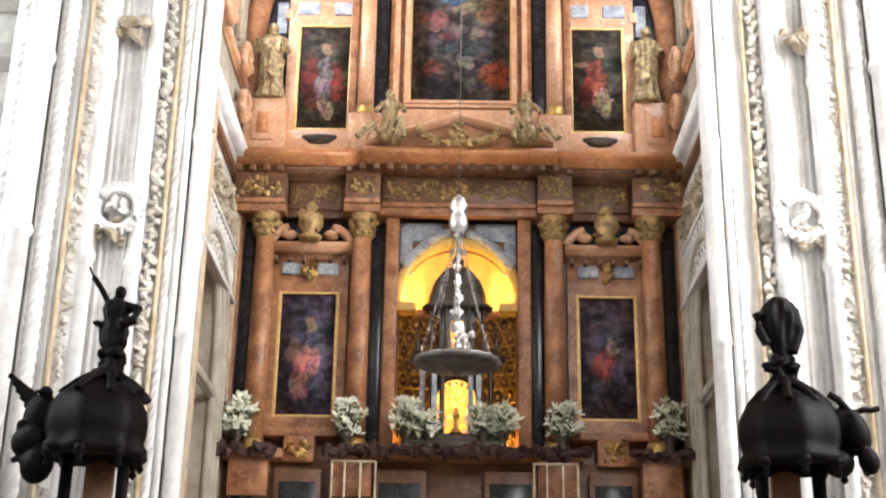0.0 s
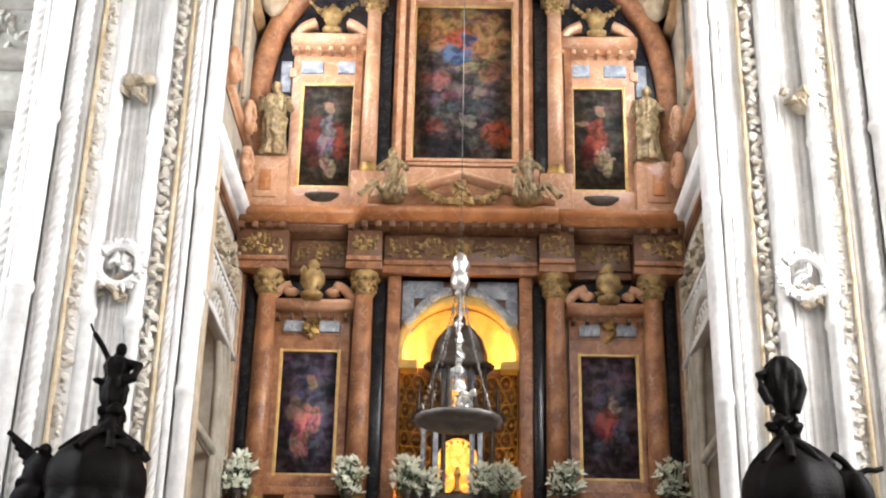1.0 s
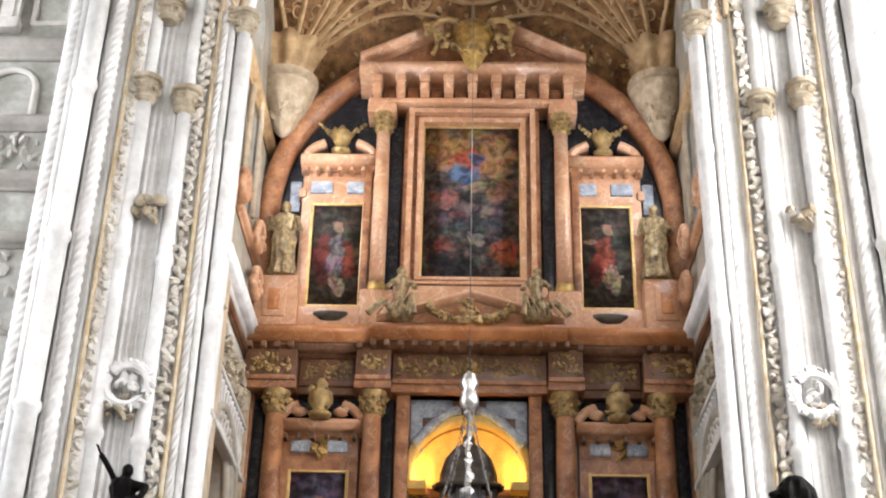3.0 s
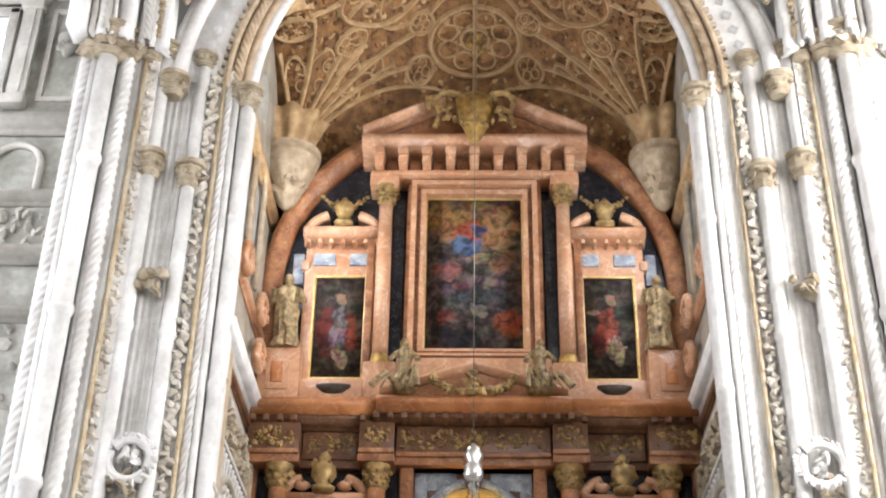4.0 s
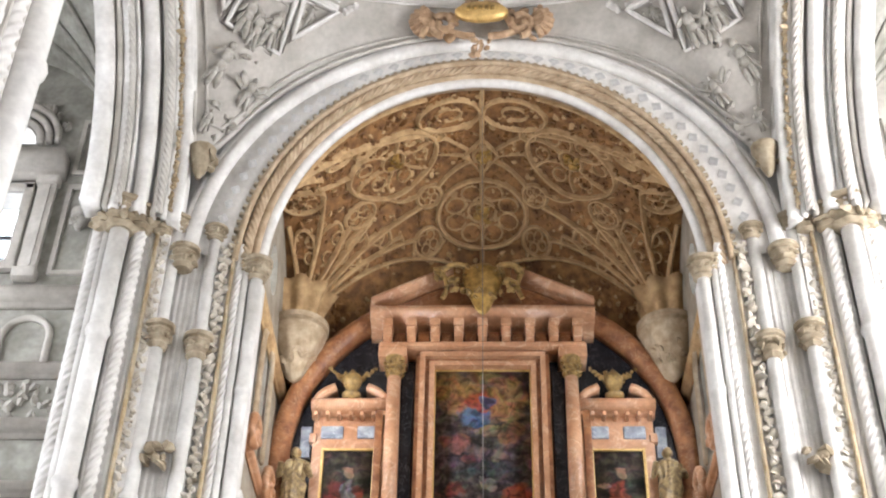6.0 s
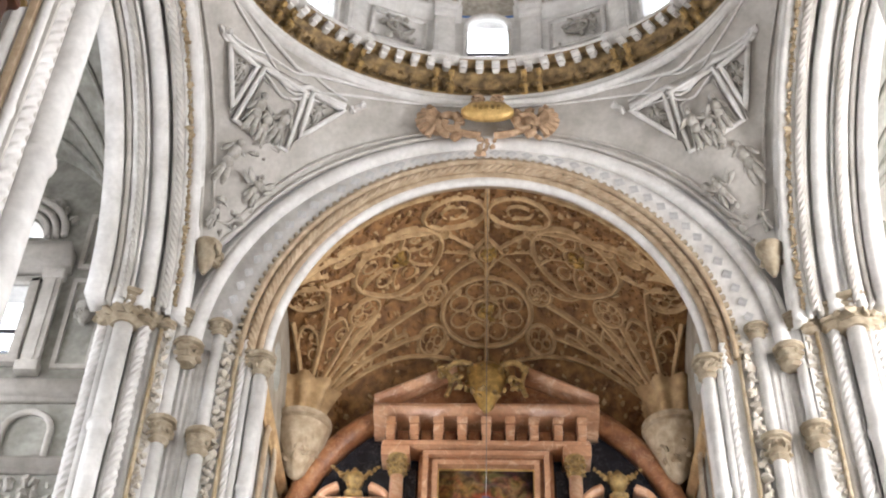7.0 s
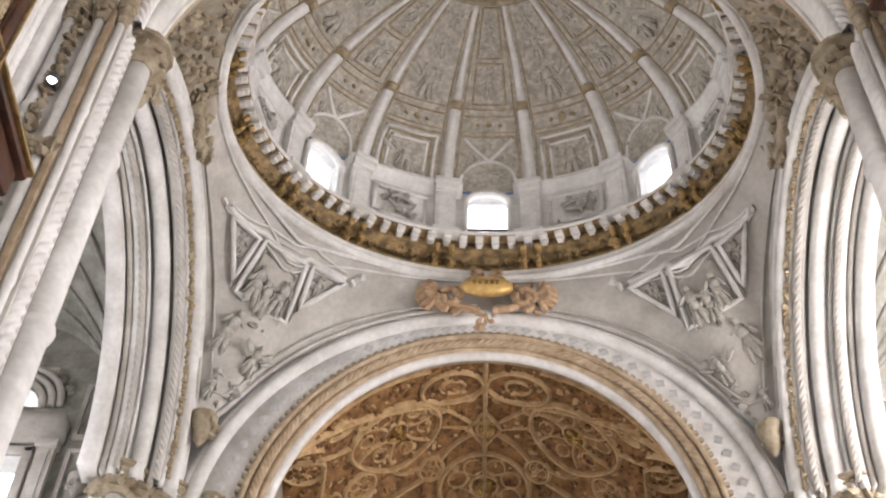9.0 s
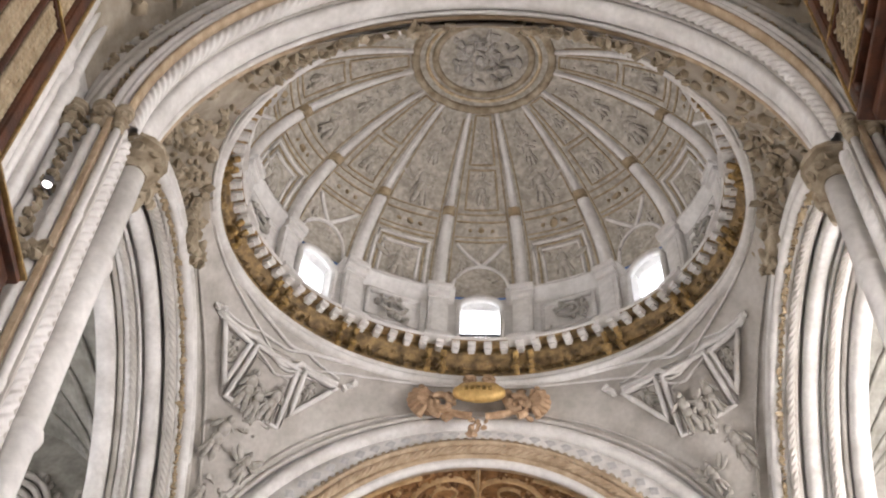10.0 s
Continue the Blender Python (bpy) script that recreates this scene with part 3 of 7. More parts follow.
# Piers: clusters of shafts, cable mouldings and leaf bands.
def shaft_profile(r, z1, bands):
    prof = [(r * 1.6, 0), (r * 1.6, 1.0), (r * 1.3, 1.13), (r, 1.25)]
    for b in bands:
        prof += [(r, b - 0.1), (r * 1.2, b - 0.07), (r * 1.28, b), (r * 1.2, b + 0.07), (r, b + 0.1)]
    return prof + [(r, z1)]


def capital(bm, x, y, z, r, h, rnd, tiers=3):
    prof = [(r, -h)]
    for t in range(tiers):
        z0, z1 = -h + h * 0.8 * t / tiers, -h + h * 0.8 * (t + 1) / tiers
        k = 1 + 0.5 * (t + 1) / tiers
        prof += [(r * (k - 0.1), z0 + 0.02), (r * (k + 0.25), (z0 + z1) / 2), (r * k, z1)]
    prof += [(r * 1.95, -h * 0.16), (r * 2.0, 0), (r * 1.2, 0.01)]
    lathe(bm, prof, 14, (x, y, z), lambda a, zz: 0.06 * math.sin(7 * a + 9 * zz))
    for i in range(10):
        a = i * 0.63
        lump(bm, (x + r * 1.5 * math.cos(a), y + r * 1.5 * math.sin(a), z - h * rnd.uniform(0.3, 0.7)), r * 0.45, rnd)


def crossing_pier(s):
    rnd = random.Random(11 + s)
    pier = empty("crossing_pier", "white limestone pier of clustered shafts with carved leaf bands", "pier", (0, 0, 0), "piers of the crossing", "structure")
    k = 1.0 if s < 0 else 0.97
    # core in steps
    blocks("core", STONE, pier, (s * 4.5 * k, s * 5.0, 21.3, 21.95, 0, ARCHZ), (s * 4.95 * k, s * 5.32, 20.95, 21.3, 0, 18.9), (s * 5.32, s * 6.3, 20.83, 21.3, 0, 18.9), (s * 6.3, s * 6.62, 20.64, 21.0, 0, 18.9), (s * 6.62, s * 7.75, 20.56, 21.0, 0, 18.9), bevel=0.03)
    for x, y, r, z1, bands in ((4.52 * k, 21.05, 0.13, ARCHZ - 0.35, (8.1, 11.7, 15.2)), (5.42, 20.78, 0.13, 15.8, (9.2, 12.6)), (6.16, 20.62, 0.13, 15.9, (9.3, 12.7)), (7.2, 20.22, 0.19, 18.5, (9.6, 12.8, 16.0)), (5.42, 20.84, 0.12, 18.7, (16.2,)), (6.16, 20.66, 0.12, 18.8, (16.3,))):
        part("shaft", lathe(bmesh.new(), shaft_profile(r, z1, bands), 16, (s * x, y, 0)), STONE, pier)
    part("shaft", lathe(bmesh.new(), [(0.07, 0), (0.07, ARCHZ)], 10, (s * 4.74 * k, 20.98, 0)), STONE, pier)
    for x, y, r in ((4.64, 21.1, 0.045), (5.3, 20.9, 0.04), (5.6, 20.845, 0.045), (5.74, 20.845, 0.045), (5.88, 20.845, 0.045), (6.0, 20.845, 0.045), (6.27, 20.7, 0.04), (6.62, 20.52, 0.05), (6.98, 20.42, 0.05), (7.36, 20.36, 0.05)):
        part("colonnette", lathe(bmesh.new(), [(r, 0), (r, 18.6)], 8, (s * x, y, 0)), STONE, pier)
    part("shaft", lathe(bmesh.new(), [(0.09, 0), (0.09, 18.5)], 10, (s * 7.46, 20.3, 0)), STONE, pier)
    for x, y, z, r, h in ((4.52 * k, 21.05, ARCHZ + 0.05, 0.15, 0.5), (4.74 * k, 21.02, ARCHZ + 0.12, 0.09, 0.4), (5.42, 20.78, 16.25, 0.15, 0.55), (6.16, 20.62, 16.4, 0.15, 0.55), (5.42, 20.8, 18.95, 0.13, 0.3), (6.16, 20.66, 19.1, 0.13, 0.4), (7.2, 20.22, 19.05, 0.26, 0.65), (6.85, 20.32, 19.0, 0.19, 0.5), (7.52, 20.3, 19.0, 0.19, 0.5), (5.95, 20.66, 18.3, 0.16, 0.5), (6.42, 20.5, 18.95, 0.14, 0.4)):
        bm = bmesh.new()
        capital(bm, s * x, y, z, r, h, rnd)
        part("capital", bm, CARVED, pier, "weathered carved leaf capital")
    for x, y, w, z1 in ((5.17, 20.86, 0.2, 18.6), (6.38, 20.56, 0.2, 18.8)):
        p, fr = straight((s * x, y, 0), (s * x, y, z1), X, Y)
        part("leaf_band", leafstrip(bmesh.new(), p, fr, w, rnd, 0.07, 0.085), PALECARVE, pier, "band of carved stone leaves")
    for x, y in ((5.0, 20.84), (6.5, 20.42)):
        part("fillet", boxes((s * (x - 0.03), s * (x + 0.03), y, y + 0.3, 0, 18.7)), GILTLINE, pier, "pale gilt fillet")
    for x, y, r in ((6.83, 20.4, 0.12), (7.66, 20.42, 0.13), (4.88 * k, 20.98, 0.08)):
        p, fr = straight((s * x, y, 0), (s * x, y, 18.7), X, Y, 0.09)
        part("cable_moulding", rope(bmesh.new(), p, fr, r, 0.19), STONE, pier)
    # carved brackets and knots between the shafts
    for z, size in ((13.55, 0.16), (9.75, 0.12)):
        bm = bmesh.new()
        for i in range(12):
            lump(bm, (s * (5.8 + rnd.uniform(-0.22, 0.22)), 20.62 + rnd.uniform(-0.1, 0.1), z + rnd.uniform(-0.2, 0.2)), size * rnd.uniform(0.5, 1), rnd)
        part("carved_boss", bm, CARVED, pier, "weathered carved leaf boss")
    # round wreath over the pulpit
    bm = bmesh.new()
    c = Vector((s * 5.72, 20.6, 10.15))
    ring = [c + Vector((0.36 * math.cos(a), 0, 0.36 * math.sin(a))) for a in np.linspace(0, 2 * math.pi, 28, endpoint=False)]
    tube(bm, ring, 0.085, 8, True)
    for i in range(24):
        a = i * math.pi / 12
        lump(bm, c + Vector((0.42 * math.cos(a), -0.03, 0.42 * math.sin(a))), 0.07, rnd)
    for i in range(7):
        lump(bm, c + Vector((rnd.uniform(-0.15, 0.15), 0, rnd.uniform(-0.18, 0.18))), 0.09, rnd)
    part("wreath", bm, STONE, pier, "round carved stone wreath")


mirror_parts(crossing_pier)

# Near arch between choir and crossing, with its piers.
bm = plate(bmesh.new(), [(-6.2, 0), (6.2, 0), (6.2, 26.2), (-6.2, 26.2)], [arch2d(0, 5.35, 0.02, SPRING, 40, 1.13)], lambda u, v: Vector((u, 9.9, v)), Vector((0, 0.95, 0)))
wall_choir = thing("wall_choir", bm, STONE, "white limestone wall with round choir arch", "wall", kind="structure", smooth=False)
for R, y, mate, prof in (
    (5.3, 9.74, TANSTONE, [(0, -0.04), (0.05, -0.06), (0.09, 0), (0.09, 0.12), (0, 0.12)]),
    (5.24, 10.46, STONE, [(0.2, -0.2), (0.02, -0.2), (-0.03, -0.15), (-0.05, 0), (-0.03, 0.15), (0.02, 0.2), (0.2, 0.2)]),
    (5.28, 10.18, GREY, [(0.1, -0.03), (0, -0.03), (-0.01, 0), (0, 0.03), (0.1, 0.03)]),
    (5.27, 10.74, STONE, [(0.1, -0.04), (-0.02, -0.03), (-0.03, 0.02), (0, 0.05), (0.1, 0.05)]),
    (5.3, 10.86, TANSTONE, [(0, -0.05), (0, 0.04), (0.08, 0.07), (0.12, 0), (0.12, -0.05)]),
    (5.42, 9.72, STONE, [(0, 0.2), (0, 0.02), (0.03, -0.03), (0.07, -0.03), (0.09, 0.0), (0.12, 0.0), (0.14, -0.05), (0.2, -0.05), (0.22, 0.2)]),
    (5.86, 9.8, GREY, [(0, 0.1), (0, -0.04), (0.03, -0.07), (0.1, -0.07), (0.12, -0.02), (0.2, -0.02), (0.22, -0.06), (0.26, 0), (0.26, 0.1)]),
    (5.45, 10.85, STONE, [(0, -0.1), (0, 0.04), (0.05, 0.08), (0.12, 0.05), (0.2, 0.09), (0.3, 0), (0.3, -0.1)]),
):
    p, fr = archpath(layf(y), radf, Y, 0, R, SPRING - 0.2, SPRING, 56, 1.13, 1)
    part("arch_order", sweep(bmesh.new(), p, fr, prof), mate, wall_choir)
p, fr = archpath(layf(10.0), radf, Y, 0, 5.29, SPRING, SPRING, 70, 1.13)
part("cable_moulding", rope(bmesh.new(), p, fr, 0.12, 0.2), STONE, wall_choir)
p, fr = archpath(layf(9.84), radf, Y, 0, 5.74, SPRING, SPRING, 80, 1.13)
part("leaf_band", leafstrip(bmesh.new(), p, fr, 0.17, random.Random(8), 0.07, 0.07), DUSTYGILT, wall_choir, "band of carved stone leaves")
rnd = random.Random(9)
for k in range(4):
    bm = bmesh.new()
    for i in range(260):
        a, R = rnd.uniform(0.25, 2.9), rnd.uniform(6.18, 7.3)
        x, z = -R * math.cos(a), SPRING + 1.13 * R * math.sin(a)
        if abs(x) < 6.15 and z < 25.9:
            lump(bm, (x, 9.87, z), rnd.uniform(0.06, 0.12), rnd)
    part("relief", bm, CARVED if k % 2 else RELIEF, wall_choir, "dense carved stone relief")


def choir_pier(s):
    rnd = random.Random(31 + s)
    pier = empty("choir_pier", "white limestone pier with round shafts and cable moulding", "pier", (0, 0, 0), "piers of the choir arch", "structure")
    part("core", boxes((s * 5.45, s * 6.15, 9.7, 10.88, 0, 18.9), bevel=0.04), STONE, pier)
    for x, y, r in ((5.36, 9.72, 0.06), (5.25, 10.5, 0.2), (5.4, 10.86, 0.09), (5.66, 9.66, 0.07), (6.08, 9.66, 0.08)):
        part("shaft", lathe(bmesh.new(), shaft_profile(r, 18.5, (9.5, 12.8, 16.2)), 16, (s * x, y, 0)), STONE, pier)
        bm = bmesh.new()
        capital(bm, s * x, y, 19.0, r * (1.15 if r > 0.1 else 1.3), 0.55, rnd)
        part("capital", bm, CARVED, pier, "weathered carved leaf capital")
    for y, w in ((10.24, 0.03), (10.75, 0.03), (9.86, 0.03)):
        part("fillet", boxes((s * 5.3, s * 5.47, y - w, y + w, 0, 18.7), bevel=0.008), GREY, pier)
    part("fillet", boxes((s * 5.44, s * 5.54, 9.62, 9.72, 0, 18.7), bevel=0.008), TANSTONE, pier, "tan-toned flat fillet")
    for x, y, r in ((5.36, 10.04, 0.14),):
        p, fr = straight((s * x, y, 0), (s * x, y, 18.6), X, Y, 0.5)
        part("cable_moulding", rope(bmesh.new(), p, fr, r, 0.2), STONE, pier)
    p, fr = straight((s * 5.9, 9.62, 0), (s * 5.9, 9.62, 18.8), X, Y)
    part("leaf_band", leafstrip(bmesh.new(), p, fr, 0.2, rnd, 0.08, 0.08), CARVED, pier, "band of carved stone leaves")
    bm = bmesh.new()
    for i in range(10):
        lump(bm, (s * (5.62 + rnd.uniform(-0.15, 0.15)), 9.58, 15.2 + rnd.uniform(-0.15, 0.15)), 0.1, rnd)
    part("carved_boss", bm, CARVED, pier)


mirror_parts(choir_pier)

# Nave and choir behind the camera, closed by a plain west wall; unseen windows added for light.
for s in (-1, 1):
    side = "north" if s < 0 else "south"
    holes = [arch2d(1.5, 1.6, 12.5, 17, 20), arch2d(-6.5, 1.6, 12.5, 17, 20)] 
    bm = plate(bmesh.new(), [(-14, 0), (9.88, 0), (9.88, 26), (-14, 26)], holes, lambda u, v: Vector((s * 6.2, u, v)), Vector((s * 0.8, 0, 0)))
    thing("nave_wall_" + side, bm, STONE, "white limestone nave wall", "wall", kind="structure", smooth=False)
for s in (-1, 1):
    thing("backdrop", boxes((s * 7.6, s * 7.65, -9.5, 4.5, 11, 20)), SKYGLOW, "bright sky outside clerestory windows", "sky", kind="structure")
thing("wall_west", boxes((-6.2, 6.2, -14.8, -14, 0, 26)), STONE, "plain white west wall", "wall", kind="structure")
bm = bmesh.new()
g = [[bm.verts.new((-6.2 * math.cos(math.pi * i / 28), -14 + 23.9 * j / 10, 20 + 5.2 * math.sin(math.pi * i / 28))) for j in range(11)] for i in range(29)]
for i in range(28):
    for j in range(10):
        bm.faces.new((g[i][j], g[i + 1][j], g[i + 1][j + 1], g[i][j + 1]))
for s in (-1, 1):
    wall_end = empty("wall_mouldings_north" if s < 0 else "wall_mouldings_south", "carved stone strips on the nave wall beside the arch", "wall trim", kind="structure")
    rw = random.Random(19 + s)
    for y, r in ((7.6, 0.07), (7.85, 0.12), (8.75, 0.12), (9.0, 0.07), (9.3, 0.1)):
        part("strip", lathe(bmesh.new(), [(r, 0), (r, 18.6), (r * 1.5, 18.7), (r * 1.7, 19.1), (r, 19.2), (r, 24.5)], 12, (s * 6.16, y, 0)), STONE, wall_end)
    for z0 in (12.5, 15.0, 17.5, 20.0):
        sheet = bmesh.new()
        for i in range(46):
            lump(sheet, (s * 6.16, rw.uniform(8.02, 8.6), z0 + rw.uniform(0.1, 2.4)), rw.uniform(0.06, 0.12), rw)
        part("relief", sheet, CARVED if z0 > 16 else PALECARVE, wall_end, "carved leaves on the nave wall")
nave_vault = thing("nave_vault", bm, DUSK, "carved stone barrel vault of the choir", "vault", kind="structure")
rnd = random.Random(3)
bm = bmesh.new()
for i in range(500):
    a, y = rnd.uniform(0.3, 2.85), rnd.uniform(5, 9.6)
    lump(bm, (-6.1 * math.cos(a), y, 20 + 5.12 * math.sin(a)), rnd.uniform(0.08, 0.17), rnd)
part("relief", bm, CARVED, nave_vault, "dense carved relief")

# Pendentives between the four arches and the oval ring.
DC, DA, DB, RING = 15.8, 5.72, 4.65, 25.55


def oval(a, ka=0.0, z=0.0):
    return Vector(((DA + ka) * math.sin(a), DC + (DB + ka) * math.cos(a), z))


def pend_point(a, f):
    """From the ring (f = 0) down to the crossing's walls (f = 1), along the quarter angle a."""
    top = oval(a, 0, RING)
    d = Vector((math.sin(a) * DA, math.cos(a) * DB, 0))
    yr = 4.82 if d.y > 0 else 4.96
    k = min(6.22 / abs(d.x) if abs(d.x) > 1e-6 else 99, yr / abs(d.y) if abs(d.y) > 1e-6 else 99)
    edge = Vector((d.x * k, DC + d.y * k, 0))
    if 6.22 / max(abs(d.x), 1e-6) < yr / max(abs(d.y), 1e-6):
        t = (edge.y - DC) / 4.7
        z = SPRING + 5.75 * math.sqrt(max(0.0, 1 - t * t)) + 0.05
    else:
        t = edge.x / 6.2
        z = ARCHZ + 6.15 * math.sqrt(max(0.0, 1 - t * t)) + 0.05
    z = min(max(z, 20.6), RING - 0.3)
    edge.z = z
    p = top.lerp(edge, f)
    p.z = RING + (z - RING) * (f ** 0.72)
    return p


def pend_frame(a, f):
    """Directions along, up and out of the pendentive's face."""
    up = (pend_point(a, max(0.01, f - 0.08)) - pend_point(a, min(1, f + 0.08))).normalized()
    along = (pend_point(a + 0.05, f) - pend_point(a - 0.05, f)).normalized()
    out = along.cross(up).normalized()
    if out.dot(Vector((0, DC, 20)) - pend_point(a, f)) < 0:
        out = -out
    return up.cross(out).normalized(), up, out


# corners of the three framed panels: angle from the diagonal, share of the way down
PANEL_MID = ((-0.157, 0.21), (0.035, 0.13), (0.061, 0.48), (-0.14, 0.58))
PANEL_IN = ((-0.335, 0.46), (-0.188, 0.26), (-0.172, 0.59))
PANEL_OUT = ((0.065, 0.14), (0.215, 0.28), (0.085, 0.42))

for q, name in enumerate(("north_east", "south_east", "south_west", "north_west")):
    a0 = -math.pi / 2 + q * math.pi / 2
    bm = bmesh.new()
    g = [[bm.verts.new(pend_point(a0 + math.pi / 2 * i / 40 + 1e-4, j / 14)) for j in range(15)] for i in range(41)]
    for i in range(40):
        for j in range(14):
            bm.faces.new((g[i][j], g[i + 1][j], g[i + 1][j + 1], g[i][j + 1]))
    # The two west pendentives get a darker stone in place of their shade.
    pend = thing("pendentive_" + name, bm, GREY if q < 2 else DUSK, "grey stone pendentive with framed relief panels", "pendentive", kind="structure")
    # frames of the relief panels, carved figures as plain knobs
    mid = a0 + math.pi / 4
    ins = lambda a, f: pend_point(a, f) + pend_frame(a, f)[2] * 0.05
    flip = 1 if q in (0, 2) else -1
    for shape in (PANEL_MID, PANEL_IN, PANEL_OUT) if q < 2 else ():
        loop = [(flip * a, f) for a, f in shape]
        ca, cf = sum(a for a, f in loop) / len(loop), sum(f for a, f in loop) / len(loop)
        pts = []
        for i in range(len(loop)):
            (a1, b1), (a2, b2) = loop[i], loop[(i + 1) % len(loop)]
            p0, p1 = [ins(mid + a, b) + pend_frame(mid + ca, cf)[2] * 0.06 for a, b in ((a1, b1), (a2, b2))]
            pts += [p0.lerp(p1, t / 6) for t in range(6)]
        part("panel_frame", tube(bmesh.new(), pts, 0.062, 6, True), STONE, pend)
        inner = [ins(mid + ca + (a - ca) * 0.8, cf + (f - cf) * 0.8) for a, f in loop]
        part("panel_frame", tube(bmesh.new(), inner, 0.025, 5, True), GREY, pend)
        outer = [ins(mid + ca + (a - ca) * 1.14, cf + (f - cf) * 1.14) for a, f in loop]
        part("panel_frame", tube(bmesh.new(), outer, 0.03, 5, True), GREY, pend)
        rr = random.Random(q * 7 + len(loop))
        bm = bmesh.new()
        c = ins(mid + ca, cf)
        U, V, N = pend_frame(mid + ca, cf)
        big = len(loop) == 4
        for u, v, h in ((-0.3, 0.02, 0.95), (0.28, 0.06, 0.85), (0.0, -0.16, 0.75)) if big else ((0.0, 0.0, 0.55),):
            relief_form(bm, pend_point(mid + ca, cf - (0.06 if big else 0)) + U * u + V * v + N * 0.05, U, V, N, h * (1.15 if big else 1), rr)
        for i in range(34 if big else 14):
            k = [rr.random() for _ in loop]
            t = sum(k)
            lump(bm, ins(mid + ca + 0.8 * (sum(w * a for w, (a, f) in zip(k, loop)) / t - ca), cf + 0.8 * (sum(w * f for w, (a, f) in zip(k, loop)) / t - cf)) - N * 0.04, rr.uniform(0.05, 0.1), rr)
        part("relief", bm, RELIEF, pend, "weathered carved relief")
    if q < 2:
        rr = random.Random(q)
        bm = bmesh.new()
        c = ins(mid - flip * 0.03, 0.74)
        U, V, N = pend_frame(mid, 0.74)
        relief_form(bm, pend_point(mid - flip * 0.09, 0.66) + N * 0.04, U, V, N, 1.2, rr, False)
        relief_form(bm, pend_point(mid + flip * 0.02, 0.62) + N * 0.04, U, V, N, 0.8, rr, True)
        relief_form(bm, pend_point(mid - flip * 0.05, 0.8) + N * 0.03, U, V, N, 0.6, rr, False)
        for i in range(16):
            lump(bm, ins(mid + rr.uniform(-0.07, 0.05), rr.uniform(0.68, 0.95)) - N * 0.05, rr.uniform(0.05, 0.11), rr)
        part("relief", bm, RELIEF, pend, "weathered carved relief")
    # dark carving adds to the shade painted on the west pair
    if q > 1:
        rr = random.Random(q)
        for k in range(3):
            bm = bmesh.new()
            for i in range(70):
                lump(bm, ins(a0 + rr.uniform(0.1, 1.47), rr.uniform(0.2, 0.95)), rr.uniform(0.06, 0.14), rr)
            part("relief", bm, CARVED, pend, "dense carving, dark tone standing in for shade")
    for f, r in ((0.05, 0.045), (0.135, 0.03)):
        part("edge_roll", tube(bmesh.new(), [ins(a0 + math.pi / 2 * i / 40, f) for i in range(1, 40)], r, 8), STONE, pend)
    if q < 2:
        # stepped moulding above the panels, flat band and roll along the arches
        for lift, r in ((0.0, 0.07), (0.055, 0.03), (-0.045, 0.03)):
            rail = [(flip * a, f - lift) for a, f in ((-0.385, 0.48), (-0.28, 0.33), (-0.18, 0.19), (-0.07, 0.13), (0.04, 0.1), (0.14, 0.17), (0.235, 0.255))]
            line = []
            for (a1, b1), (a2, b2) in zip(rail, rail[1:]):
                line += [ins(mid + a1 + (a2 - a1) * t / 5, b1 + (b2 - b1) * t / 5) for t in range(5)]
            part("edge_roll", tube(bmesh.new(), line, r, 8), STONE, pend)
        for a in (-0.4, 0.25):
            scroll = bmesh.new()
            for t in range(4):
                lump(scroll, ins(mid + flip * (a + 0.01 * t), 0.5 - 0.03 * t if a < 0 else 0.28 - 0.02 * t), 0.1, random.Random(t))
            part("scroll", scroll, STONE, pend)
        for f, r in ((0.93, 0.055), (0.8, 0.035)):
            part("edge_roll", tube(bmesh.new(), [ins(a0 + math.pi / 2 * i / 40, f) for i in range(1, 40)], r, 8), GREY, pend)

# Gilded ring cornice, drum with eight windows, dome with ribs and panels.
ringN = 128


def ring_sweep(profile, z, n=ringN):
    bm = bmesh.new()
    path = [oval(2 * math.pi * i / n, 0, z) for i in range(n)]
    frames = [(Vector((math.sin(2 * math.pi * i / n), math.cos(2 * math.pi * i / n), 0)), Z) for i in range(n)]
    return sweep(bm, path, frames, profile, True)


drum = empty("drum", "white stone drum of the oval dome with eight windows", "drum", kind="structure")
part("ring_base", ring_sweep([(0.3, -0.24), (-0.05, -0.24), (-0.12, -0.19), (-0.12, -0.11), (-0.03, -0.07), (-0.03, 0.0), (-0.09, 0.03), (-0.07, 0.08), (0.3, 0.08)], RING), STONE, drum)
part("ring_frieze", ring_sweep([(0.3, 0.085), (-0.06, 0.085), (-0.08, 0.16), (0.04, 0.22), (0.05, 0.45), (0.3, 0.45)], RING), RINGBROWN, drum, "gilded ring cornice")
part("ring_cove", ring_sweep([(0.3, 0.452), (0.03, 0.452), (-0.06, 0.52), (-0.1, 0.6), (-0.1, 0.66), (-0.16, 0.68), (-0.16, 0.985), (0.3, 0.985)], RING), RINGBROWN, drum, "tarnished gilt cove")
rr = random.Random(17)
bm = bmesh.new()
for i in range(620):
    t = rr.uniform(0.16, 0.6)
    lump(bm, oval(rr.uniform(0, 6.283), 0.0 if t < 0.45 else -0.7 * (t - 0.45), RING + t), rr.uniform(0.04, 0.085), rr)
part("ring_ornament", bm, RINGBROWN, drum, "gilded carved ornament")
RIBS = [k * math.pi / 4 + j * 0.19 for k in range(8) for j in (-1, 1)]
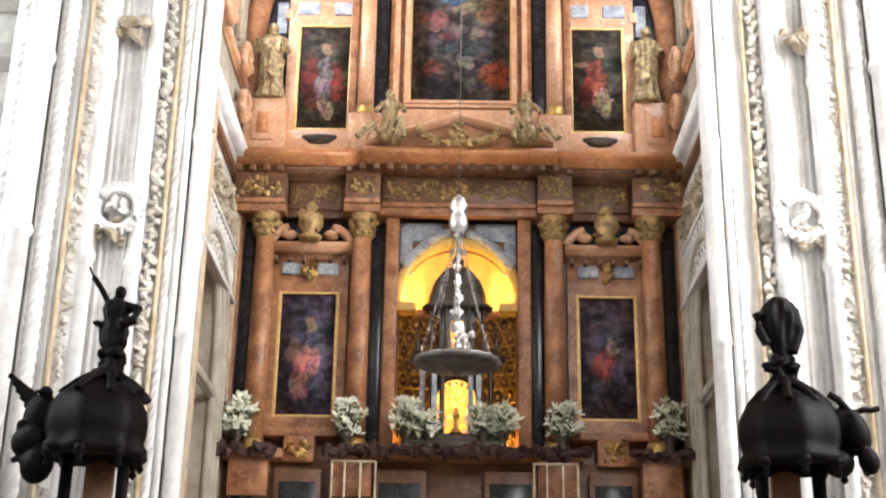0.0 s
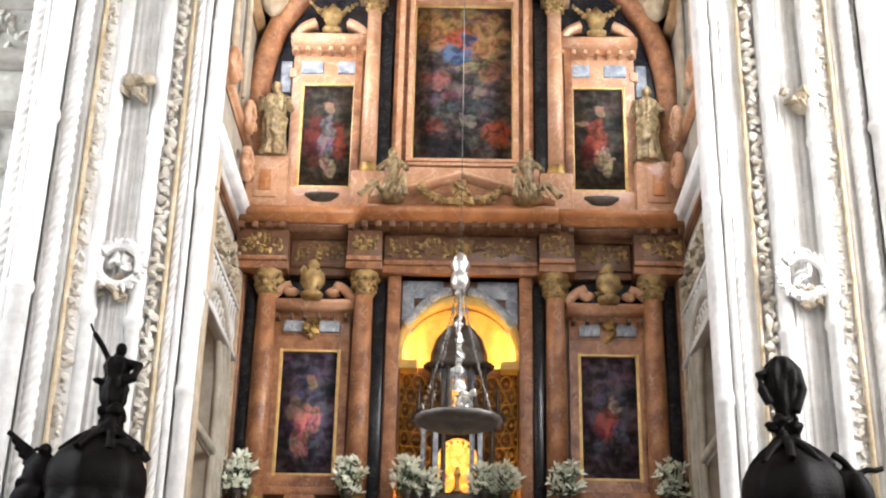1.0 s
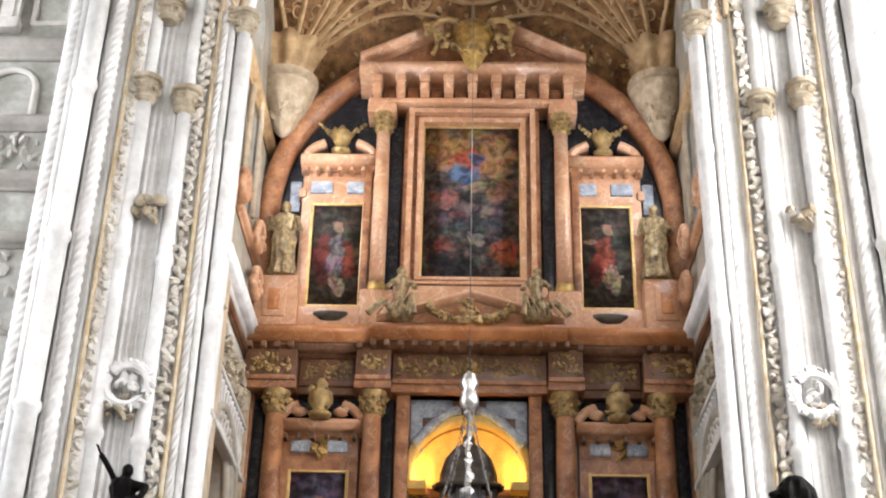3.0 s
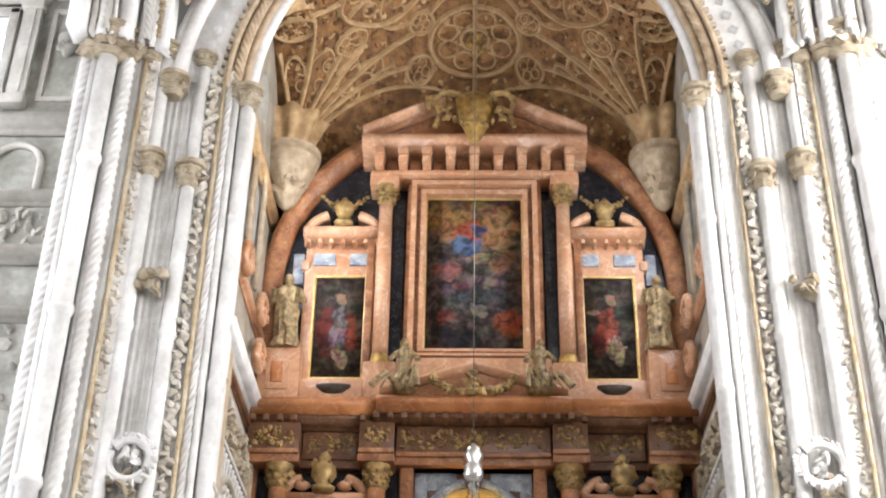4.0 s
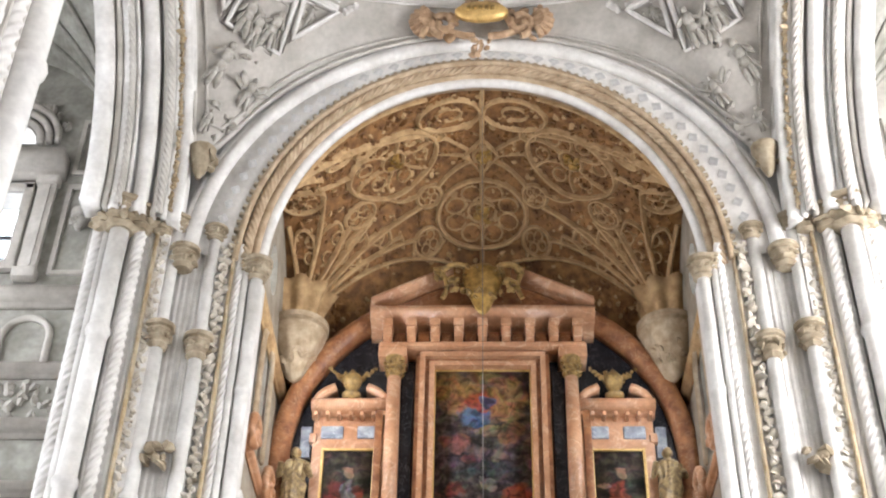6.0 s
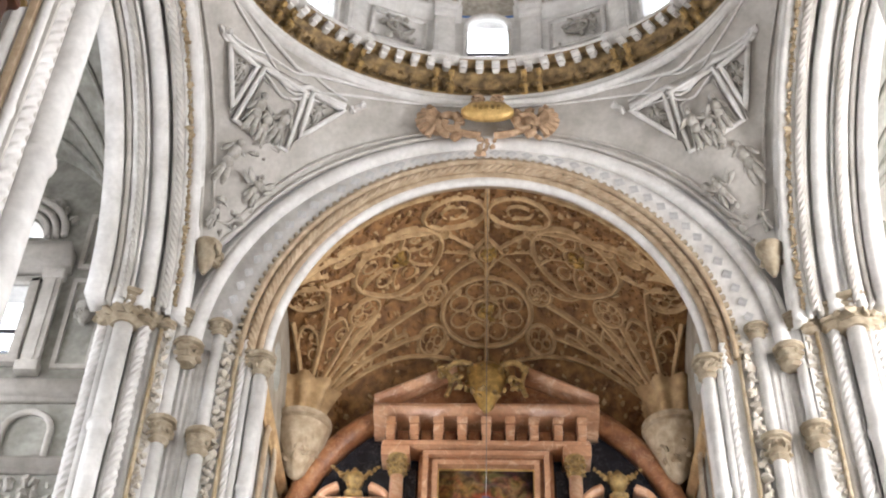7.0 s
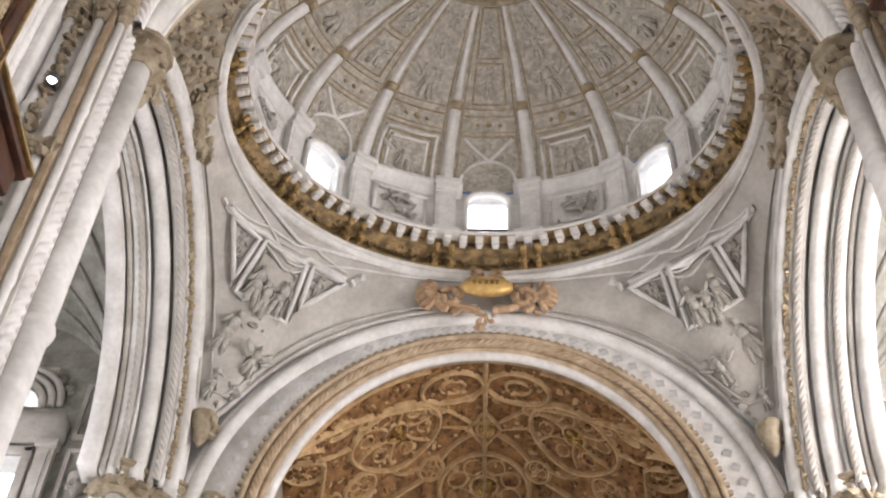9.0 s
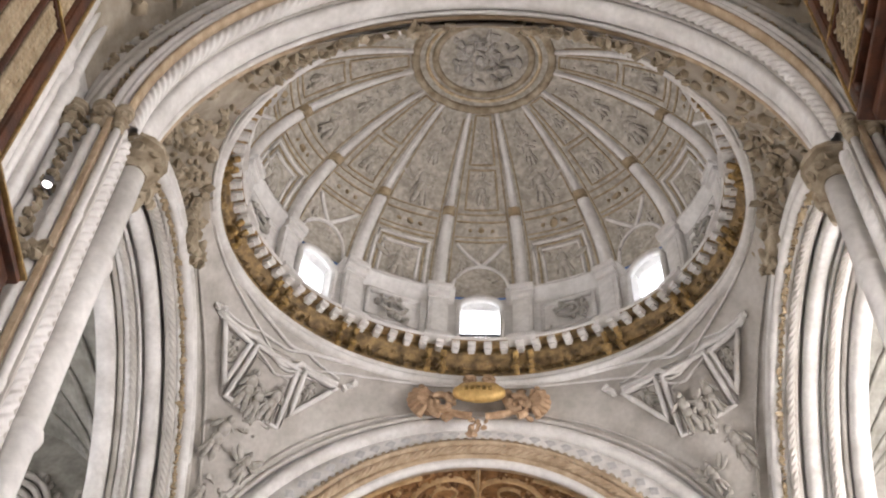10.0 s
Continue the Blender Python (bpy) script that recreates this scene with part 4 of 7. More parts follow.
for a in RIBS:
    for j in (-1, 1):
        bm = bmesh.new()
        p = [oval(a + j * 0.032, d, RING + z) for d, z in ((-0.02, 0.12), (-0.17, 0.16), (-0.24, 0.28), (-0.17, 0.38), (-0.14, 0.46), (-0.22, 0.56), (-0.34, 0.66))]
        tube(bm, p, 0.075, 7)
        lump(bm, oval(a + j * 0.032, -0.2, RING + 0.24), 0.11, rr)
        part("ring_bracket", bm, RINGGILT, drum, "gilded scroll bracket")
dent = finish(boxes((-0.095, 0.095, -0.25, 0.05, 0.02, 0.14), (-0.07, 0.07, -0.14, 0.05, -0.06, 0.02), bevel=0.012), "dentil", STONE, False)
for i in range(88):
    a = 2 * math.pi * (i + 0.5) / 88
    d = new("dentil", dent)
    d.parent = drum
    d.matrix_basis = Matrix.Translation(oval(a, -0.16, RING + 0.84)) @ Matrix.Rotation(-a, 4, "Z")
# Thin dark ring paints the shade in the gaps between the corbels.
part("soffit_shade", ring_sweep([(0.2, 0.972), (-0.42, 0.972), (-0.42, 0.988), (0.2, 0.988)], RING), RINGBROWN, drum, "soffit ring coloured dark as shade between the corbels")
part("ring_ledge", ring_sweep([(0.4, 0.99), (-0.45, 0.99), (-0.47, 1.05), (-0.42, 1.1), (-0.34, 1.11), (-0.32, 1.2), (-0.24, 1.23), (0.4, 1.23)], RING), STONE, drum)
for a in RIBS:
    lb = part("ledge_block", boxes((-0.34, 0.34, -0.1, 0.2, 0.965, 1.105), (-0.3, 0.3, -0.02, 0.2, 1.105, 1.235), bevel=0.012), STONE, drum)
    lb.matrix_basis = Matrix.Translation(oval(a, -0.42, RING)) @ Matrix.Rotation(-a, 4, "Z")
# wall of the drum, pierced
DZ0, DZ1 = RING + 1.06, RING + 3.2
WIN = 0.09
bm = bmesh.new()
cols = []
for k in range(8):
    c = k * math.pi / 4
    cols += [c - WIN, c + WIN]
    cols += [c + math.pi / 4 * t for t in (0.26, 0.38, 0.5, 0.62, 0.74)]
cols = sorted(x % (2 * math.pi) for x in cols)
zs = [DZ0, DZ0 + 0.24, DZ1 - 0.02, DZ1]
for i, a in enumerate(cols):
    b = cols[(i + 1) % len(cols)] + (2 * math.pi if i == len(cols) - 1 else 0)
    m = ((a + b) / 2) % (math.pi / 4)
    is_win = (b - a) > 0.16 and (m < 0.06 or m > math.pi / 4 - 0.06)
    for j in range(3):
        if is_win and j == 1:
            continue
        q = [oval(a, 0.05, zs[j]), oval(b, 0.05, zs[j]), oval(b, 0.05, zs[j + 1]), oval(a, 0.05, zs[j + 1])]
        o = [oval(a, 0.55, zs[j]), oval(b, 0.55, zs[j]), oval(b, 0.55, zs[j + 1]), oval(a, 0.55, zs[j + 1])]
        vi, vo = [bm.verts.new(p) for p in q], [bm.verts.new(p) for p in o]
        bm.faces.new(vi)
        bm.faces.new(vo[::-1])
        for e in range(4):
            bm.faces.new((vi[e], vo[e], vo[(e + 1) % 4], vi[(e + 1) % 4]))
part("drum_wall", bm, STONE, drum, smooth=False)
for k in range(8):
    # the cornice of the drum breaks off at each window
    arc = np.linspace(k * math.pi / 4 + 0.115, (k + 1) * math.pi / 4 - 0.115, 13)
    fr = [(Vector((math.sin(a), math.cos(a), 0)), Z) for a in arc]
    part("drum_cornice", sweep(bmesh.new(), [oval(a, 0, DZ1 - 0.24) for a in arc], fr, [(0.4, 0), (0.0, 0), (-0.04, 0.06), (-0.1, 0.08), (-0.13, 0.2), (-0.22, 0.24), (-0.25, 0.34), (0.4, 0.36)]), STONE, drum)
    for a in (arc[0] + 0.075, arc[-1] - 0.075):
        cb = part("cornice_block", boxes((-0.31, 0.31, -0.16, 0.2, 0.2, 0.37), (-0.28, 0.28, -0.06, 0.2, -0.02, 0.2), bevel=0.012), STONE, drum)
        cb.matrix_basis = Matrix.Translation(oval(a, -0.2, DZ1 - 0.24)) @ Matrix.Rotation(-a, 4, "Z")
for k in range(8):
    a = k * math.pi / 4
    base = Matrix.Translation(oval(a, 0, 0)) @ Matrix.Rotation(-a, 4, "Z")
    w = new("window_" + str(k + 3))
    w.matrix_basis = base
    tagged(w, "small arched drum window full of daylight", "window", "windows of the drum", "structure")
    part("pane", boxes((-0.7, 0.7, 0.33, 0.35, DZ0 + 0.1, DZ1)), GLASS, w).visible_shadow = False
    part("mullion", boxes((-0.72, 0.72, 0.28, 0.33, DZ0 + 1.0, DZ0 + 1.06)), LEAD, w)
    p, fr = archpath(lambda u, z: Vector((u, -0.02, z)), radf, Y, 0, 0.53, DZ0 + 0.2, DZ0 + 1.72, 16, jamb=2, k=0.75)
    part("window_frame", sweep(bmesh.new(), p, fr, [(-0.04, -0.06), (0.06, -0.08), (0.08, 0.1), (-0.04, 0.1)]), STONE, w)
    g = thing("backdrop", boxes((-1.4, 1.4, 1.0, 1.03, DZ0 - 0.4, DZ0 + 2.6)), SKYGLOW, "bright sky outside a drum window", "sky", kind="structure")
    g.matrix_basis = base
    for off in (-0.19, 0.19):
        b = oval(a + off, -0.08, 0)
        pl = part("pilaster", boxes((-0.25, 0.25, -0.07, 0.14, DZ0, DZ1 - 0.22), (-0.17, 0.17, -0.09, 0.1, DZ0 + 0.42, DZ1 - 0.4), (-0.31, 0.31, -0.12, 0.14, DZ0, DZ0 + 0.34), bevel=0.015), STONE, drum)
        pl.matrix_basis = Matrix.Translation(b) @ Matrix.Rotation(-(a + off), 4, "Z")
    # relief panel between windows
    am = a + math.pi / 8
    pn = part("panel", boxes((-0.72, 0.72, -0.04, 0.1, DZ0 + 0.6, DZ0 + 0.69), (-0.72, 0.72, -0.04, 0.1, DZ0 + 1.68, DZ0 + 1.78), (-0.72, -0.62, -0.04, 0.1, DZ0 + 0.69, DZ0 + 1.68), (0.62, 0.72, -0.04, 0.1, DZ0 + 0.69, DZ0 + 1.68)), STONE, drum)
    pn.matrix_basis = Matrix.Translation(oval(am, -0.02, 0)) @ Matrix.Rotation(-am, 4, "Z")
    bm = bmesh.new()
    for i in range(22):
        lump(bm, (rr.uniform(-0.5, 0.5), 0.0, DZ0 + rr.uniform(0.78, 1.6)), rr.uniform(0.06, 0.12), rr)
    tube(bm, [(0.3 * math.cos(t), -0.06, DZ0 + 1.2 + 0.19 * math.sin(t)) for t in np.linspace(0, 6.283, 16, endpoint=False)], 0.05, 6, True)
    rl = part("relief", bm, RELIEF, drum)
    rl.matrix_basis = pn.matrix_basis

DOMEZ, RISE = DZ1 + 0.1, 4.2


def dome_point(a, e, inset=0.0):
    """On the dome's inside at the angle a round the axis and e (0 to 1) from its foot to its crown."""
    t = e * math.pi / 2
    return Vector(((DA + 0.05 - inset) * math.sin(a) * math.cos(t), DC + (DB + 0.05 - inset) * math.cos(a) * math.cos(t), DOMEZ + (RISE - inset) * math.sin(t)))


bm = bmesh.new()
g = [[bm.verts.new(dome_point(2 * math.pi * i / 96, j / 24)) for i in range(96)] for j in range(24)]
crown = bm.verts.new(dome_point(0, 1))
for j in range(23):
    for i in range(96):
        bm.faces.new((g[j][i], g[j][(i + 1) % 96], g[j + 1][(i + 1) % 96], g[j + 1][i]))
for i in range(96):
    bm.faces.new((g[23][i], g[23][(i + 1) % 96], crown))
dome = thing("dome", bm, DOMEGREY, "grey stone oval dome with ribs and relief panels", "dome", kind="structure")


def dome_strip(a, e0, e1, wide, high, n=12, narrow=1.0):
    """A moulded rib on the dome from e0 to e1 along the meridian a."""
    bm = bmesh.new()
    rings = []
    for j in range(n + 1):
        f = j / n
        e = e0 + (e1 - e0) * f
        p, q = dome_point(a, e), dome_point(a + 0.01, e)
        U = (q - p).normalized()
        Vv = (p - Vector((0, DC, DOMEZ))).normalized()
        w = wide * (1 + (narrow - 1) * f)
        rings.append([bm.verts.new(p + U * u * w + Vv * v * high) for u, v in ((-1, 0.3), (-1, -0.5), (-0.72, -0.6), (-0.66, -1), (0.66, -1), (0.72, -0.6), (1, -0.5), (1, 0.3))])
    for r0, r1 in zip(rings, rings[1:]):
        for i in range(7):
            bm.faces.new((r0[i], r0[i + 1], r1[i + 1], r1[i]))
    bm.faces.new(rings[0])
    bm.faces.new(rings[-1][::-1])
    return bm


def dome_loop(corners, n=6):
    """Points of a closed outline of (angle, e) corners on the dome."""
    out = []
    for i in range(len(corners)):
        (a0, e0), (a1, e1) = corners[i], corners[(i + 1) % len(corners)]
        out += [dome_point(a0 + (a1 - a0) * t / n, e0 + (e1 - e0) * t / n, 0.015) for t in range(n)]
    return out


def dome_relief(m, e, h, seed, wings=False, name="relief"):
    rs = random.Random(seed)
    bm = bmesh.new()
    c = dome_point(m, e)
    N = (Vector((0, DC, DOMEZ)) - c).normalized()
    V = dome_point(m, e + 0.02) - dome_point(m, e - 0.02)
    V = (V - N * V.dot(N)).normalized()
    relief_form(bm, c, V.cross(N), V, N, h * 1.25, rs, wings)
    return part(name, bm, DOMEREL, dome, "worn carved relief")


for a in RIBS:
    part("rib", dome_strip(a, 0.0, 0.385, 0.165, 0.13, 10, 0.85), STONE, dome, "smooth white dome rib")
    part("rib_collar", dome_strip(a, 0.385, 0.42, 0.16, 0.17, 3), DUSTYGILT, dome, "gilt collar of a dome rib")
    part("rib", dome_strip(a, 0.42, 0.8, 0.1, 0.09, 14, 0.55), STONE, dome, "slender upper dome rib")
    for sgn in (-1, 1):
        path = [dome_point(a + sgn * (0.042 + 0.006 * j / 14), 0.8 * j / 20, 0.02) for j in range(20)]
        part("gilt_line", tube(bmesh.new(), path, 0.02, 5), DUSTYGILT, dome)
for k in range(16):
    narrow = k % 2 == 0
    m, w = k * math.pi / 8, 0.135 if narrow else 0.148
    frame_of = lambda lo, hi, q: dome_loop([(m - w * q, lo), (m + w * q, lo), (m + w * q, hi), (m - w * q, hi)])
    # bands with a small drop between the lower and the upper panels
    for e, r in ((0.285, 0.03), (0.305, 0.02), (0.37, 0.03), (0.4, 0.022)):
        part("band", tube(bmesh.new(), [dome_point(m + w * t / 5, e, 0.01) for t in range(-5, 6)], r, 5), DUSTYGILT, dome)
    bm = bmesh.new()
    lump(bm, dome_point(m, 0.335, 0.03), 0.11, rr)
    for j in (-1, 1):
        lump(bm, dome_point(m + j * 0.06, 0.335, 0.0), 0.07, rr)
    part("ornament", bm, DUSTYGILT, dome, "small dusty gilt drop")
    if narrow:
        # pointed cell over the window
        arch = [dome_point(m + 0.13 * math.cos(t), 0.02 + 0.15 * math.sin(t) ** 0.8, 0.02) for t in np.linspace(0.05, math.pi - 0.05, 17)]
        part("window_cell", tube(bmesh.new(), arch, 0.05, 6), STONE, dome)
        for j in (-1, 1):
            part("groin", tube(bmesh.new(), [dome_point(m + j * 0.12 * t / 6, 0.17 + 0.1 * t / 6, 0.02) for t in range(7)], 0.055, 6), STONE, dome)
            dome_relief(m + j * 0.085, 0.185, 0.45, k * 5 + j)
        dome_relief(m, 0.235, 0.34, k)
        for lo, hi, h in ((0.42, 0.575, 0.7), (0.595, 0.78, 0.45)):
            part("panel_frame", tube(bmesh.new(), frame_of(lo, hi, 0.72), 0.028, 5, True), DUSTYGILT, dome)
            dome_relief(m, (lo + hi) / 2, h, k * 3 + int(lo * 100))
    else:
        part("panel_frame", tube(bmesh.new(), frame_of(0.02, 0.262, 0.9), 0.05, 5, True), STONE, dome)
        part("panel_frame", tube(bmesh.new(), frame_of(0.035, 0.247, 0.76), 0.028, 5, True), DUSTYGILT, dome)
        part("panel_frame", tube(bmesh.new(), frame_of(0.055, 0.227, 0.62), 0.045, 5, True), STONE, dome)
        dome_relief(m, 0.14, 0.95, k, True)
        dome_relief(m, 0.485, 0.95, k + 40, True)
        dome_relief(m, 0.62, 0.6, k + 60)
        dome_relief(m, 0.72, 0.4, k + 80)
    bm = bmesh.new()
    for lo, hi, n in ((0.06, 0.23, 14), (0.43, 0.57, 24), (0.59, 0.77, 26)):
        for i in range(n):
            e = rr.uniform(lo, hi)
            lump(bm, dome_point(m + 0.6 * w * rr.uniform(-1, 1), e, -0.03), rr.uniform(0.05, 0.11) * (1 - 0.4 * e), rr)
    part("relief", bm, DOMEREL, dome, "worn carved relief")
for e, r, mm in ((0.80, 0.11, CARVED), (0.835, 0.05, GILTLINE), (0.86, 0.09, CARVED)):
    part("crown_ring", tube(bmesh.new(), [dome_point(2 * math.pi * i / 64, e, 0.03) for i in range(64)], r, 8, True), mm, dome)
bm = bmesh.new()
for i in range(60):
    lump(bm, dome_point(rr.uniform(0, 6.28), rr.uniform(0.89, 1.0), 0.03), rr.uniform(0.08, 0.2), rr)
part("crown_relief", bm, RELIEF, dome, "carved relief in the crown of the dome")

# Cartouche over the chancel arch, with a gold tablet.
cart = empty("cartouche", "carved stone cartouche with gold tablet over the arch", "cartouche")
bm = bmesh.new()
for s in (-1, 1):
    # fluted shell at each end, curling scrolls towards the tablet
    for i in range(7):
        a = radians(-62 + 21 * i)
        tube(bm, [(s * 1.12, 20.34, 24.62), (s * (1.12 + 0.3 * math.cos(a)), 20.2, 24.62 + 0.34 * math.sin(a)), (s * (1.12 + 0.5 * math.cos(a)), 20.3, 24.62 + 0.55 * math.sin(a))], 0.085, 7)
    tube(bm, [(s * (0.86 + 0.26 * math.cos(t) * (1 - t / 12)), 20.24, 24.5 + 0.34 * math.sin(t) * (1 - t / 12)) for t in np.linspace(-1.5, 7, 26)], 0.09, 8)
    tube(bm, [(s * (0.12 + 0.2 * t), 20.3, 25.3 - 0.1 * t * t + 0.03) for t in np.linspace(0, 3, 10)], 0.09, 8)
    tube(bm, [(s * (0.2 + 0.14 * math.cos(t) * (1 - t / 9)), 20.24, 25.34 + 0.14 * math.sin(t) * (1 - t / 9)) for t in np.linspace(0, 6, 14)], 0.055, 7)
    tube(bm, [(s * (0.15 + 0.25 * t), 20.28, 24.14 + 0.03 * t * t) for t in np.linspace(0, 3, 8)], 0.085, 8)
    for i in range(10):
        lump(bm, (s * rr.uniform(0.6, 1.2), 20.34, 24.6 + rr.uniform(-0.5, 0.5)), rr.uniform(0.08, 0.14), rr)
for i in range(14):
    lump(bm, (rr.uniform(-0.2, 0.2), 20.28, 23.92 + rr.uniform(-0.4, 0.25)), rr.uniform(0.06, 0.12), rr)
part("scrollwork", bm, mat("tan_scroll_stone", (0.56, 0.39, 0.25), 0.7, second=(0.32, 0.2, 0.11), scale=6, fine=24, bump=0.5), cart, "tan carved scrolls")
lathe_bm = bmesh.new()
lathe(lathe_bm, [(0.0, 0.12), (0.6, 0.09), (0.7, 0.02), (0.7, -0.1)], 32, sx=0.86, sy=0.4)
tab = part("tablet", lathe_bm, FRAMEGOLD, cart, "oval gold tablet")
tab.matrix_basis = Matrix.Translation((0, 20.02, 24.68)) @ Matrix.Rotation(radians(90), 4, "X")
for i in range(5):
    part("writing_bar", boxes((-0.33 + i * 0.135, -0.25 + i * 0.135, 19.89, 19.93, 24.62, 24.74)), GILT, cart)

# Round medallions at the crowns of the transept arches, and brackets in the corners.
for s in (-1, 1):
    bm = bmesh.new()
    c = Vector((s * 6.02, 15.8, 24.95))
    tube(bm, [c + Vector((0, 0.5 * math.cos(t), 0.62 * math.sin(t))) for t in np.linspace(0, 6.283, 24, endpoint=False)], 0.13, 8, True)
    ring = thing("medallion", bm, CARVED, "oval carved stone medallion with wreath", "medallion", "medallions of the arches")
    bm = bmesh.new()
    for i in range(44):
        t = rr.uniform(0, 6.28)
        lump(bm, c + Vector((0, 0.72 * math.cos(t), 0.82 * math.sin(t))), rr.uniform(0.08, 0.16), rr)
    for i in range(8):
        lump(bm, c + Vector((0, rr.uniform(-0.2, 0.2), rr.uniform(-0.3, 0.3))), 0.14, rr)
    part("carving", bm, CARVED, ring, "weathered carved leaves")
    for y in (20.3, 12.1):
        bm = bmesh.new()
        lathe(bm, [(0.04, -0.7), (0.14, -0.5), (0.2, -0.2), (0.3, 0), (0.3, 0.1)], 12, (s * 5.85, y, 20.6))
        for i in range(12):
            lump(bm, (s * 5.85 + rr.uniform(-0.25, 0.25), y + rr.uniform(-0.1, 0.2), 20.45 + rr.uniform(-0.2, 0.2)), 0.12, rr)
        tagged(thing("wall_bracket", bm, CARVED, "carved stone corner bracket under pendentive", "bracket", "corner brackets"), kind="structure")

# ---- the chancel ----
for s in (-1, 1):
    side = "north" if s < 0 else "south"
    hole = [arch2d(23.6, 0.55, 15.6, 17.6, 12), [(23.6 + 0.5 * math.cos(t), 20.1 + 0.62 * math.sin(t)) for t in np.linspace(0, 6.283, 20, endpoint=False)], arch2d(23.4, 1.2, 1.5, 9.2, 20)]
    bm = plate(bmesh.new(), [(21.3, 0), (26.9, 0), (26.9, 24.6), (21.3, 24.6)], hole, lambda u, v: Vector((s * 4.7, u, v)), Vector((s * 0.6, 0, 0)))
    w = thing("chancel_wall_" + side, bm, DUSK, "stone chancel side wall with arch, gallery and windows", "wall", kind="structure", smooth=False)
    inn = Vector((-s, 0, 0))
    for z, wd, h, m in ((13.05, 0.28, 0.38, STONE), (12.75, 0.1, 0.2, BROWN), (12.3, 0.08, 0.16, GREY), (11.3, 0.12, 0.14, GREY), (18.0, 0.18, 0.3, TANRIB), (14.9, 0.14, 0.2, PINK), (7.9, 0.12, 0.2, DUSK)):
        part("string_course", moulding(bmesh.new(), (s * 4.69, 21.6, z), (s * 4.69, 25.95, z), inn, Z, scaled(CORNICE, wd, h)), m, w)
    for i in range(15):
        y = 22.0 + 0.27 * i
        part("baluster", lathe(bmesh.new(), [(0.06, 0), (0.06, 0.08), (0.035, 0.15), (0.065, 0.35), (0.035, 0.6), (0.035, 0.8), (0.06, 0.86), (0.06, 0.95)], 8, (s * 4.58, y, 10.24)), GREY, w)
    blocks("gallery_rail", GREY, w, (s * 4.48, s * 4.69, 21.7, 25.9, 10.1, 10.22), (s * 4.5, s * 4.69, 21.7, 25.9, 11.2, 11.28))
    for k, r in enumerate((1.25, 1.42, 1.6)):
        p, fr = archpath(lambda u, z: Vector((s * (4.66 - 0.05 * k), u, z)), lambda a, b: Vector((0, a, b)), inn, 23.4, r, 1.6, 9.2, 24, jamb=3)
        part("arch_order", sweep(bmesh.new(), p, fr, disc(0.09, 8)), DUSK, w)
    # added thin sheet: its dark tan stands in for the shade behind the arch
    part("arch_shade", boxes((s * 5.25, s * 5.28, 22, 24.8, 1.5, 10.6)), TAN, w, "thin dark sheet standing in for shade behind the arch")
    for y in (21.9, 25.4):
        part("pilaster", boxes((s * 4.5, s * 4.69, y, y + 0.4, 1.5, 13.0), bevel=0.02), TANSTONE, w)
    bm = bmesh.new()
    rq = random.Random(41)
    for i in range(110):
        lump(bm, (s * 4.62, rq.uniform(21.7, 25.9), rq.uniform(11.5, 12.3)), rq.uniform(0.06, 0.13), rq)
    part("frieze", bm, CARVED, w, "carved stone frieze")
    # window surround, scrolled volutes at its foot
    p, fr = archpath(lambda u, z: Vector((s * 4.64, u, z)), lambda a, b: Vector((0, a, b)), inn, 23.6, 0.62, 15.5, 17.6, 16, jamb=2)
    part("window_frame", sweep(bmesh.new(), p, fr, [(-0.04, 0), (0.12, 0), (0.12, 0.06), (0, 0.1), (-0.04, 0.06)]), TANSTONE, w)
    for y, z in ((22.6, 15.2), (24.7, 15.2), (24.9, 14.2)):
        bm = bmesh.new()
        tube(bm, [(s * 4.5, y + 0.45 * math.cos(t) * (1 - t / 10), z + 0.45 * math.sin(t) * (1 - t / 10)) for t in np.linspace(0, 7.5, 26)], 0.1, 8)
        part("volute", bm, PINK, w, "carved pink scroll")
    win = empty("window_11" if s < 0 else "window_12", "narrow arched chancel window with pale daylight", "window", kind="structure")
    part("pane", boxes((s * 4.95, s * 4.97, 23.05, 24.15, 15.6, 18.2)), GLASS, win).visible_shadow = False
    part("mullion", boxes((s * 4.9, s * 4.95, 23.57, 23.63, 15.6, 18.1), (s * 4.9, s * 4.95, 23.05, 24.15, 16.7, 16.75)), LEAD, win)
    thing("backdrop", boxes((s * 4.99, s * 5.0, 22.97, 24.23, 15.52, 18.25), (s * 4.99, s * 5.0, 23.05, 24.15, 19.4, 20.8)), PALESKY, "pale sky outside chancel windows", "sky", kind="structure")
bm = boxes((-5.4, 5.4, 26.5, 27.0, 0, 25))
thing("wall_apse", bm, GREY, "stone wall behind the altarpiece", "wall", kind="structure")


def vault_z(x, y):
    apex = 23.9 - (1.75 * ((y - 22.7) / 3.3) ** 2 if y > 22.7 else 0)
    a = (apex - 17.7) * math.sqrt(max(0.0, 1 - (x / 4.72) ** 2))
    b = 4.3 * math.sqrt(max(0.0, 1 - ((y - 23.6) / 2.75) ** 2))
    return 17.7 + (a ** 8 + b ** 8 + 1e-9) ** 0.125


bm = bmesh.new()
g = [[bm.verts.new((-4.72 + 9.44 * i / 60, 21.3 + 5.2 * j / 34, vault_z(-4.72 + 9.44 * i / 60, 21.3 + 5.2 * j / 34))) for j in range(35)] for i in range(61)]
for i in range(60):
    for j in range(34):
        bm.faces.new((g[i][j], g[i][j + 1], g[i + 1][j + 1], g[i + 1][j]))
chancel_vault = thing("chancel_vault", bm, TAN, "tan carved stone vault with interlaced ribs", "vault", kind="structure")


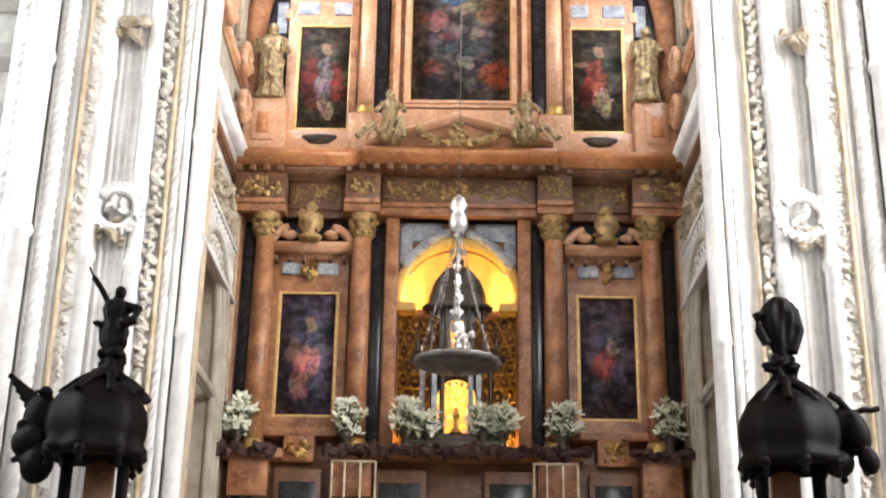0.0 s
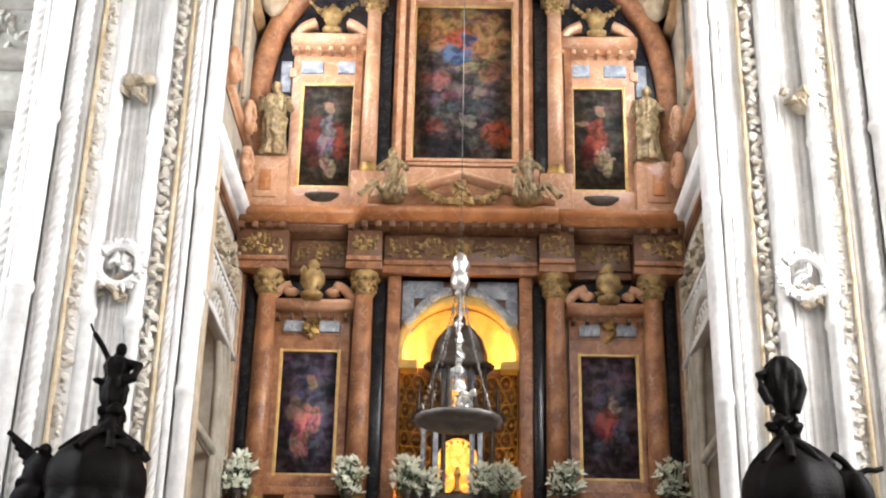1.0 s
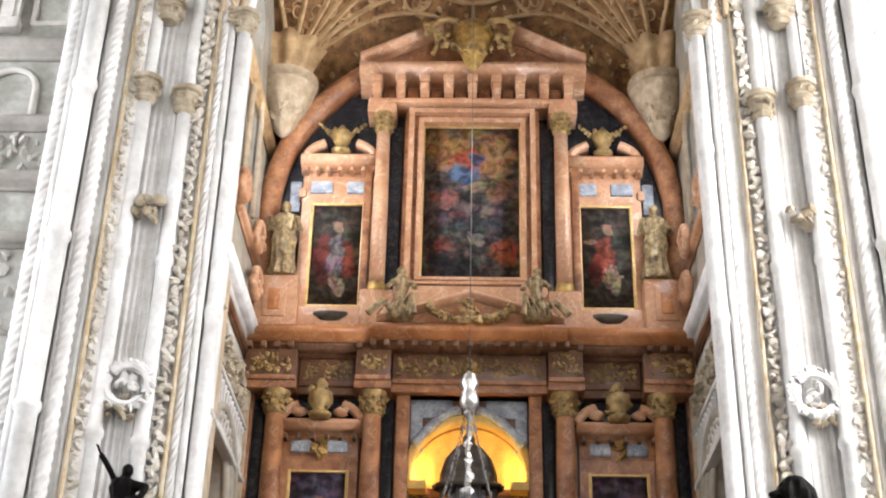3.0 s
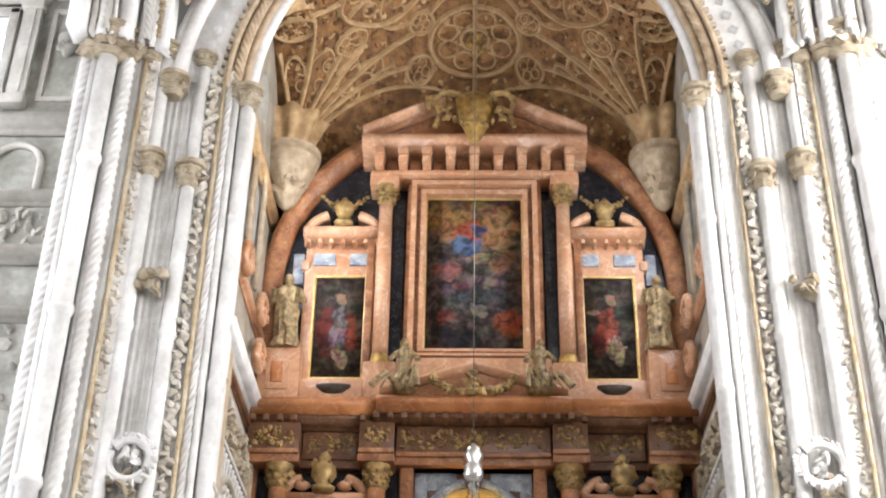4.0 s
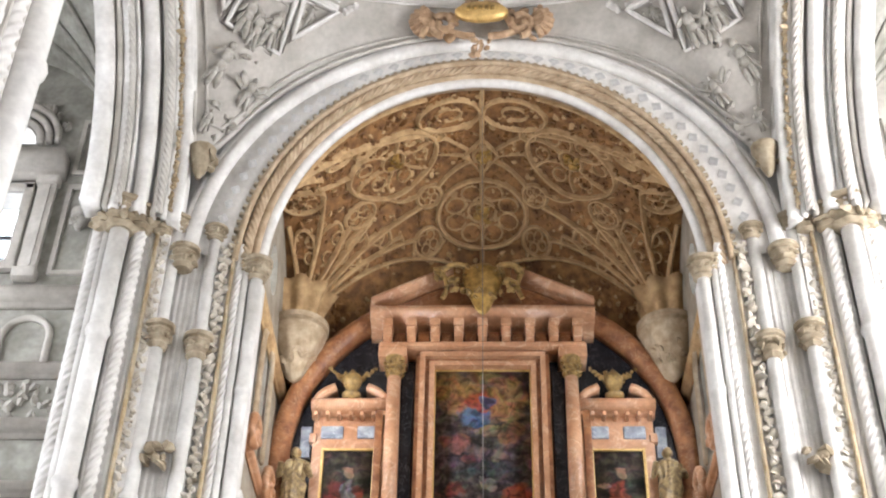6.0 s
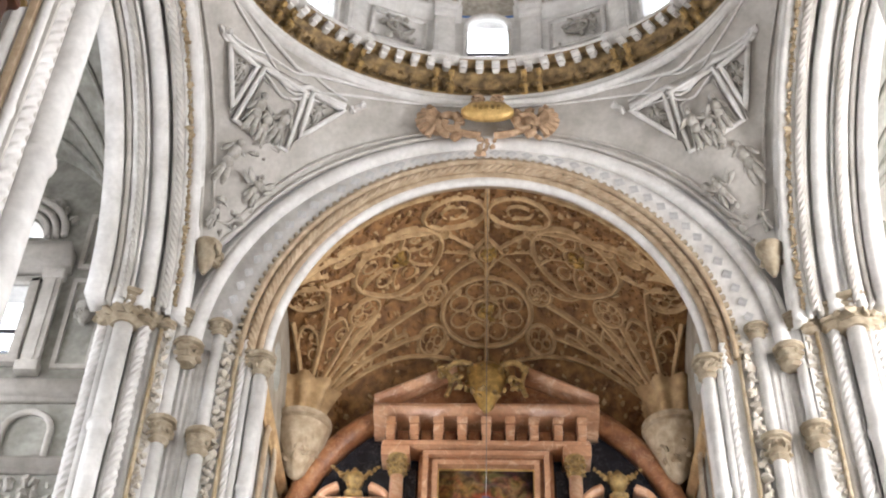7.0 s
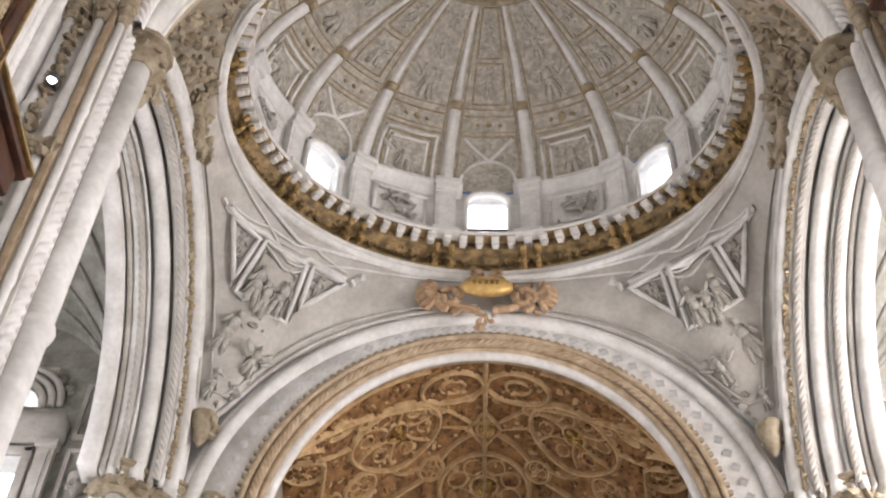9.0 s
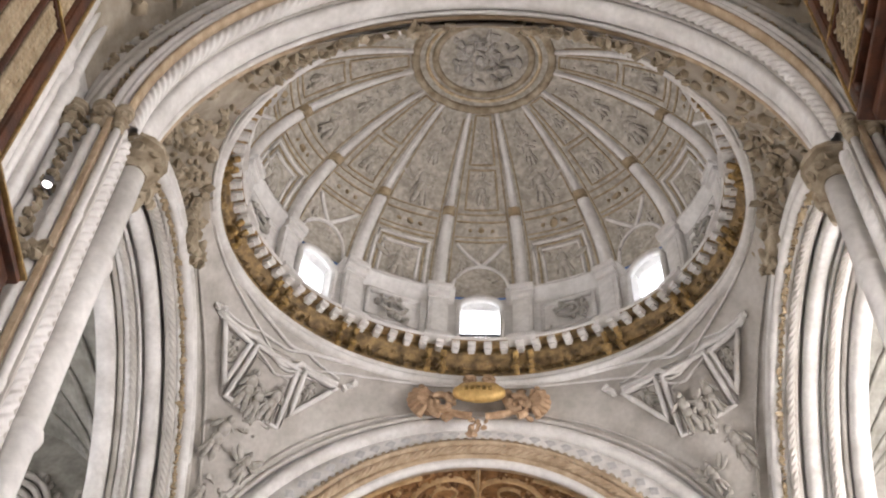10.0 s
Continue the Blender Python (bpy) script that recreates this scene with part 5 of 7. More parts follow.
def vault_normal(x, y):
    h = 0.03
    return Vector(((vault_z(x + h, y) - vault_z(x - h, y)) / (2 * h), (vault_z(x, y + h) - vault_z(x, y - h)) / (2 * h), -1)).normalized()


def rib_on(points, r, material=None, closed=False, name="rib", depth=2.6):
    """A moulded rib that stands well out from the web of the vault."""
    pts = [Vector((x, y, vault_z(x, y))) for x, y in points]
    fr = []
    for i, (x, y) in enumerate(points):
        a = pts[i - 1] if closed or i else pts[i]
        b = pts[(i + 1) % len(pts)] if closed or i < len(pts) - 1 else pts[i]
        N = vault_normal(x, y)
        fr.append(((b - a).normalized().cross(N).normalized(), N))
    prof = [(-1.0, -0.6), (-1.0, 0.35 * depth), (-0.62, 0.5 * depth), (-0.5, 0.8 * depth), (-0.24, depth), (0.24, depth), (0.5, 0.8 * depth), (0.62, 0.5 * depth), (1.0, 0.35 * depth), (1.0, -0.6)]
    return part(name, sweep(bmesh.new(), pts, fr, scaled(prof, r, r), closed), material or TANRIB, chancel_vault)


def circ(x, y, rx, n=28, ry=None, point=0.0):
    """A ring in plan; point draws its eastern end out to a tip."""
    ry = ry or rx
    out = []
    for i in range(n):
        a = 2 * math.pi * i / n
        k = 1 + point * max(0.0, math.sin(a)) ** 6
        out.append((x + rx * math.cos(a), y + k * ry * math.sin(a)))
    return out


def seg(a, b, n=12, bow=0.0):
    (x0, y0), (x1, y1) = a, b
    nx, ny = -(y1 - y0), x1 - x0
    return [(x0 + (x1 - x0) * t / n + bow * nx * math.sin(math.pi * t / n), y0 + (y1 - y0) * t / n + bow * ny * math.sin(math.pi * t / n)) for t in range(n + 1)]


def lancet(a, tip, b, n=7):
    """Two bowed strokes that meet in a pointed head."""
    (ax, ay), (tx, ty), (bx, by) = a, tip, b
    up = [(ax + (tx - ax) * (1 - math.cos(t)), ay + (ty - ay) * math.sin(t)) for t in np.linspace(0, math.pi / 2, n)]
    down = [(bx + (tx - bx) * (1 - math.cos(t)), by + (ty - by) * math.sin(t)) for t in np.linspace(math.pi / 2, 0, n)]
    return up + down[1:]


VC, VR = (0.0, 23.76), (0.0, 25.05)
rib_on(seg((0, 21.4), (0, 26.25), 30), 0.062)
rib_on(circ(*VC, 0.2, 16), 0.05, None, True)
rib_on([(0.42, 23.76), (0.18, 24.0), (0, 24.22), (-0.18, 24.0), (-0.42, 23.76), (-0.18, 23.52), (0, 23.3), (0.18, 23.52)], 0.05, None, True)
# great ring over the altarpiece with its inner foils
rib_on(circ(*VR, 1.1, 40, 0.68), 0.066, None, True)
rib_on(circ(*VR, 0.34, 18, 0.2), 0.045, None, True)
for i in range(8):
    a = i * math.pi / 4 + 0.39
    rib_on(circ(0.7 * math.cos(a), VR[1] + 0.42 * math.sin(a), 0.24, 12, 0.16), 0.03, None, True)
for s in (-1, 1):
    # heart-shaped ring of the side with spokes, small rings about it
    rib_on(circ(s * 2.13, 23.4, 1.03, 36, 0.84, 0.12), 0.062, None, True)
    rib_on(circ(s * 2.13, 23.4, 0.26, 14), 0.04, None, True)
    for a in (0.5, 1.45, 2.5, 3.5, 4.6, 5.6):
        rib_on(seg((s * (2.13 + 0.26 * math.cos(a)), 23.4 + 0.26 * math.sin(a)), (s * (2.13 + 1.0 * math.cos(a)), 23.4 + 0.8 * math.sin(a)), 6, 0.12), 0.042)
        rib_on(circ(s * (2.13 + 0.66 * math.cos(a + 0.5)), 23.4 + 0.55 * math.sin(a + 0.5), 0.16, 10), 0.026, None, True)
    for x, y, r in ((1.3, 24.59, 0.29), (2.95, 24.4, 0.34), (1.34, 25.5, 0.33), (1.12, 23.02, 0.2), (2.78, 22.58, 0.2), (3.3, 22.3, 0.26), (4.2, 23.42, 0.5)):
        rib_on(circ(s * x, y, r, 20, r * 0.82), 0.05, None, True)
        for k in range(4):
            a = k * math.pi / 2 + 0.4
            rib_on(circ(s * x + 0.45 * r * math.cos(a), y + 0.4 * r * math.sin(a), r * 0.3, 8), 0.024, None, True)
    # lobes beside the ridge near the arch
    rib_on(circ(s * 0.78, 22.42, 0.74, 28, 0.5), 0.052, None, True)
    rib_on(circ(s * 0.78, 22.42, 0.3, 14, 0.2), 0.034, None, True)
    rib_on(seg((s * 1.2, 22.95), (s * 3.3, 22.2), 12, s * 0.04), 0.055)
    rib_on(seg((s * 3.3, 22.2), (s * 4.35, 21.5), 8), 0.06)
    rib_on(seg((s * 0.3, 23.9), (s * 1.08, 24.42), 8, s * -0.06), 0.055)
    rib_on(seg((s * 0.35, 23.6), (s * 1.0, 23.1), 8), 0.05)
    rib_on(seg((s * 0.42, 23.76), (s * 1.1, 23.6), 6), 0.042)
    rib_on(seg((s * 3.1, 23.2), (s * 3.8, 23.1), 6), 0.045)
    rib_on(seg((s * 1.55, 24.5), (s * 2.3, 24.35), 6, s * 0.15), 0.045)
    # the fan over the corbel, with lancet heads between its ribs
    foot = (s * 4.36, 25.75)
    for tip, bow, r in (((s * 4.6, 24.2), 0.0, 0.06), ((s * 3.72, 23.3), -0.05, 0.066), ((s * 3.22, 24.55), -0.03, 0.066), ((s * 2.72, 24.66), 0.0, 0.06), ((s * 1.5, 24.78), 0.03, 0.066), ((s * 1.62, 25.4), 0.05, 0.06), ((s * 0.75, 25.95), 0.06, 0.055)):
        rib_on(seg(foot, tip, 18, s * bow), r)
    for a, tip, b in (((s * 4.52, 24.9), (s * 4.28, 24.3), (s * 4.02, 24.75)), ((s * 3.95, 24.75), (s * 3.5, 24.3), (s * 3.34, 24.85)), ((s * 3.3, 25.0), (s * 2.95, 24.75), (s * 2.8, 25.1)), ((s * 2.85, 25.15), (s * 2.4, 24.95), (s * 2.25, 25.25)), ((s * 2.5, 25.45), (s * 2.0, 25.25), (s * 1.95, 25.5))):
        rib_on(lancet(a, tip, b), 0.045)
    for k in range(14):
        a, d = radians(6 + 17 * (k % 5)), 0.55 + 0.42 * (k // 5)
        rib_on(circ(s * (4.3 - d * math.sin(a) * 1.5), 25.7 - d * math.cos(a) * 0.8, 0.08 + 0.03 * (k // 5), 8), 0.026, None, True)
    foot2 = (s * 4.35, 21.5)
    for tip in ((s * 1.3, 21.7), (s * 4.4, 22.9), (s * 3.7, 22.6)):
        rib_on(seg(foot2, tip, 14), 0.06)
# carved leaves between the ribs
rq = random.Random(52)
for k in range(6):
    bm = bmesh.new()
    for i in range(330):
        x, y = rq.uniform(-4.5, 4.5), rq.uniform(21.4, 26.3)
        lump(bm, (x, y, vault_z(x, y) - 0.01), rq.uniform(0.04, 0.1), rq)
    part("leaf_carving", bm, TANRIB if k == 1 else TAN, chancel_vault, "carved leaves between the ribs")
bm = bmesh.new()
for c in (VC, VR, (-2.13, 23.4), (2.13, 23.4)):
    for i in range(9):
        x, y = c[0] + rq.uniform(-0.15, 0.15), c[1] + rq.uniform(-0.15, 0.15)
        lump(bm, (x, y, vault_z(x, y) - 0.1), 0.1, rq)
part("boss", bm, GILT, chancel_vault, "gilded boss")

# Fluted corbel capitals that carry the fan ribs.
for s in (-1, 1):
    bm = bmesh.new()
    lathe(bm, [(0.05, 0.2), (0.2, 0.35), (0.26, 0.5), (0.42, 0.85), (0.58, 1.2), (0.68, 1.5), (0.6, 1.54), (0.72, 1.6), (0.72, 1.74), (0.4, 1.8)], 32, (s * 4.32, 25.45, 18.1), lambda a, z: 0.05 * math.sin(10 * a) if 0.3 < z < 1.45 else 0.0)
    for i in range(22):
        a = rq.uniform(3.14, 6.28)
        zz = rq.uniform(0.55, 1.45)
        lump(bm, (s * 4.32 + 0.5 * math.cos(a) * (0.4 + zz / 2.2), 25.45 + 0.5 * math.sin(a) * (0.4 + zz / 2.2), 18.1 + zz), 0.1, rq)
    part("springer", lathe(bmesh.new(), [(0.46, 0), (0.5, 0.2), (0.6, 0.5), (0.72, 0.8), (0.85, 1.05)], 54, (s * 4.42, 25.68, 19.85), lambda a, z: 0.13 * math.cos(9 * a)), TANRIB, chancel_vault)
    thing("corbel", bm, CREAM, "large carved stone corbel under vault ribs", "corbel", "corbels of the vault")

# ---- the altarpiece ----
ret = empty("altarpiece", "tall two-storey altarpiece of red and pink marble", "altarpiece", (0, 26, 0))


def rp(name, bm, material, label="", smooth=True, parent=None):
    ob = part(name, bm, material, parent or ret, label, smooth)
    if parent is None:
        ob.matrix_parent_inverse = Matrix.Translation((0, -26, 0))
    return ob


# base with doors and panels
blocks("base", BROWN, ret, (-4.65, 4.65, 25.5, 26.5, 0, 7.0), (-4.65, -1.8, 25.3, 26.4, 0.0, 6.2), (1.8, 4.65, 25.3, 26.4, 0.0, 6.2), label="dark brown marble base", bevel=0.03, shift=Matrix.Translation((0, -26, 0)))
for s in (-1, 1):
    for x0, x1 in ((4.35, 3.75), (3.45, 2.55), (1.55, 0.55)):
        rp("panel", boxes((s * x0, s * x1, 25.22, 25.52, 5.1, 6.75), bevel=0.03), BROWN)
        rp("inset", boxes((s * (x0 - 0.1), s * (x1 + 0.1), 25.19, 25.3, 5.3, 6.5), bevel=0.02), BLACK)
    blocks("ledge", RED, ret, (s * 4.68, s * 3.3, 25.05, 26, 6.92, 7.1), (s * 2.45, s * 1.7, 25.05, 26, 6.92, 7.1), bevel=0.03, shift=Matrix.Translation((0, -26, 0)))
rp("ledge", boxes((-1.75, 1.75, 24.9, 26, 6.95, 7.12), bevel=0.03), RED)
# wall of the lower storey with the tabernacle niche
hole = arch2d(0, 1.2, 7.2, 10.35, 28)
rp("lower_wall", plate(bmesh.new(), [(-4.66, 7.0), (4.66, 7.0), (4.66, 13.3), (-4.66, 13.3)], [hole], lambda u, v: Vector((u, 25.82, v)), Vector((0, 0.3, 0))), BROWN, smooth=False)
# niche: half cylinder with a fluted shell head
bm = bmesh.new()
rows = []
for j in range(9):
    rows.append([(1.28 * math.cos(math.pi * i / 24), 26.05 + 0.42 * math.sin(math.pi * i / 24), 7.1 + 3.25 * j / 8) for i in range(25)])
vr = [[bm.verts.new(p) for p in r] for r in rows]
for a, b in zip(vr, vr[1:]):
    for i in range(24):
        bm.faces.new((a[i], b[i], b[i + 1], a[i + 1]))
rp("niche_wall", bm, BROWN, "brown wall of the niche")
bm = bmesh.new()
vr = []
for j in range(13):
    e = math.pi / 2 * j / 12
    vr.append([bm.verts.new((1.28 * math.cos(math.pi * i / 48) * (1.0), 26.05 + 0.42 * math.sin(math.pi * i / 48) * math.cos(e) * (1 + 0.1 * math.cos(i * math.pi / 3)), 10.35 + 1.28 * math.sin(math.pi * i / 48) * math.sin(e))) for i in range(49)])
for a, b in zip(vr, vr[1:]):
    for i in range(48):
        bm.faces.new((a[i], b[i], b[i + 1], a[i + 1]))
rp("niche_shell", bm, AMBER, "amber-lit fluted shell of the niche")
p, fr = archpath(layf(25.78), radf, Y, 0, 1.2, 10.3, 10.35, 28, jamb=1)
rp("niche_archivolt", sweep(bmesh.new(), p, fr, [(-0.04, 0.1), (-0.04, -0.06), (0.14, -0.1), (0.18, 0.1)]), AMBER, "ochre archivolt")
for s in (-1, 1):
    blocks("spandrel", BLUE, ret, (s * 1.2, s * 0.95, 25.76, 25.84, 10.9, 12.05), (s * 0.98, s * 0.35, 25.76, 25.84, 11.65, 12.05), label="grey-blue marble spandrel", bevel=0.02, shift=Matrix.Translation((0, -26, 0)))
    bm = bmesh.new()
    tube(bm, [(s * (1.12 - 0.95 * t), 25.7, 11.05 + 0.75 * math.sin(t * 1.5)) for t in np.linspace(0, 1, 12)], 0.1, 8)
    rp("scroll", bm, BLUE, "grey marble scroll over the niche")
    rp("niche_impost", boxes((s * 1.3, s * 0.85, 25.7, 26.1, 10.12, 10.3), bevel=0.02), AMBER)
bm = bmesh.new()
for j in range(10):
    for i in range(9):
        a0 = math.pi * (i + (1.0 if j % 2 else 0.5)) / 9.5
        z0 = 7.3 + 0.3 * j
        ring = []
        for t in np.linspace(0, 2 * math.pi, 12, endpoint=False):
            a1 = a0 + 0.15 * math.cos(t)
            ring.append((1.24 * math.cos(a1), 26.05 + 0.385 * math.sin(a1), z0 + 0.16 * math.sin(t)))
        tube(bm, ring, 0.022, 4, True)
        lump(bm, (1.24 * math.cos(a0), 26.05 + 0.385 * math.sin(a0), z0), 0.05, rq)
rp("niche_ornament", bm, GILT, "gilded ornament")


def column(x, z0, z1, r, y, shaft_m, pedestal=True):
    col = new("column")
    col.parent = ret
    col.matrix_parent_inverse = Matrix.Translation((0, -26, 0))
    col.location = (x, y, 0)
    h = z1 - z0
    rp("shaft", lathe(bmesh.new(), [(r * 1.02, z0 + 0.25), (r, z0 + 0.4 * h), (r * 0.88, z1 - 0.5)], 40, (0, 0, 0), lambda a, z: 0.035 * math.cos(20 * a)), shaft_m, "fluted marble column shaft", parent=col)
    rp("column_base", lathe(bmesh.new(), [(r * 1.35, z0), (r * 1.35, z0 + 0.08), (r * 1.2, z0 + 0.13), (r * 1.25, z0 + 0.18), (r * 1.05, z0 + 0.26)], 24), GILT, parent=col)
    bm = bmesh.new()
    lathe(bm, [(r * 0.88, z1 - 0.52), (r * 1.0, z1 - 0.48), (r * 0.95, z1 - 0.4), (r * 1.25, z1 - 0.12), (r * 1.4, z1 - 0.05), (r * 1.4, z1)], 20)
    rc = random.Random(int(x * 100))
    for t in range(3):
        for i in range(9):
            a = i * 0.7 + t * 0.35
            rr_ = r * (1.02 + 0.16 * t)
            lump(bm, (rr_ * math.cos(a), rr_ * math.sin(a), z1 - 0.42 + 0.13 * t), 0.06, rc)
    rp("capital", bm, RINGGILT, "gilded leaf capital", parent=col)
    return col


for x in (-3.95, -1.97, 1.95, 3.93):
    column(x, 7.1, 12.05, 0.205, 25.45, RED)
    rp("pedestal", boxes((x - 0.38, x + 0.38, 25.12, 25.9, 6.2, 7.12), bevel=0.03), RED)
for x in (-4.33, -1.66, 1.63, 4.33):
    rp("dark_strip", boxes((x - 0.12, x + 0.12, 25.7, 25.83, 7.1, 12.0), bevel=0.02), BLACK, "polished black marble strip")
for x in (-4.55, -1.4, 1.37, 4.55):
    rp("pilaster", boxes((x - 0.1, x + 0.12, 25.55, 25.85, 7.1, 12.2), bevel=0.025), RED)
rp("inner_frame", boxes((-1.48, 1.48, 25.5, 25.85, 12.05, 12.3), bevel=0.02), PINK)
for s in (-1, 1):
    rp("inner_frame", boxes((s * 1.48, s * 1.22, 25.5, 25.85, 7.1, 12.05), bevel=0.025), RED)

# entablature of the lower storey
for x0, x1, yf in ((-4.66, -3.55, 25.2), (-3.55, -2.35, 25.55), (-2.35, -1.6, 25.15), (-1.6, 1.6, 25.35), (1.6, 2.35, 25.15), (2.35, 3.55, 25.55), (3.55, 4.66, 25.2)):
    rp("architrave", boxes((x0, x1, yf, 25.9, 12.05, 12.22), (x0 + 0.01, x1 - 0.01, yf - 0.05, 25.9, 12.22, 12.32), bevel=0.015), RED if yf < 25.5 else BROWN)
    rp("frieze", boxes((x0 + 0.02, x1 - 0.02, yf + 0.02, 25.9, 12.32, 12.95), bevel=0.01), BROWN)
    bm = bmesh.new()
    n = int((x1 - x0) * 44)
    for i in range(n):
        lump(bm, (rq.uniform(x0 + 0.12, x1 - 0.12), yf + 0.02, rq.uniform(12.42, 12.82)), rq.uniform(0.03, 0.07), rq)
    rp("frieze_ornament", bm, RINGGILT, "dull gilded scroll ornament")
for x0, x1, d in ((-4.66, -2.0, 0.0), (2.0, 4.66, 0.0), (-2.0, 2.0, 0.13)):
    # brown here and on the modillions puts the cornice's under-shadow into the colour
    rp("bed_moulding", moulding(bmesh.new(), (x0, 25.6, 12.85), (x1, 25.6, 12.85), -Y, Z, scaled(CORNICE, 0.45 + d, 0.2)), BROWN, "bed moulding toned dark as the cornice's shade")
    rp("cornice", moulding(bmesh.new(), (x0, 25.6, 13.052), (x1, 25.6, 13.052), -Y, Z, [(0, 0), (0.56 + d, 0), (0.58 + d, 0.1), (0.62 + d, 0.12), (0.66 + d, 0.2), (0.66 + d, 0.26), (0.46 + d, 0.28), (0.46 + d, 0.4), (0, 0.4)]), ORANGE, "projecting orange-red marble cornice")
for i in range(33):
    x = -4.55 + 9.1 * i / 32
    if 2.55 < abs(x) < 3.45:
        continue
    rp("modillion", boxes((x - 0.06, x + 0.06, 24.93 if abs(x) < 2 else 25.06, 25.8, 12.91, 13.05), bevel=0.015), BROWN)

# side bays of the lower storey
for s in (-1, 1):
    c = s * 3.03
    rp("painting_surround", plate(bmesh.new(), [(c - 0.8, 7.55), (c + 0.8, 7.55), (c + 0.8, 10.75), (c - 0.8, 10.75)], [[(c - 0.57, 7.88), (c + 0.57, 7.88), (c + 0.57, 10.44), (c - 0.57, 10.44)]], lambda u, v: Vector((u, 25.66, v)), Vector((0, 0.2, 0))), RED, smooth=False)
    blocks("tablet", BLUE, ret, (c - 0.58, c - 0.16, 25.64, 25.85, 10.84, 11.1), (c + 0.16, c + 0.58, 25.64, 25.85, 10.84, 11.1), label="grey-white marble tablet", bevel=0.03, shift=Matrix.Translation((0, -26, 0)))
    bm = bmesh.new()
    for i in range(12):
        lump(bm, (c + rq.uniform(-0.1, 0.1), 25.62, 10.95 + rq.uniform(-0.2, 0.2)), 0.08, rq)
    rp("ornament", bm, GILT, "gilded ornament")
    blocks("sill", RED, ret, (c - 0.85, c + 0.85, 25.4, 25.85, 7.42, 7.58), (c - 0.3, c + 0.3, 25.35, 25.85, 6.9, 7.42), bevel=0.03, shift=Matrix.Translation((0, -26, 0)))
    bm = bmesh.new()
    for i in range(14):
        lump(bm, (c + rq.uniform(-0.2, 0.2), 25.33, 7.15 + rq.uniform(-0.2, 0.2)), 0.08, rq)
    rp("ornament", bm, GILT, "gilded carved coat")
    rp("broken_pediment", moulding(bmesh.new(), (c - 0.85, 25.85, 11.2), (c + 0.85, 25.85, 11.2), -Y, Z, scaled(CORNICE, 0.42, 0.28)), PINK)
    for q in (-1, 1):
        bm = bmesh.new()
        path = [Vector((c + q * (0.86 - 0.42 * t), 25.5, 11.48 + 0.32 * math.sin(t * 1.6))) for t in np.linspace(0, 1, 9)]
        path += [Vector((c + q * (0.44 + 0.1 * math.sin(t)), 25.5, 11.72 + 0.09 * math.cos(t))) for t in np.linspace(0.3, 4.5, 9)]
        tube(bm, path, 0.1, 8)
        rp("pediment_scroll", bm, PINK, "curved pink marble scroll")
    for i in range(6):
        rp("modillion", boxes((c - 0.74 + i * 0.28, c - 0.66 + i * 0.28, 25.48, 25.8, 11.08, 11.2), bevel=0.01), BROWN)
    rp("tablet_panel", boxes((c - 0.8, c + 0.8, 25.7, 25.84, 10.76, 11.2), bevel=0.02), RED)
    rp("side_panel", boxes((c - 1.0, c + 1.0, 25.72, 25.84, 11.5, 12.02), bevel=0.02), BLACK)

# upper storey inside the round arch
UR, UZ = 4.46, 16.5
bm = plate(bmesh.new(), [(-4.66, 13.4), (4.66, 13.4), (4.66, UZ)] + [(4.66 * math.cos(t), UZ + 4.6 * math.sin(t)) for t in np.linspace(0.02, math.pi - 0.02, 40)] + [(-4.66, UZ)], [], lambda u, v: Vector((u, 26.0, v)), Vector((0, 0.3, 0)))
rp("upper_wall", bm, BLACK, "dark blue-black marble ground", smooth=False)
p, fr = archpath(layf(25.8), radf, Y, 0, UR, 13.4, UZ, 48, jamb=4)
rp("arch_frame", sweep(bmesh.new(), p, fr, [(-0.14, 0.3), (-0.16, -0.05), (-0.05, -0.2), (0.12, -0.25), (0.28, -0.2), (0.3, 0.3)]), RED, "round red marble arch frame")
blocks("upper_base", PINK, ret, (-4.66, 4.66, 25.6, 26.2, 13.45, 14.1), (-4.6, -3.7, 25.4, 26.2, 13.45, 14.75), (3.7, 4.6, 25.4, 26.2, 13.45, 14.75), (-1.65, 1.65, 25.35, 26.2, 13.45, 14.5), bevel=0.03, shift=Matrix.Translation((0, -26, 0)))
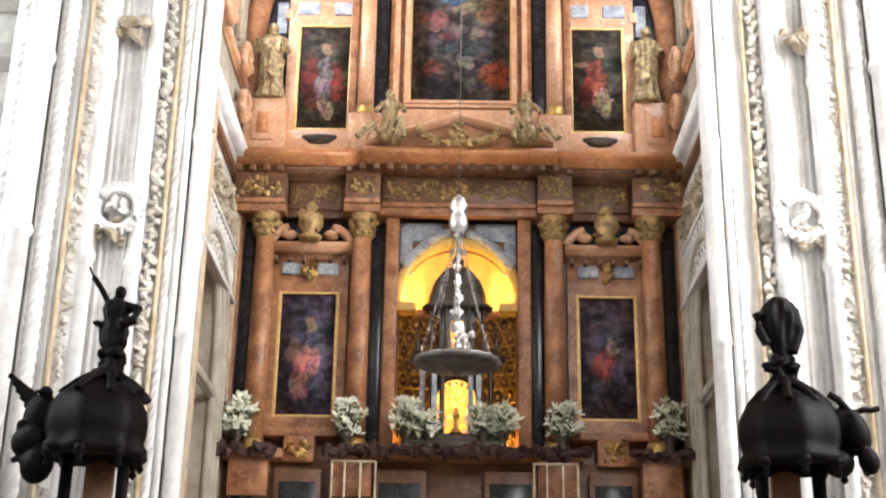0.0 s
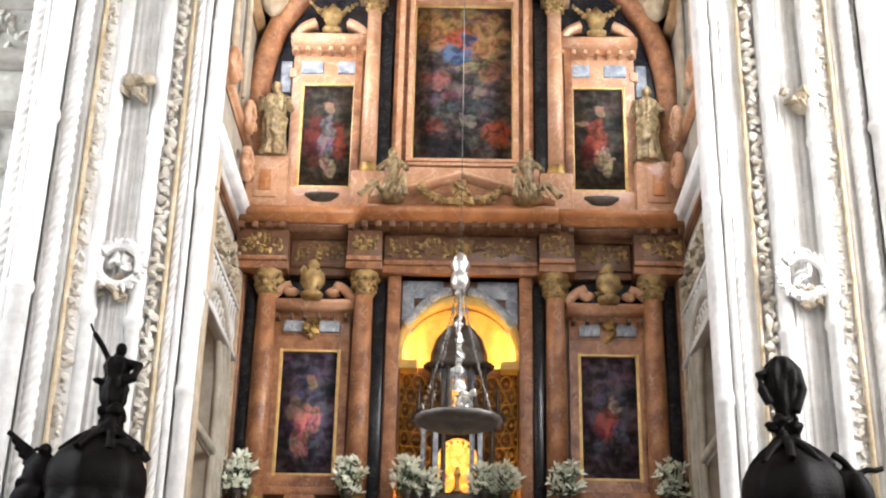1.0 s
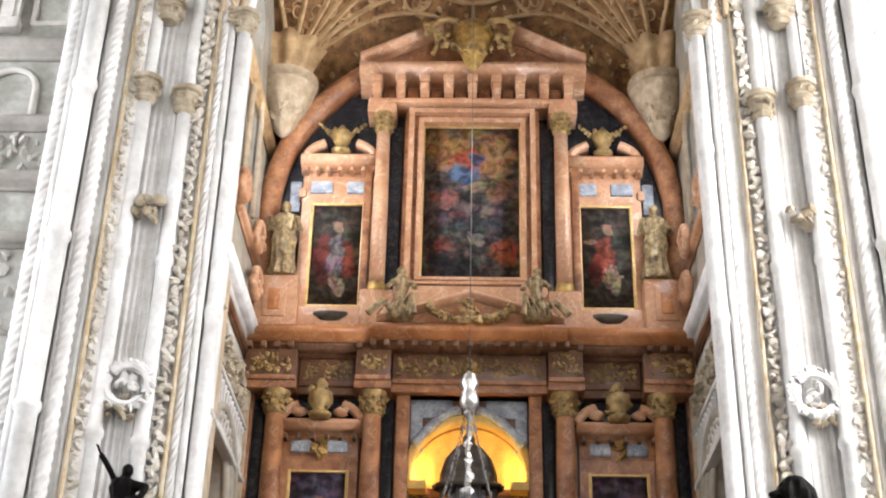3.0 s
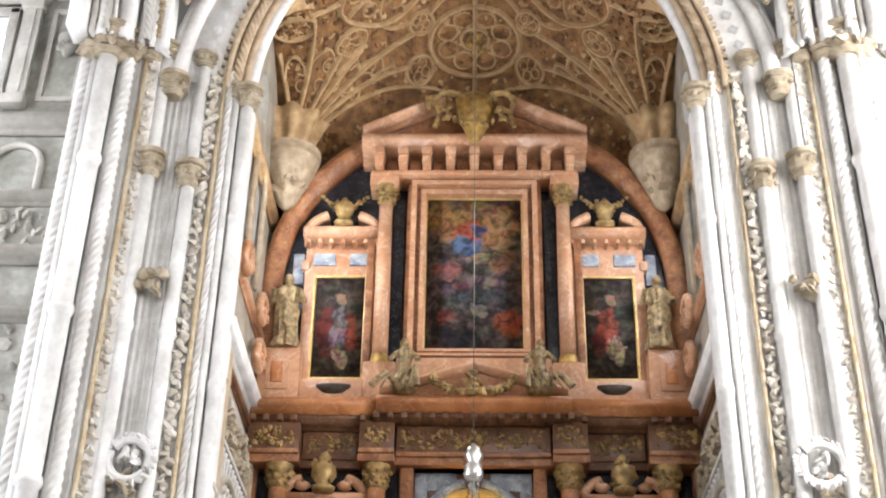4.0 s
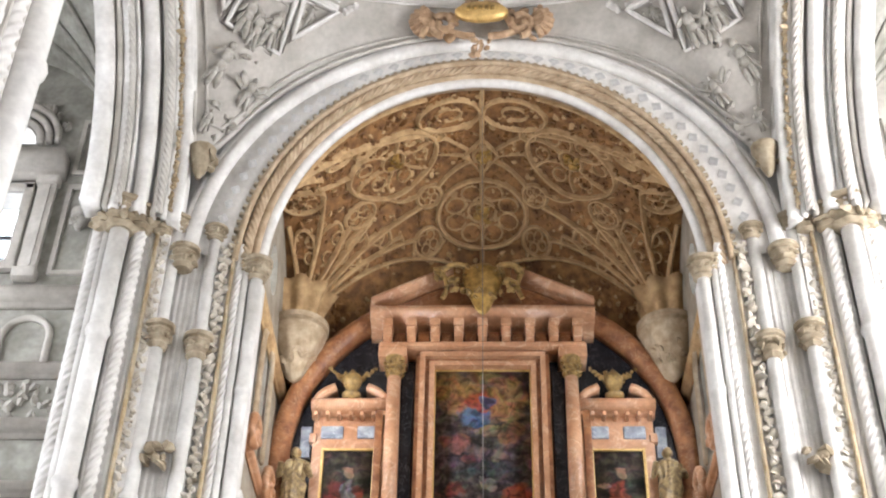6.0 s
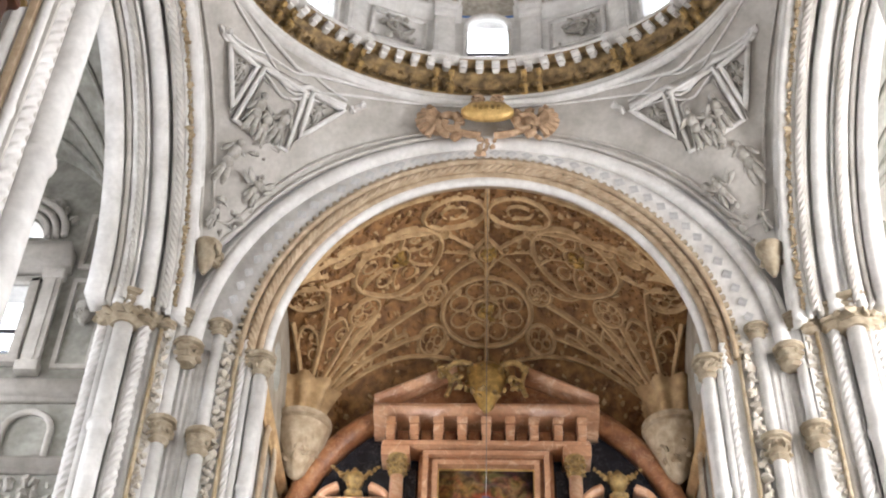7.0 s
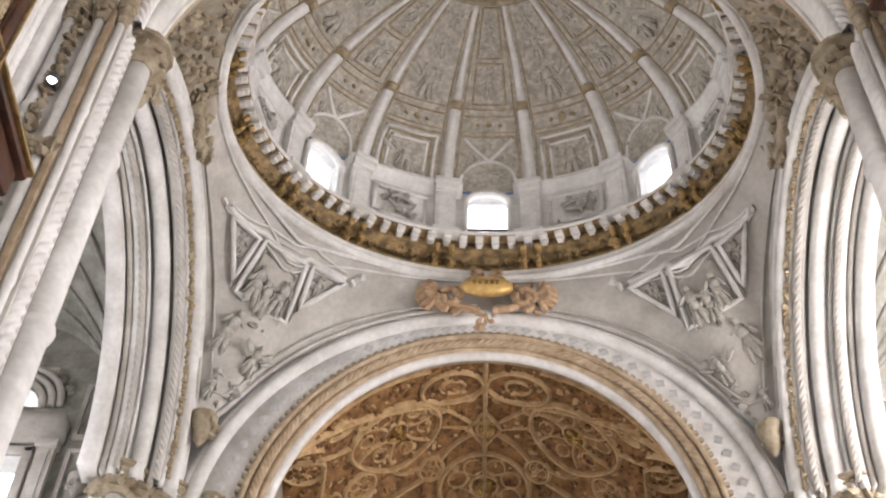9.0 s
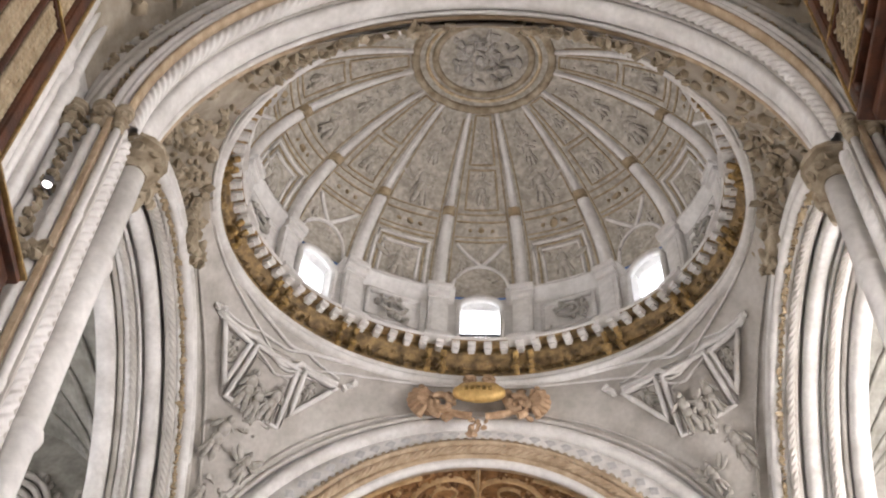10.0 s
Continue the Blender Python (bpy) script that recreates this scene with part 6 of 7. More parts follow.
for s in (-1, 1):
    rp("pedestal_panel", boxes((s * 4.42, s * 3.92, 25.36, 25.5, 13.75, 14.55), bevel=0.02), PINK)
    rp("pedestal_inset", boxes((s * 4.3, s * 4.04, 25.33, 25.4, 13.9, 14.4), bevel=0.02), ORANGE)
    rp("pedestal", boxes((s * 2.35, s * 1.65, 25.25, 26.1, 13.45, 14.35), bevel=0.03), PINK)
    column(s * 2.02, 14.35, 18.95, 0.165, 25.5, PINK)
    rp("dark_strip", boxes((s * 1.84, s * 1.58, 25.62, 25.99, 14.4, 18.7), bevel=0.02), BLACK, "polished black marble strip")
    rp("outer_pilaster", boxes((s * 2.42, s * 2.24, 25.7, 26.0, 14.3, 18.2), bevel=0.02), RED)
    # side bay: painting surround, tablet, curved pediment
    c = s * 2.98
    rp("painting_surround", plate(bmesh.new(), [(c - 0.82, 13.9), (c + 0.82, 13.9), (c + 0.82, 16.95), (c - 0.82, 16.95)], [[(c - 0.58, 14.2), (c + 0.58, 14.2), (c + 0.58, 16.75), (c - 0.58, 16.75)]], lambda u, v: Vector((u, 25.78, v)), Vector((0, 0.2, 0))), PINK, smooth=False)
    rp("sill_ornament", lathe(bmesh.new(), [(0.02, -0.2), (0.36, -0.08), (0.48, 0.05), (0.48, 0.12)], 20, (c, 25.72, 13.85), sy=0.4), BRONZE, "carved swag under the painting")
    blocks("tablet", BLUE, ret, (c - 0.66, c - 0.16, 25.83, 26.0, 17.06, 17.38), (c + 0.16, c + 0.66, 25.83, 26.0, 17.06, 17.38), label="grey-white marble tablet", bevel=0.03, shift=Matrix.Translation((0, -26, 0)))
    rp("pediment_shelf", moulding(bmesh.new(), (c - 0.9, 26, 17.62), (c + 0.9, 26, 17.62), -Y, Z, scaled(CORNICE, 0.5, 0.28)), PINK)
    for i in range(7):
        rp("modillion", boxes((c - 0.78 + i * 0.26 - 0.04, c - 0.78 + i * 0.26 + 0.04, 25.6, 25.9, 17.52, 17.63), bevel=0.01), PINK)
    bm = bmesh.new()
    sweep(bm, [Vector((c + 0.8 * math.cos(t), 25.65, 17.8 + 0.5 * math.sin(t))) for t in np.linspace(0.25, 1.1, 8)], [(Vector((math.cos(t), 0, math.sin(t))), Y) for t in np.linspace(0.25, 1.1, 8)], [(-0.08, -0.15), (0.06, -0.15), (0.1, 0.25), (-0.08, 0.25)])
    rp("curved_pediment", bm, PINK, "broken curved pink pediment")
    bm = bmesh.new()
    sweep(bm, [Vector((c - 0.8 * math.cos(t), 25.65, 17.8 + 0.5 * math.sin(t))) for t in np.linspace(0.25, 1.1, 8)], [(Vector((-math.cos(t), 0, math.sin(t))), Y) for t in np.linspace(0.25, 1.1, 8)], [(-0.08, -0.15), (0.06, -0.15), (0.1, 0.25), (-0.08, 0.25)])
    rp("curved_pediment", bm, PINK, "broken curved pink pediment")
    rp("corner_panel", boxes((s * 4.1, s * 3.86, 25.9, 26.0, 16.6, 17.4), bevel=0.02), BLUE)
    rp("tablet_panel", boxes((c - 0.84, c + 0.84, 25.88, 26.0, 16.9, 17.64), bevel=0.02), PINK)
    for j in (-1, 1):
        rp("tablet_ear", boxes((c + j * 0.74, c + j * 0.9, 25.74, 25.9, 16.9, 17.14), bevel=0.02), PINK)
    # raking pieces of the low pediment below the central painting
    rp("raking_cornice", moulding(bmesh.new(), (s * 1.95, 25.4, 13.42), (s * 0.0, 25.4, 14.03), -Y, Z, scaled(CORNICE, 0.42, 0.2)), PINK)
# frame of the central painting, in four steps
steps = ((0.44, 25.66), (0.34, 25.42), (0.22, 25.56), (0.12, 25.48), (0.0, 25.6))
for (o, y), (i, _), m in zip(steps, steps[1:], (RED, PINK, RED, PINK)):
    x0, z0, z1, x1, w0, w1 = 1.1 + o, 14.78 - o * 0.6, 18.78 + o, 1.1 + i, 14.78 - i * 0.6, 18.78 + i
    rp("central_frame", plate(bmesh.new(), [(-x0, z0), (x0, z0), (x0, z1), (-x0, z1)], [[(-x1, w0), (x1, w0), (x1, w1), (-x1, w1)]], lambda u, v: Vector((u, y, v)), Vector((0, 25.9 - y, 0))), m, smooth=False)
# top entablature, pediment
rp("top_frieze", boxes((-2.35, 2.35, 25.55, 26.1, 19.25, 19.75), bevel=0.02), BROWN)
rp("top_architrave", boxes((-2.38, 2.38, 25.3, 26.0, 19.2, 19.32), bevel=0.02), PINK)
for i in range(9):
    x = -2.2 + 4.4 * i / 8
    rp("triglyph", boxes((x - 0.1, x + 0.1, 25.12, 25.6, 19.33, 19.82), (x - 0.12, x + 0.12, 25.05, 25.6, 19.62, 19.82), bevel=0.025), PINK)
    if i < 8:
        rp("metope", boxes((x + 0.15, x + 0.4, 25.5, 25.6, 19.33, 19.72), bevel=0.02), RED)
rp("top_cornice", moulding(bmesh.new(), (-2.62, 26, 19.75), (2.62, 26, 19.75), -Y, Z, scaled(CORNICE, 0.95, 0.42)), PINK, "projecting pink marble cornice")
for s in (-1, 1):
    rp("top_pediment", moulding(bmesh.new(), (s * 2.62, 25.6, 20.22), (s * 0.7, 25.6, 21.2), -Y, Z, scaled(CORNICE, 0.5, 0.24)), PINK)
    rp("top_block", boxes((s * 2.4, s * 1.75, 25.35, 26.1, 18.95, 19.3), bevel=0.02), PINK)
rp("tympanum", plate(bmesh.new(), [(-2.5, 20.15), (2.5, 20.15), (0.6, 21.15), (-0.6, 21.15)], [], lambda u, v: Vector((u, 25.55, v)), Vector((0, 0.4, 0))), RED, smooth=False)

# coat of arms on the top
bm = bmesh.new()
lathe(bm, [(0.03, -0.85), (0.16, -0.7), (0.3, -0.35), (0.46, 0.1), (0.44, 0.45), (0.2, 0.62), (0.1, 0.66)], 24, (0, 25.0, 20.7), lambda a, z: 0.06 * math.sin(6 * a), sy=0.45)
arms = thing("heraldic_shield", bm, GILT, "dull gilded carved heraldic shield on the pediment", "coat of arms")
bm = bmesh.new()
for i in range(46):
    a = rq.uniform(0, 6.28)
    r = rq.uniform(0.4, 0.72)
    lump(bm, (r * 1.1 * math.cos(a), 25.0 + rq.uniform(-0.15, 0.12), 20.8 + 0.75 * r * math.sin(a)), rq.uniform(0.05, 0.11), rq)
for s in (-1, 1):
    tube(bm, [(s * (0.35 + 0.6 * t), 24.95, 21.2 - 0.12 * t + 0.16 * math.sin(3 * t)) for t in np.linspace(0, 1, 8)], 0.075, 8)
    tube(bm, [(s * (0.95 - 0.12 * math.sin(3 * t)), 24.95, 21.05 - 0.75 * t) for t in np.linspace(0, 1, 8)], 0.06, 8)
    tube(bm, [(s * (0.72 + 0.1 * math.cos(t)), 24.9, 20.62 + 0.13 * math.sin(t)) for t in np.linspace(0, 5, 12)], 0.05, 8)
    for i in range(7):
        lump(bm, (s * (0.95 + rq.uniform(-0.12, 0.14)), 24.95, 21.05 + rq.uniform(-0.15, 0.12)), 0.09, rq)
part("leafwork", bm, RINGGILT, arms, "gilded carved leafwork")
# garland wreath at the centre of the lower pediment
bm = bmesh.new()
for i in range(60):
    t = math.pi * (1.0 + i / 59)
    lump(bm, (0.85 * math.cos(t), 24.82, 13.8 + 0.4 * math.sin(t) * 0.9), rq.uniform(0.07, 0.12), rq)
for i in range(12):
    lump(bm, (rq.uniform(-0.2, 0.2), 24.85, 13.78 + rq.uniform(-0.2, 0.15)), 0.09, rq)
thing("garland", bm, RINGGILT, "carved hanging garland on the cornice", "garland")
rp("tympanum", plate(bmesh.new(), [(-1.8, 13.455), (1.8, 13.455), (0, 14.05)], [], lambda u, v: Vector((u, 25.12, v)), Vector((0, 0.4, 0))), RED, smooth=False)


# paintings
def oil(name, label, x0, x1, z0, z1, y, ground, spots, group=""):
    c, zc = (x0 + x1) / 2, (z0 + z1) / 2
    ob = empty(name, label, "painting", (c, y, zc), group)
    hw, hh = (x1 - x0) / 2, (z1 - z0) / 2
    part("canvas", boxes((-hw, hw, 0, 0.03, -hh, hh)), painting(name + "_oil", ground, spots), ob)
    for r in ((-hw - 0.058, -hw + 0.01, -0.05, 0.04, -hh - 0.058, hh + 0.058), (hw - 0.01, hw + 0.058, -0.05, 0.04, -hh - 0.058, hh + 0.058), (-hw - 0.04, hw + 0.04, -0.046, 0.038, hh - 0.01, hh + 0.042), (-hw - 0.04, hw + 0.04, -0.046, 0.038, -hh - 0.042, -hh + 0.01)):
        part("gilt_frame", boxes(r, bevel=0.012), FRAMEGOLD, ob, "thin gilded frame")


DK = (0.05, 0.035, 0.028)
SKIN, REDC, BLUEC = (0.25, 0.155, 0.10), (0.12, 0.02, 0.014), (0.06, 0.12, 0.23)
oil("large_painting", "large dark altar painting, blue and red at top", -1.08, 1.08, 14.8, 18.76, 25.72, (0.058, 0.043, 0.04), [
    (0, 1.3, 1.2, 0.8, (0.36, 0.20, 0.085)), (-0.7, 1.5, 0.7, 0.6, (0.28, 0.15, 0.065)), (0.6, 1.2, 0.5, 0.7, (0.34, 0.19, 0.08)), (-0.15, 0.82, 0.48, 0.34, BLUEC), (-0.05, 1.16, 0.4, 0.34, (0.42, 0.075, 0.04)), (0.12, 1.16, 0.22, 0.2, BLUEC), (0.05, 1.6, 0.16, 0.16, SKIN),
    (0.1, 0.42, 0.4, 0.2, (0.3, 0.19, 0.11)), (0.6, 0.35, 0.35, 0.4, (0.2, 0.1, 0.05)), (-0.6, 0.1, 0.35, 0.3, (0.2, 0.08, 0.055)), (-0.3, -0.3, 0.3, 0.2, (0.16, 0.055, 0.04)), (0.4, -0.25, 0.3, 0.2, (0.15, 0.11, 0.08)), (0.75, -1.25, 0.45, 0.4, (0.26, 0.06, 0.025)), (-0.6, -1.1, 0.3, 0.25, (0.17, 0.04, 0.03)), (0.1, -0.95, 0.3, 0.2, (0.2, 0.16, 0.13)), (-0.3, -1.65, 0.7, 0.3, (0.02, 0.02, 0.025)), (0.2, -0.55, 0.6, 0.25, (0.05, 0.05, 0.055))])
oil("side_painting", "dark oil painting with pink and red drapery", -3.58, -2.46, 7.9, 10.42, 25.7, (0.05, 0.04, 0.058), [(0, -0.1, 0.55, 0.8, (0.10, 0.08, 0.12)), (0.05, -0.15, 0.32, 0.4, (0.50, 0.20, 0.17)), (-0.1, -0.6, 0.2, 0.45, (0.42, 0.18, 0.15)), (0.05, 0.6, 0.16, 0.2, SKIN), (-0.25, 0.1, 0.2, 0.3, (0.2, 0.13, 0.1))], "side paintings")
oil("side_painting", "dark oil painting with dull red drapery", 2.46, 3.58, 7.9, 10.42, 25.7, (0.058, 0.04, 0.05), [(0, 0.1, 0.5, 0.7, (0.09, 0.07, 0.09)), (-0.05, -0.15, 0.3, 0.4, (0.26, 0.06, 0.05)), (0.1, 0.25, 0.16, 0.2, (0.30, 0.2, 0.16)), (0.2, -0.3, 0.2, 0.3, (0.1, 0.1, 0.14))], "side paintings")
oil("side_painting", "dark oil painting with long red cloak", -3.53, -2.43, 14.22, 16.72, 25.82, (0.040, 0.032, 0.024), [(-0.2, -0.1, 0.4, 0.8, REDC), (0.25, -0.1, 0.22, 0.6, (0.20, 0.035, 0.02)), (0.02, 0.0, 0.2, 0.75, (0.14, 0.12, 0.13)), (0.03, 0.72, 0.14, 0.18, SKIN), (0.05, -0.8, 0.2, 0.3, (0.35, 0.22, 0.15))], "side paintings")
oil("side_painting", "dark oil painting with bright red robe", 2.43, 3.53, 14.22, 16.72, 25.82, (0.040, 0.032, 0.024), [(-0.05, 0.0, 0.3, 0.7, (0.24, 0.045, 0.025)), (-0.2, -0.35, 0.3, 0.4, REDC), (0.12, -0.5, 0.2, 0.5, (0.40, 0.27, 0.17)), (0.05, 0.72, 0.14, 0.18, SKIN), (-0.35, 0.4, 0.2, 0.12, SKIN)], "side paintings")


# statues as plain draped forms
def statue(name, label, place, h, material, seed, seated=False, side=1):
    """A draped figure in one plain mesh: a folded robe, crossing mantle, arms and a bare head form."""
    rs = random.Random(seed)
    bm = bmesh.new()
    P = Vector(place)
    w = h * (0.125 if seated else 0.105)
    ph = rs.uniform(0, 6)
    fold = lambda a, z: 0.13 * math.sin(9 * a + ph + 1.6 * z) + 0.08 * math.sin(17 * a - 2 * z) + 0.3 * noise.noise(Vector((1.5 * math.cos(a), 1.5 * math.sin(a), z * 2 + seed)))
    ball = lambda at, size, turn=0.0: bmesh.ops.create_icosphere(bm, subdivisions=3, radius=1.0, matrix=Matrix.Translation(P + Vector(at)) @ Matrix.Rotation(turn, 4, "Y") @ Matrix.Diagonal((*size, 1)))
    if seated:
        lathe(bm, [(w * 1.3, 0.2 * h), (w * 1.2, 0.34 * h), (w * 0.8, 0.46 * h), (w * 0.72, 0.54 * h), (w * 0.98, 0.68 * h), (w * 1.1, 0.77 * h), (w * 0.7, 0.83 * h), (w * 0.34, 0.87 * h)], 54, place, fold, sy=0.8)
        ball((0, 0, 0.12 * h), (w * 1.9, w * 1.2, 0.13 * h))
        # one leg stretched outward under the drapery, the other bent
        far, near = Vector((side * w * 2.3, -w * 1.6, 0.3 * h)), Vector((-side * w * 1.5, -w * 1.7, 0.4 * h))
        tube(bm, [P + Vector((side * w * 0.4, -w * 0.2, 0.3 * h)), P + far * 0.55, P + far, P + far + Vector((side * w * 1.9, 0, -0.24 * h))], w * 0.5, 10)
        tube(bm, [P + Vector((-side * w * 0.4, -w * 0.2, 0.3 * h)), P + near, P + near + Vector((-side * w * 0.3, -w * 0.1, -0.36 * h))], w * 0.5, 10)
        for i in range(6):
            f = i / 5
            top = P + Vector((-side * w * 1.3, -w * 1.75, 0.36 * h)).lerp(far, f)
            tube(bm, [top, top + Vector((side * w * (0.3 + 0.5 * f), -w * 0.35, -0.17 * h)), top + Vector((side * w * (0.6 + 0.9 * f), -w * 0.1, -0.3 * h))], w * 0.17, 7)
        shoulder, reach = 0.76, 1.5
    else:
        lathe(bm, [(w * 1.5, 0), (w * 1.55, 0.03 * h), (w * 1.3, 0.14 * h), (w * 1.15, 0.32 * h), (w * 1.3, 0.48 * h), (w * 1.05, 0.58 * h), (w * 1.3, 0.72 * h), (w * 1.35, 0.78 * h), (w * 0.85, 0.83 * h), (w * 0.36, 0.86 * h), (w * 0.34, 0.88 * h)], 54, place, fold, sy=0.75)
        # mantle thrown across the body
        for i in range(6):
            tube(bm, [P + Vector((side * w * 1.25, -w * 0.4, (0.76 - 0.05 * i) * h)), P + Vector((0, -w * 1.15, (0.6 - 0.065 * i) * h)), P + Vector((-side * w * 1.3, -w * 0.5, (0.46 - 0.07 * i) * h))], w * 0.2, 7)
        ball((-side * w * 0.5, -w * 0.85, 0.3 * h), (w * 0.5, w * 0.45, 0.16 * h), side * 0.12)
        shoulder, reach = 0.77, 1.0
    for q in (-1, 1):
        up = rs.uniform(-0.1, 0.0) if seated else rs.uniform(-0.02, 0.12)
        tube(bm, [P + Vector((q * w * 1.0, 0, shoulder * h)), P + Vector((q * w * (1.5 + 0.3 * reach), -w * 0.5, (shoulder - 0.17) * h)), P + Vector((q * w * (1.0 + 0.4 * reach), -w * 1.5, (shoulder - 0.14 + up) * h))], w * 0.36, 9)
    ball((side * 0.1 * w, -w * 0.25, 0.93 * h), (w * 0.5, w * 0.56, h * 0.07))
    ball((side * 0.1 * w, w * 0.1, 0.935 * h), (w * 0.62, w * 0.55, h * 0.075))
    return thing(name, fuse(bm, 0.022), material, label, "statue", "statues of the altarpiece")


statue("statue", "standing pale gilded draped statue on a pedestal", (-4.08, 25.5, 14.75), 1.85, PALEGILT, 1, False, -1)
statue("statue", "standing pale gilded draped statue on a pedestal", (4.0, 25.5, 14.75), 1.85, PALEGILT, 2, False, 1)
statue("statue", "seated pale gilded draped statue on the cornice", (-1.45, 25.0, 13.46), 1.28, PALEGILT, 3, True, -1)
statue("statue", "seated pale gilded draped statue on the cornice", (1.38, 25.0, 13.46), 1.28, PALEGILT, 4, True, 1)
for x, z, h in ((-2.98, 17.95, 0.0), (2.98, 17.95, 0.0)):
    bm = bmesh.new()
    lathe(bm, [(0.2, 0), (0.22, 0.1), (0.09, 0.17), (0.19, 0.34), (0.23, 0.52), (0.17, 0.58), (0.1, 0.68), (0.03, 0.78)], 20, (x, 25.6, z), lambda a, zz: 0.05 * math.sin(8 * a))
    fin = thing("gilt_finial", bm, RINGGILT, "gilded winged finial over the painting", "finial", "gilded finials")
    bm = bmesh.new()
    for s in (-1, 1):
        for i in range(5):
            lump(bm, (x + s * (0.18 + 0.085 * i), 25.6, z + 0.5 + 0.075 * i), 0.095 - 0.01 * i, rq)
    for i in range(10):
        lump(bm, (x + rq.uniform(-0.18, 0.18), 25.52, z + rq.uniform(0.3, 0.75)), 0.06, rq)
    part("leafwork", bm, RINGGILT, fin, "gilded leaf wings")
for s in (-1, 1):
    c = s * 3.03
    bm = bmesh.new()
    lathe(bm, [(0.2, 0), (0.24, 0.1), (0.12, 0.16), (0.26, 0.35), (0.24, 0.55), (0.1, 0.62), (0.14, 0.75), (0.05, 0.86)], 16, (c, 25.35, 11.45))
    bust = thing("gilt_bust", bm, RINGGILT, "small gilded bust above the painting", "bust", "gilded busts")
    bm = bmesh.new()
    for i in range(10):
        lump(bm, (c + rq.uniform(-0.2, 0.2), 25.27, 11.45 + rq.uniform(0.15, 0.7)), 0.08, rq)
    part("leafwork", bm, RINGGILT, bust, "gilded leaf scrolls")

# ---- tabernacle in the niche ----
tab = empty("tabernacle", "domed marble tabernacle with lit golden centre", "tabernacle", (0, 25.35, 7.12))
part("plinth", boxes((-0.95, 0.95, -0.45, 0.45, 0, 0.14), (-0.85, 0.85, -0.38, 0.38, 0.14, 0.3), bevel=0.02), BRONZE, tab)
for i in range(8):
    a = math.pi * (i + 0.5) / 4
    part("column", lathe(bmesh.new(), [(0.06, 0.3), (0.055, 0.4), (0.05, 1.5), (0.075, 1.6), (0.075, 1.66)], 10, (0.72 * math.cos(a), 0.34 * math.sin(a), 0)), BRONZE if i % 2 else BLUE, tab)
part("body", lathe(bmesh.new(), [(0.52, 0.3), (0.52, 1.62)], 24, sy=0.5), BRONZE, tab)
for s in (-1, 1):
    part("door_jamb", boxes((s * 0.48, s * 0.38, -0.4, -0.26, 0.3, 1.5), bevel=0.015), BLUE, tab)
# the door itself emits, in place of gold lit from within
door = part("door", plate(bmesh.new(), arch2d(0, 0.37, 0.16, 1.0, 14)[::-1], [], lambda u, v: Vector((u, -0.3, v)), Vector((0, 0.05, 0))), GOLDGLOW, tab, "glowing golden door")
bm = bmesh.new()
lathe(bm, [(0.13, 0.3), (0.05, 0.4), (0.035, 0.55), (0.08, 0.64), (0.02, 0.8)], 12, (0, -0.36, 0))
for i in range(9):
    a = math.pi * i / 8
    lump(bm, (0.3 * math.cos(a), -0.31, 1.0 + 0.3 * math.sin(a)), 0.035, rq)
for z in (0.4, 0.62, 0.84):
    for q in (-1, 1):
        lump(bm, (q * 0.24, -0.31, z), 0.04, rq)
part("door_ornament", bm, GILT, tab, "gilded ornament")
part("entablature", lathe(bmesh.new(), [(0.7, 1.66), (0.86, 1.7), (0.95, 1.82), (0.95, 1.9), (0.6, 1.94)], 32, sy=0.55), BRONZE, tab)
for i in range(8):
    a = math.pi * (i + 0.5) / 4
    part("small_column", lathe(bmesh.new(), [(0.05, 1.94), (0.04, 2.0), (0.035, 2.75), (0.055, 2.85)], 8, (0.56 * math.cos(a), 0.28 * math.sin(a), 0)), BRONZE, tab)
    part("obelisk", lathe(bmesh.new(), [(0.05, 1.92), (0.05, 2.0), (0.02, 2.4), (0.04, 2.44), (0.01, 2.52)], 8, (0.84 * math.cos(a), 0.45 * math.sin(a), 0)), BRONZE, tab)
part("lantern", lathe(bmesh.new(), [(0.34, 1.94), (0.34, 2.85)], 16, sy=0.5), BLUE, tab)
# glow added in the lantern's opening; no lamp is inside
part("lantern_light", boxes((-0.12, 0.12, -0.2, -0.17, 2.0, 2.6)), GOLDGLOW, tab, "lit opening of the lantern")
part("small_dome", lathe(bmesh.new(), [(0.66, 2.85), (0.7, 2.95), (0.56, 3.0), (0.55, 3.2), (0.45, 3.5), (0.28, 3.72), (0.12, 3.82), (0.12, 3.95), (0.02, 4.1)], 28, wobble=lambda a, z: 0.03 * math.cos(12 * a), sy=0.55), BRONZE, tab, "ribbed bronze dome")

# ---- sanctuary lamp ----
LY = 21.35
CHAIN = mat("dull_silver", (0.22, 0.21, 0.20), 0.45, 0.6, second=(0.12, 0.11, 0.10), scale=6, fine=30)
lamp = empty("sanctuary_lamp", "large hanging silver sanctuary lamp on chains", "hanging lamp", (0, LY, 0))
part("cable", tube(bmesh.new(), [(0, 0, 10.75), (0.01, 0, 23.6)], 0.009, 6), CHAIN, lamp)
part("cap", lathe(bmesh.new(), [(0.02, 10.8), (0.1, 10.72), (0.17, 10.55), (0.1, 10.45), (0.15, 10.38), (0.17, 10.2), (0.1, 10.1), (0.04, 10.05)], 20), SILVER, lamp, "turned silver cap")
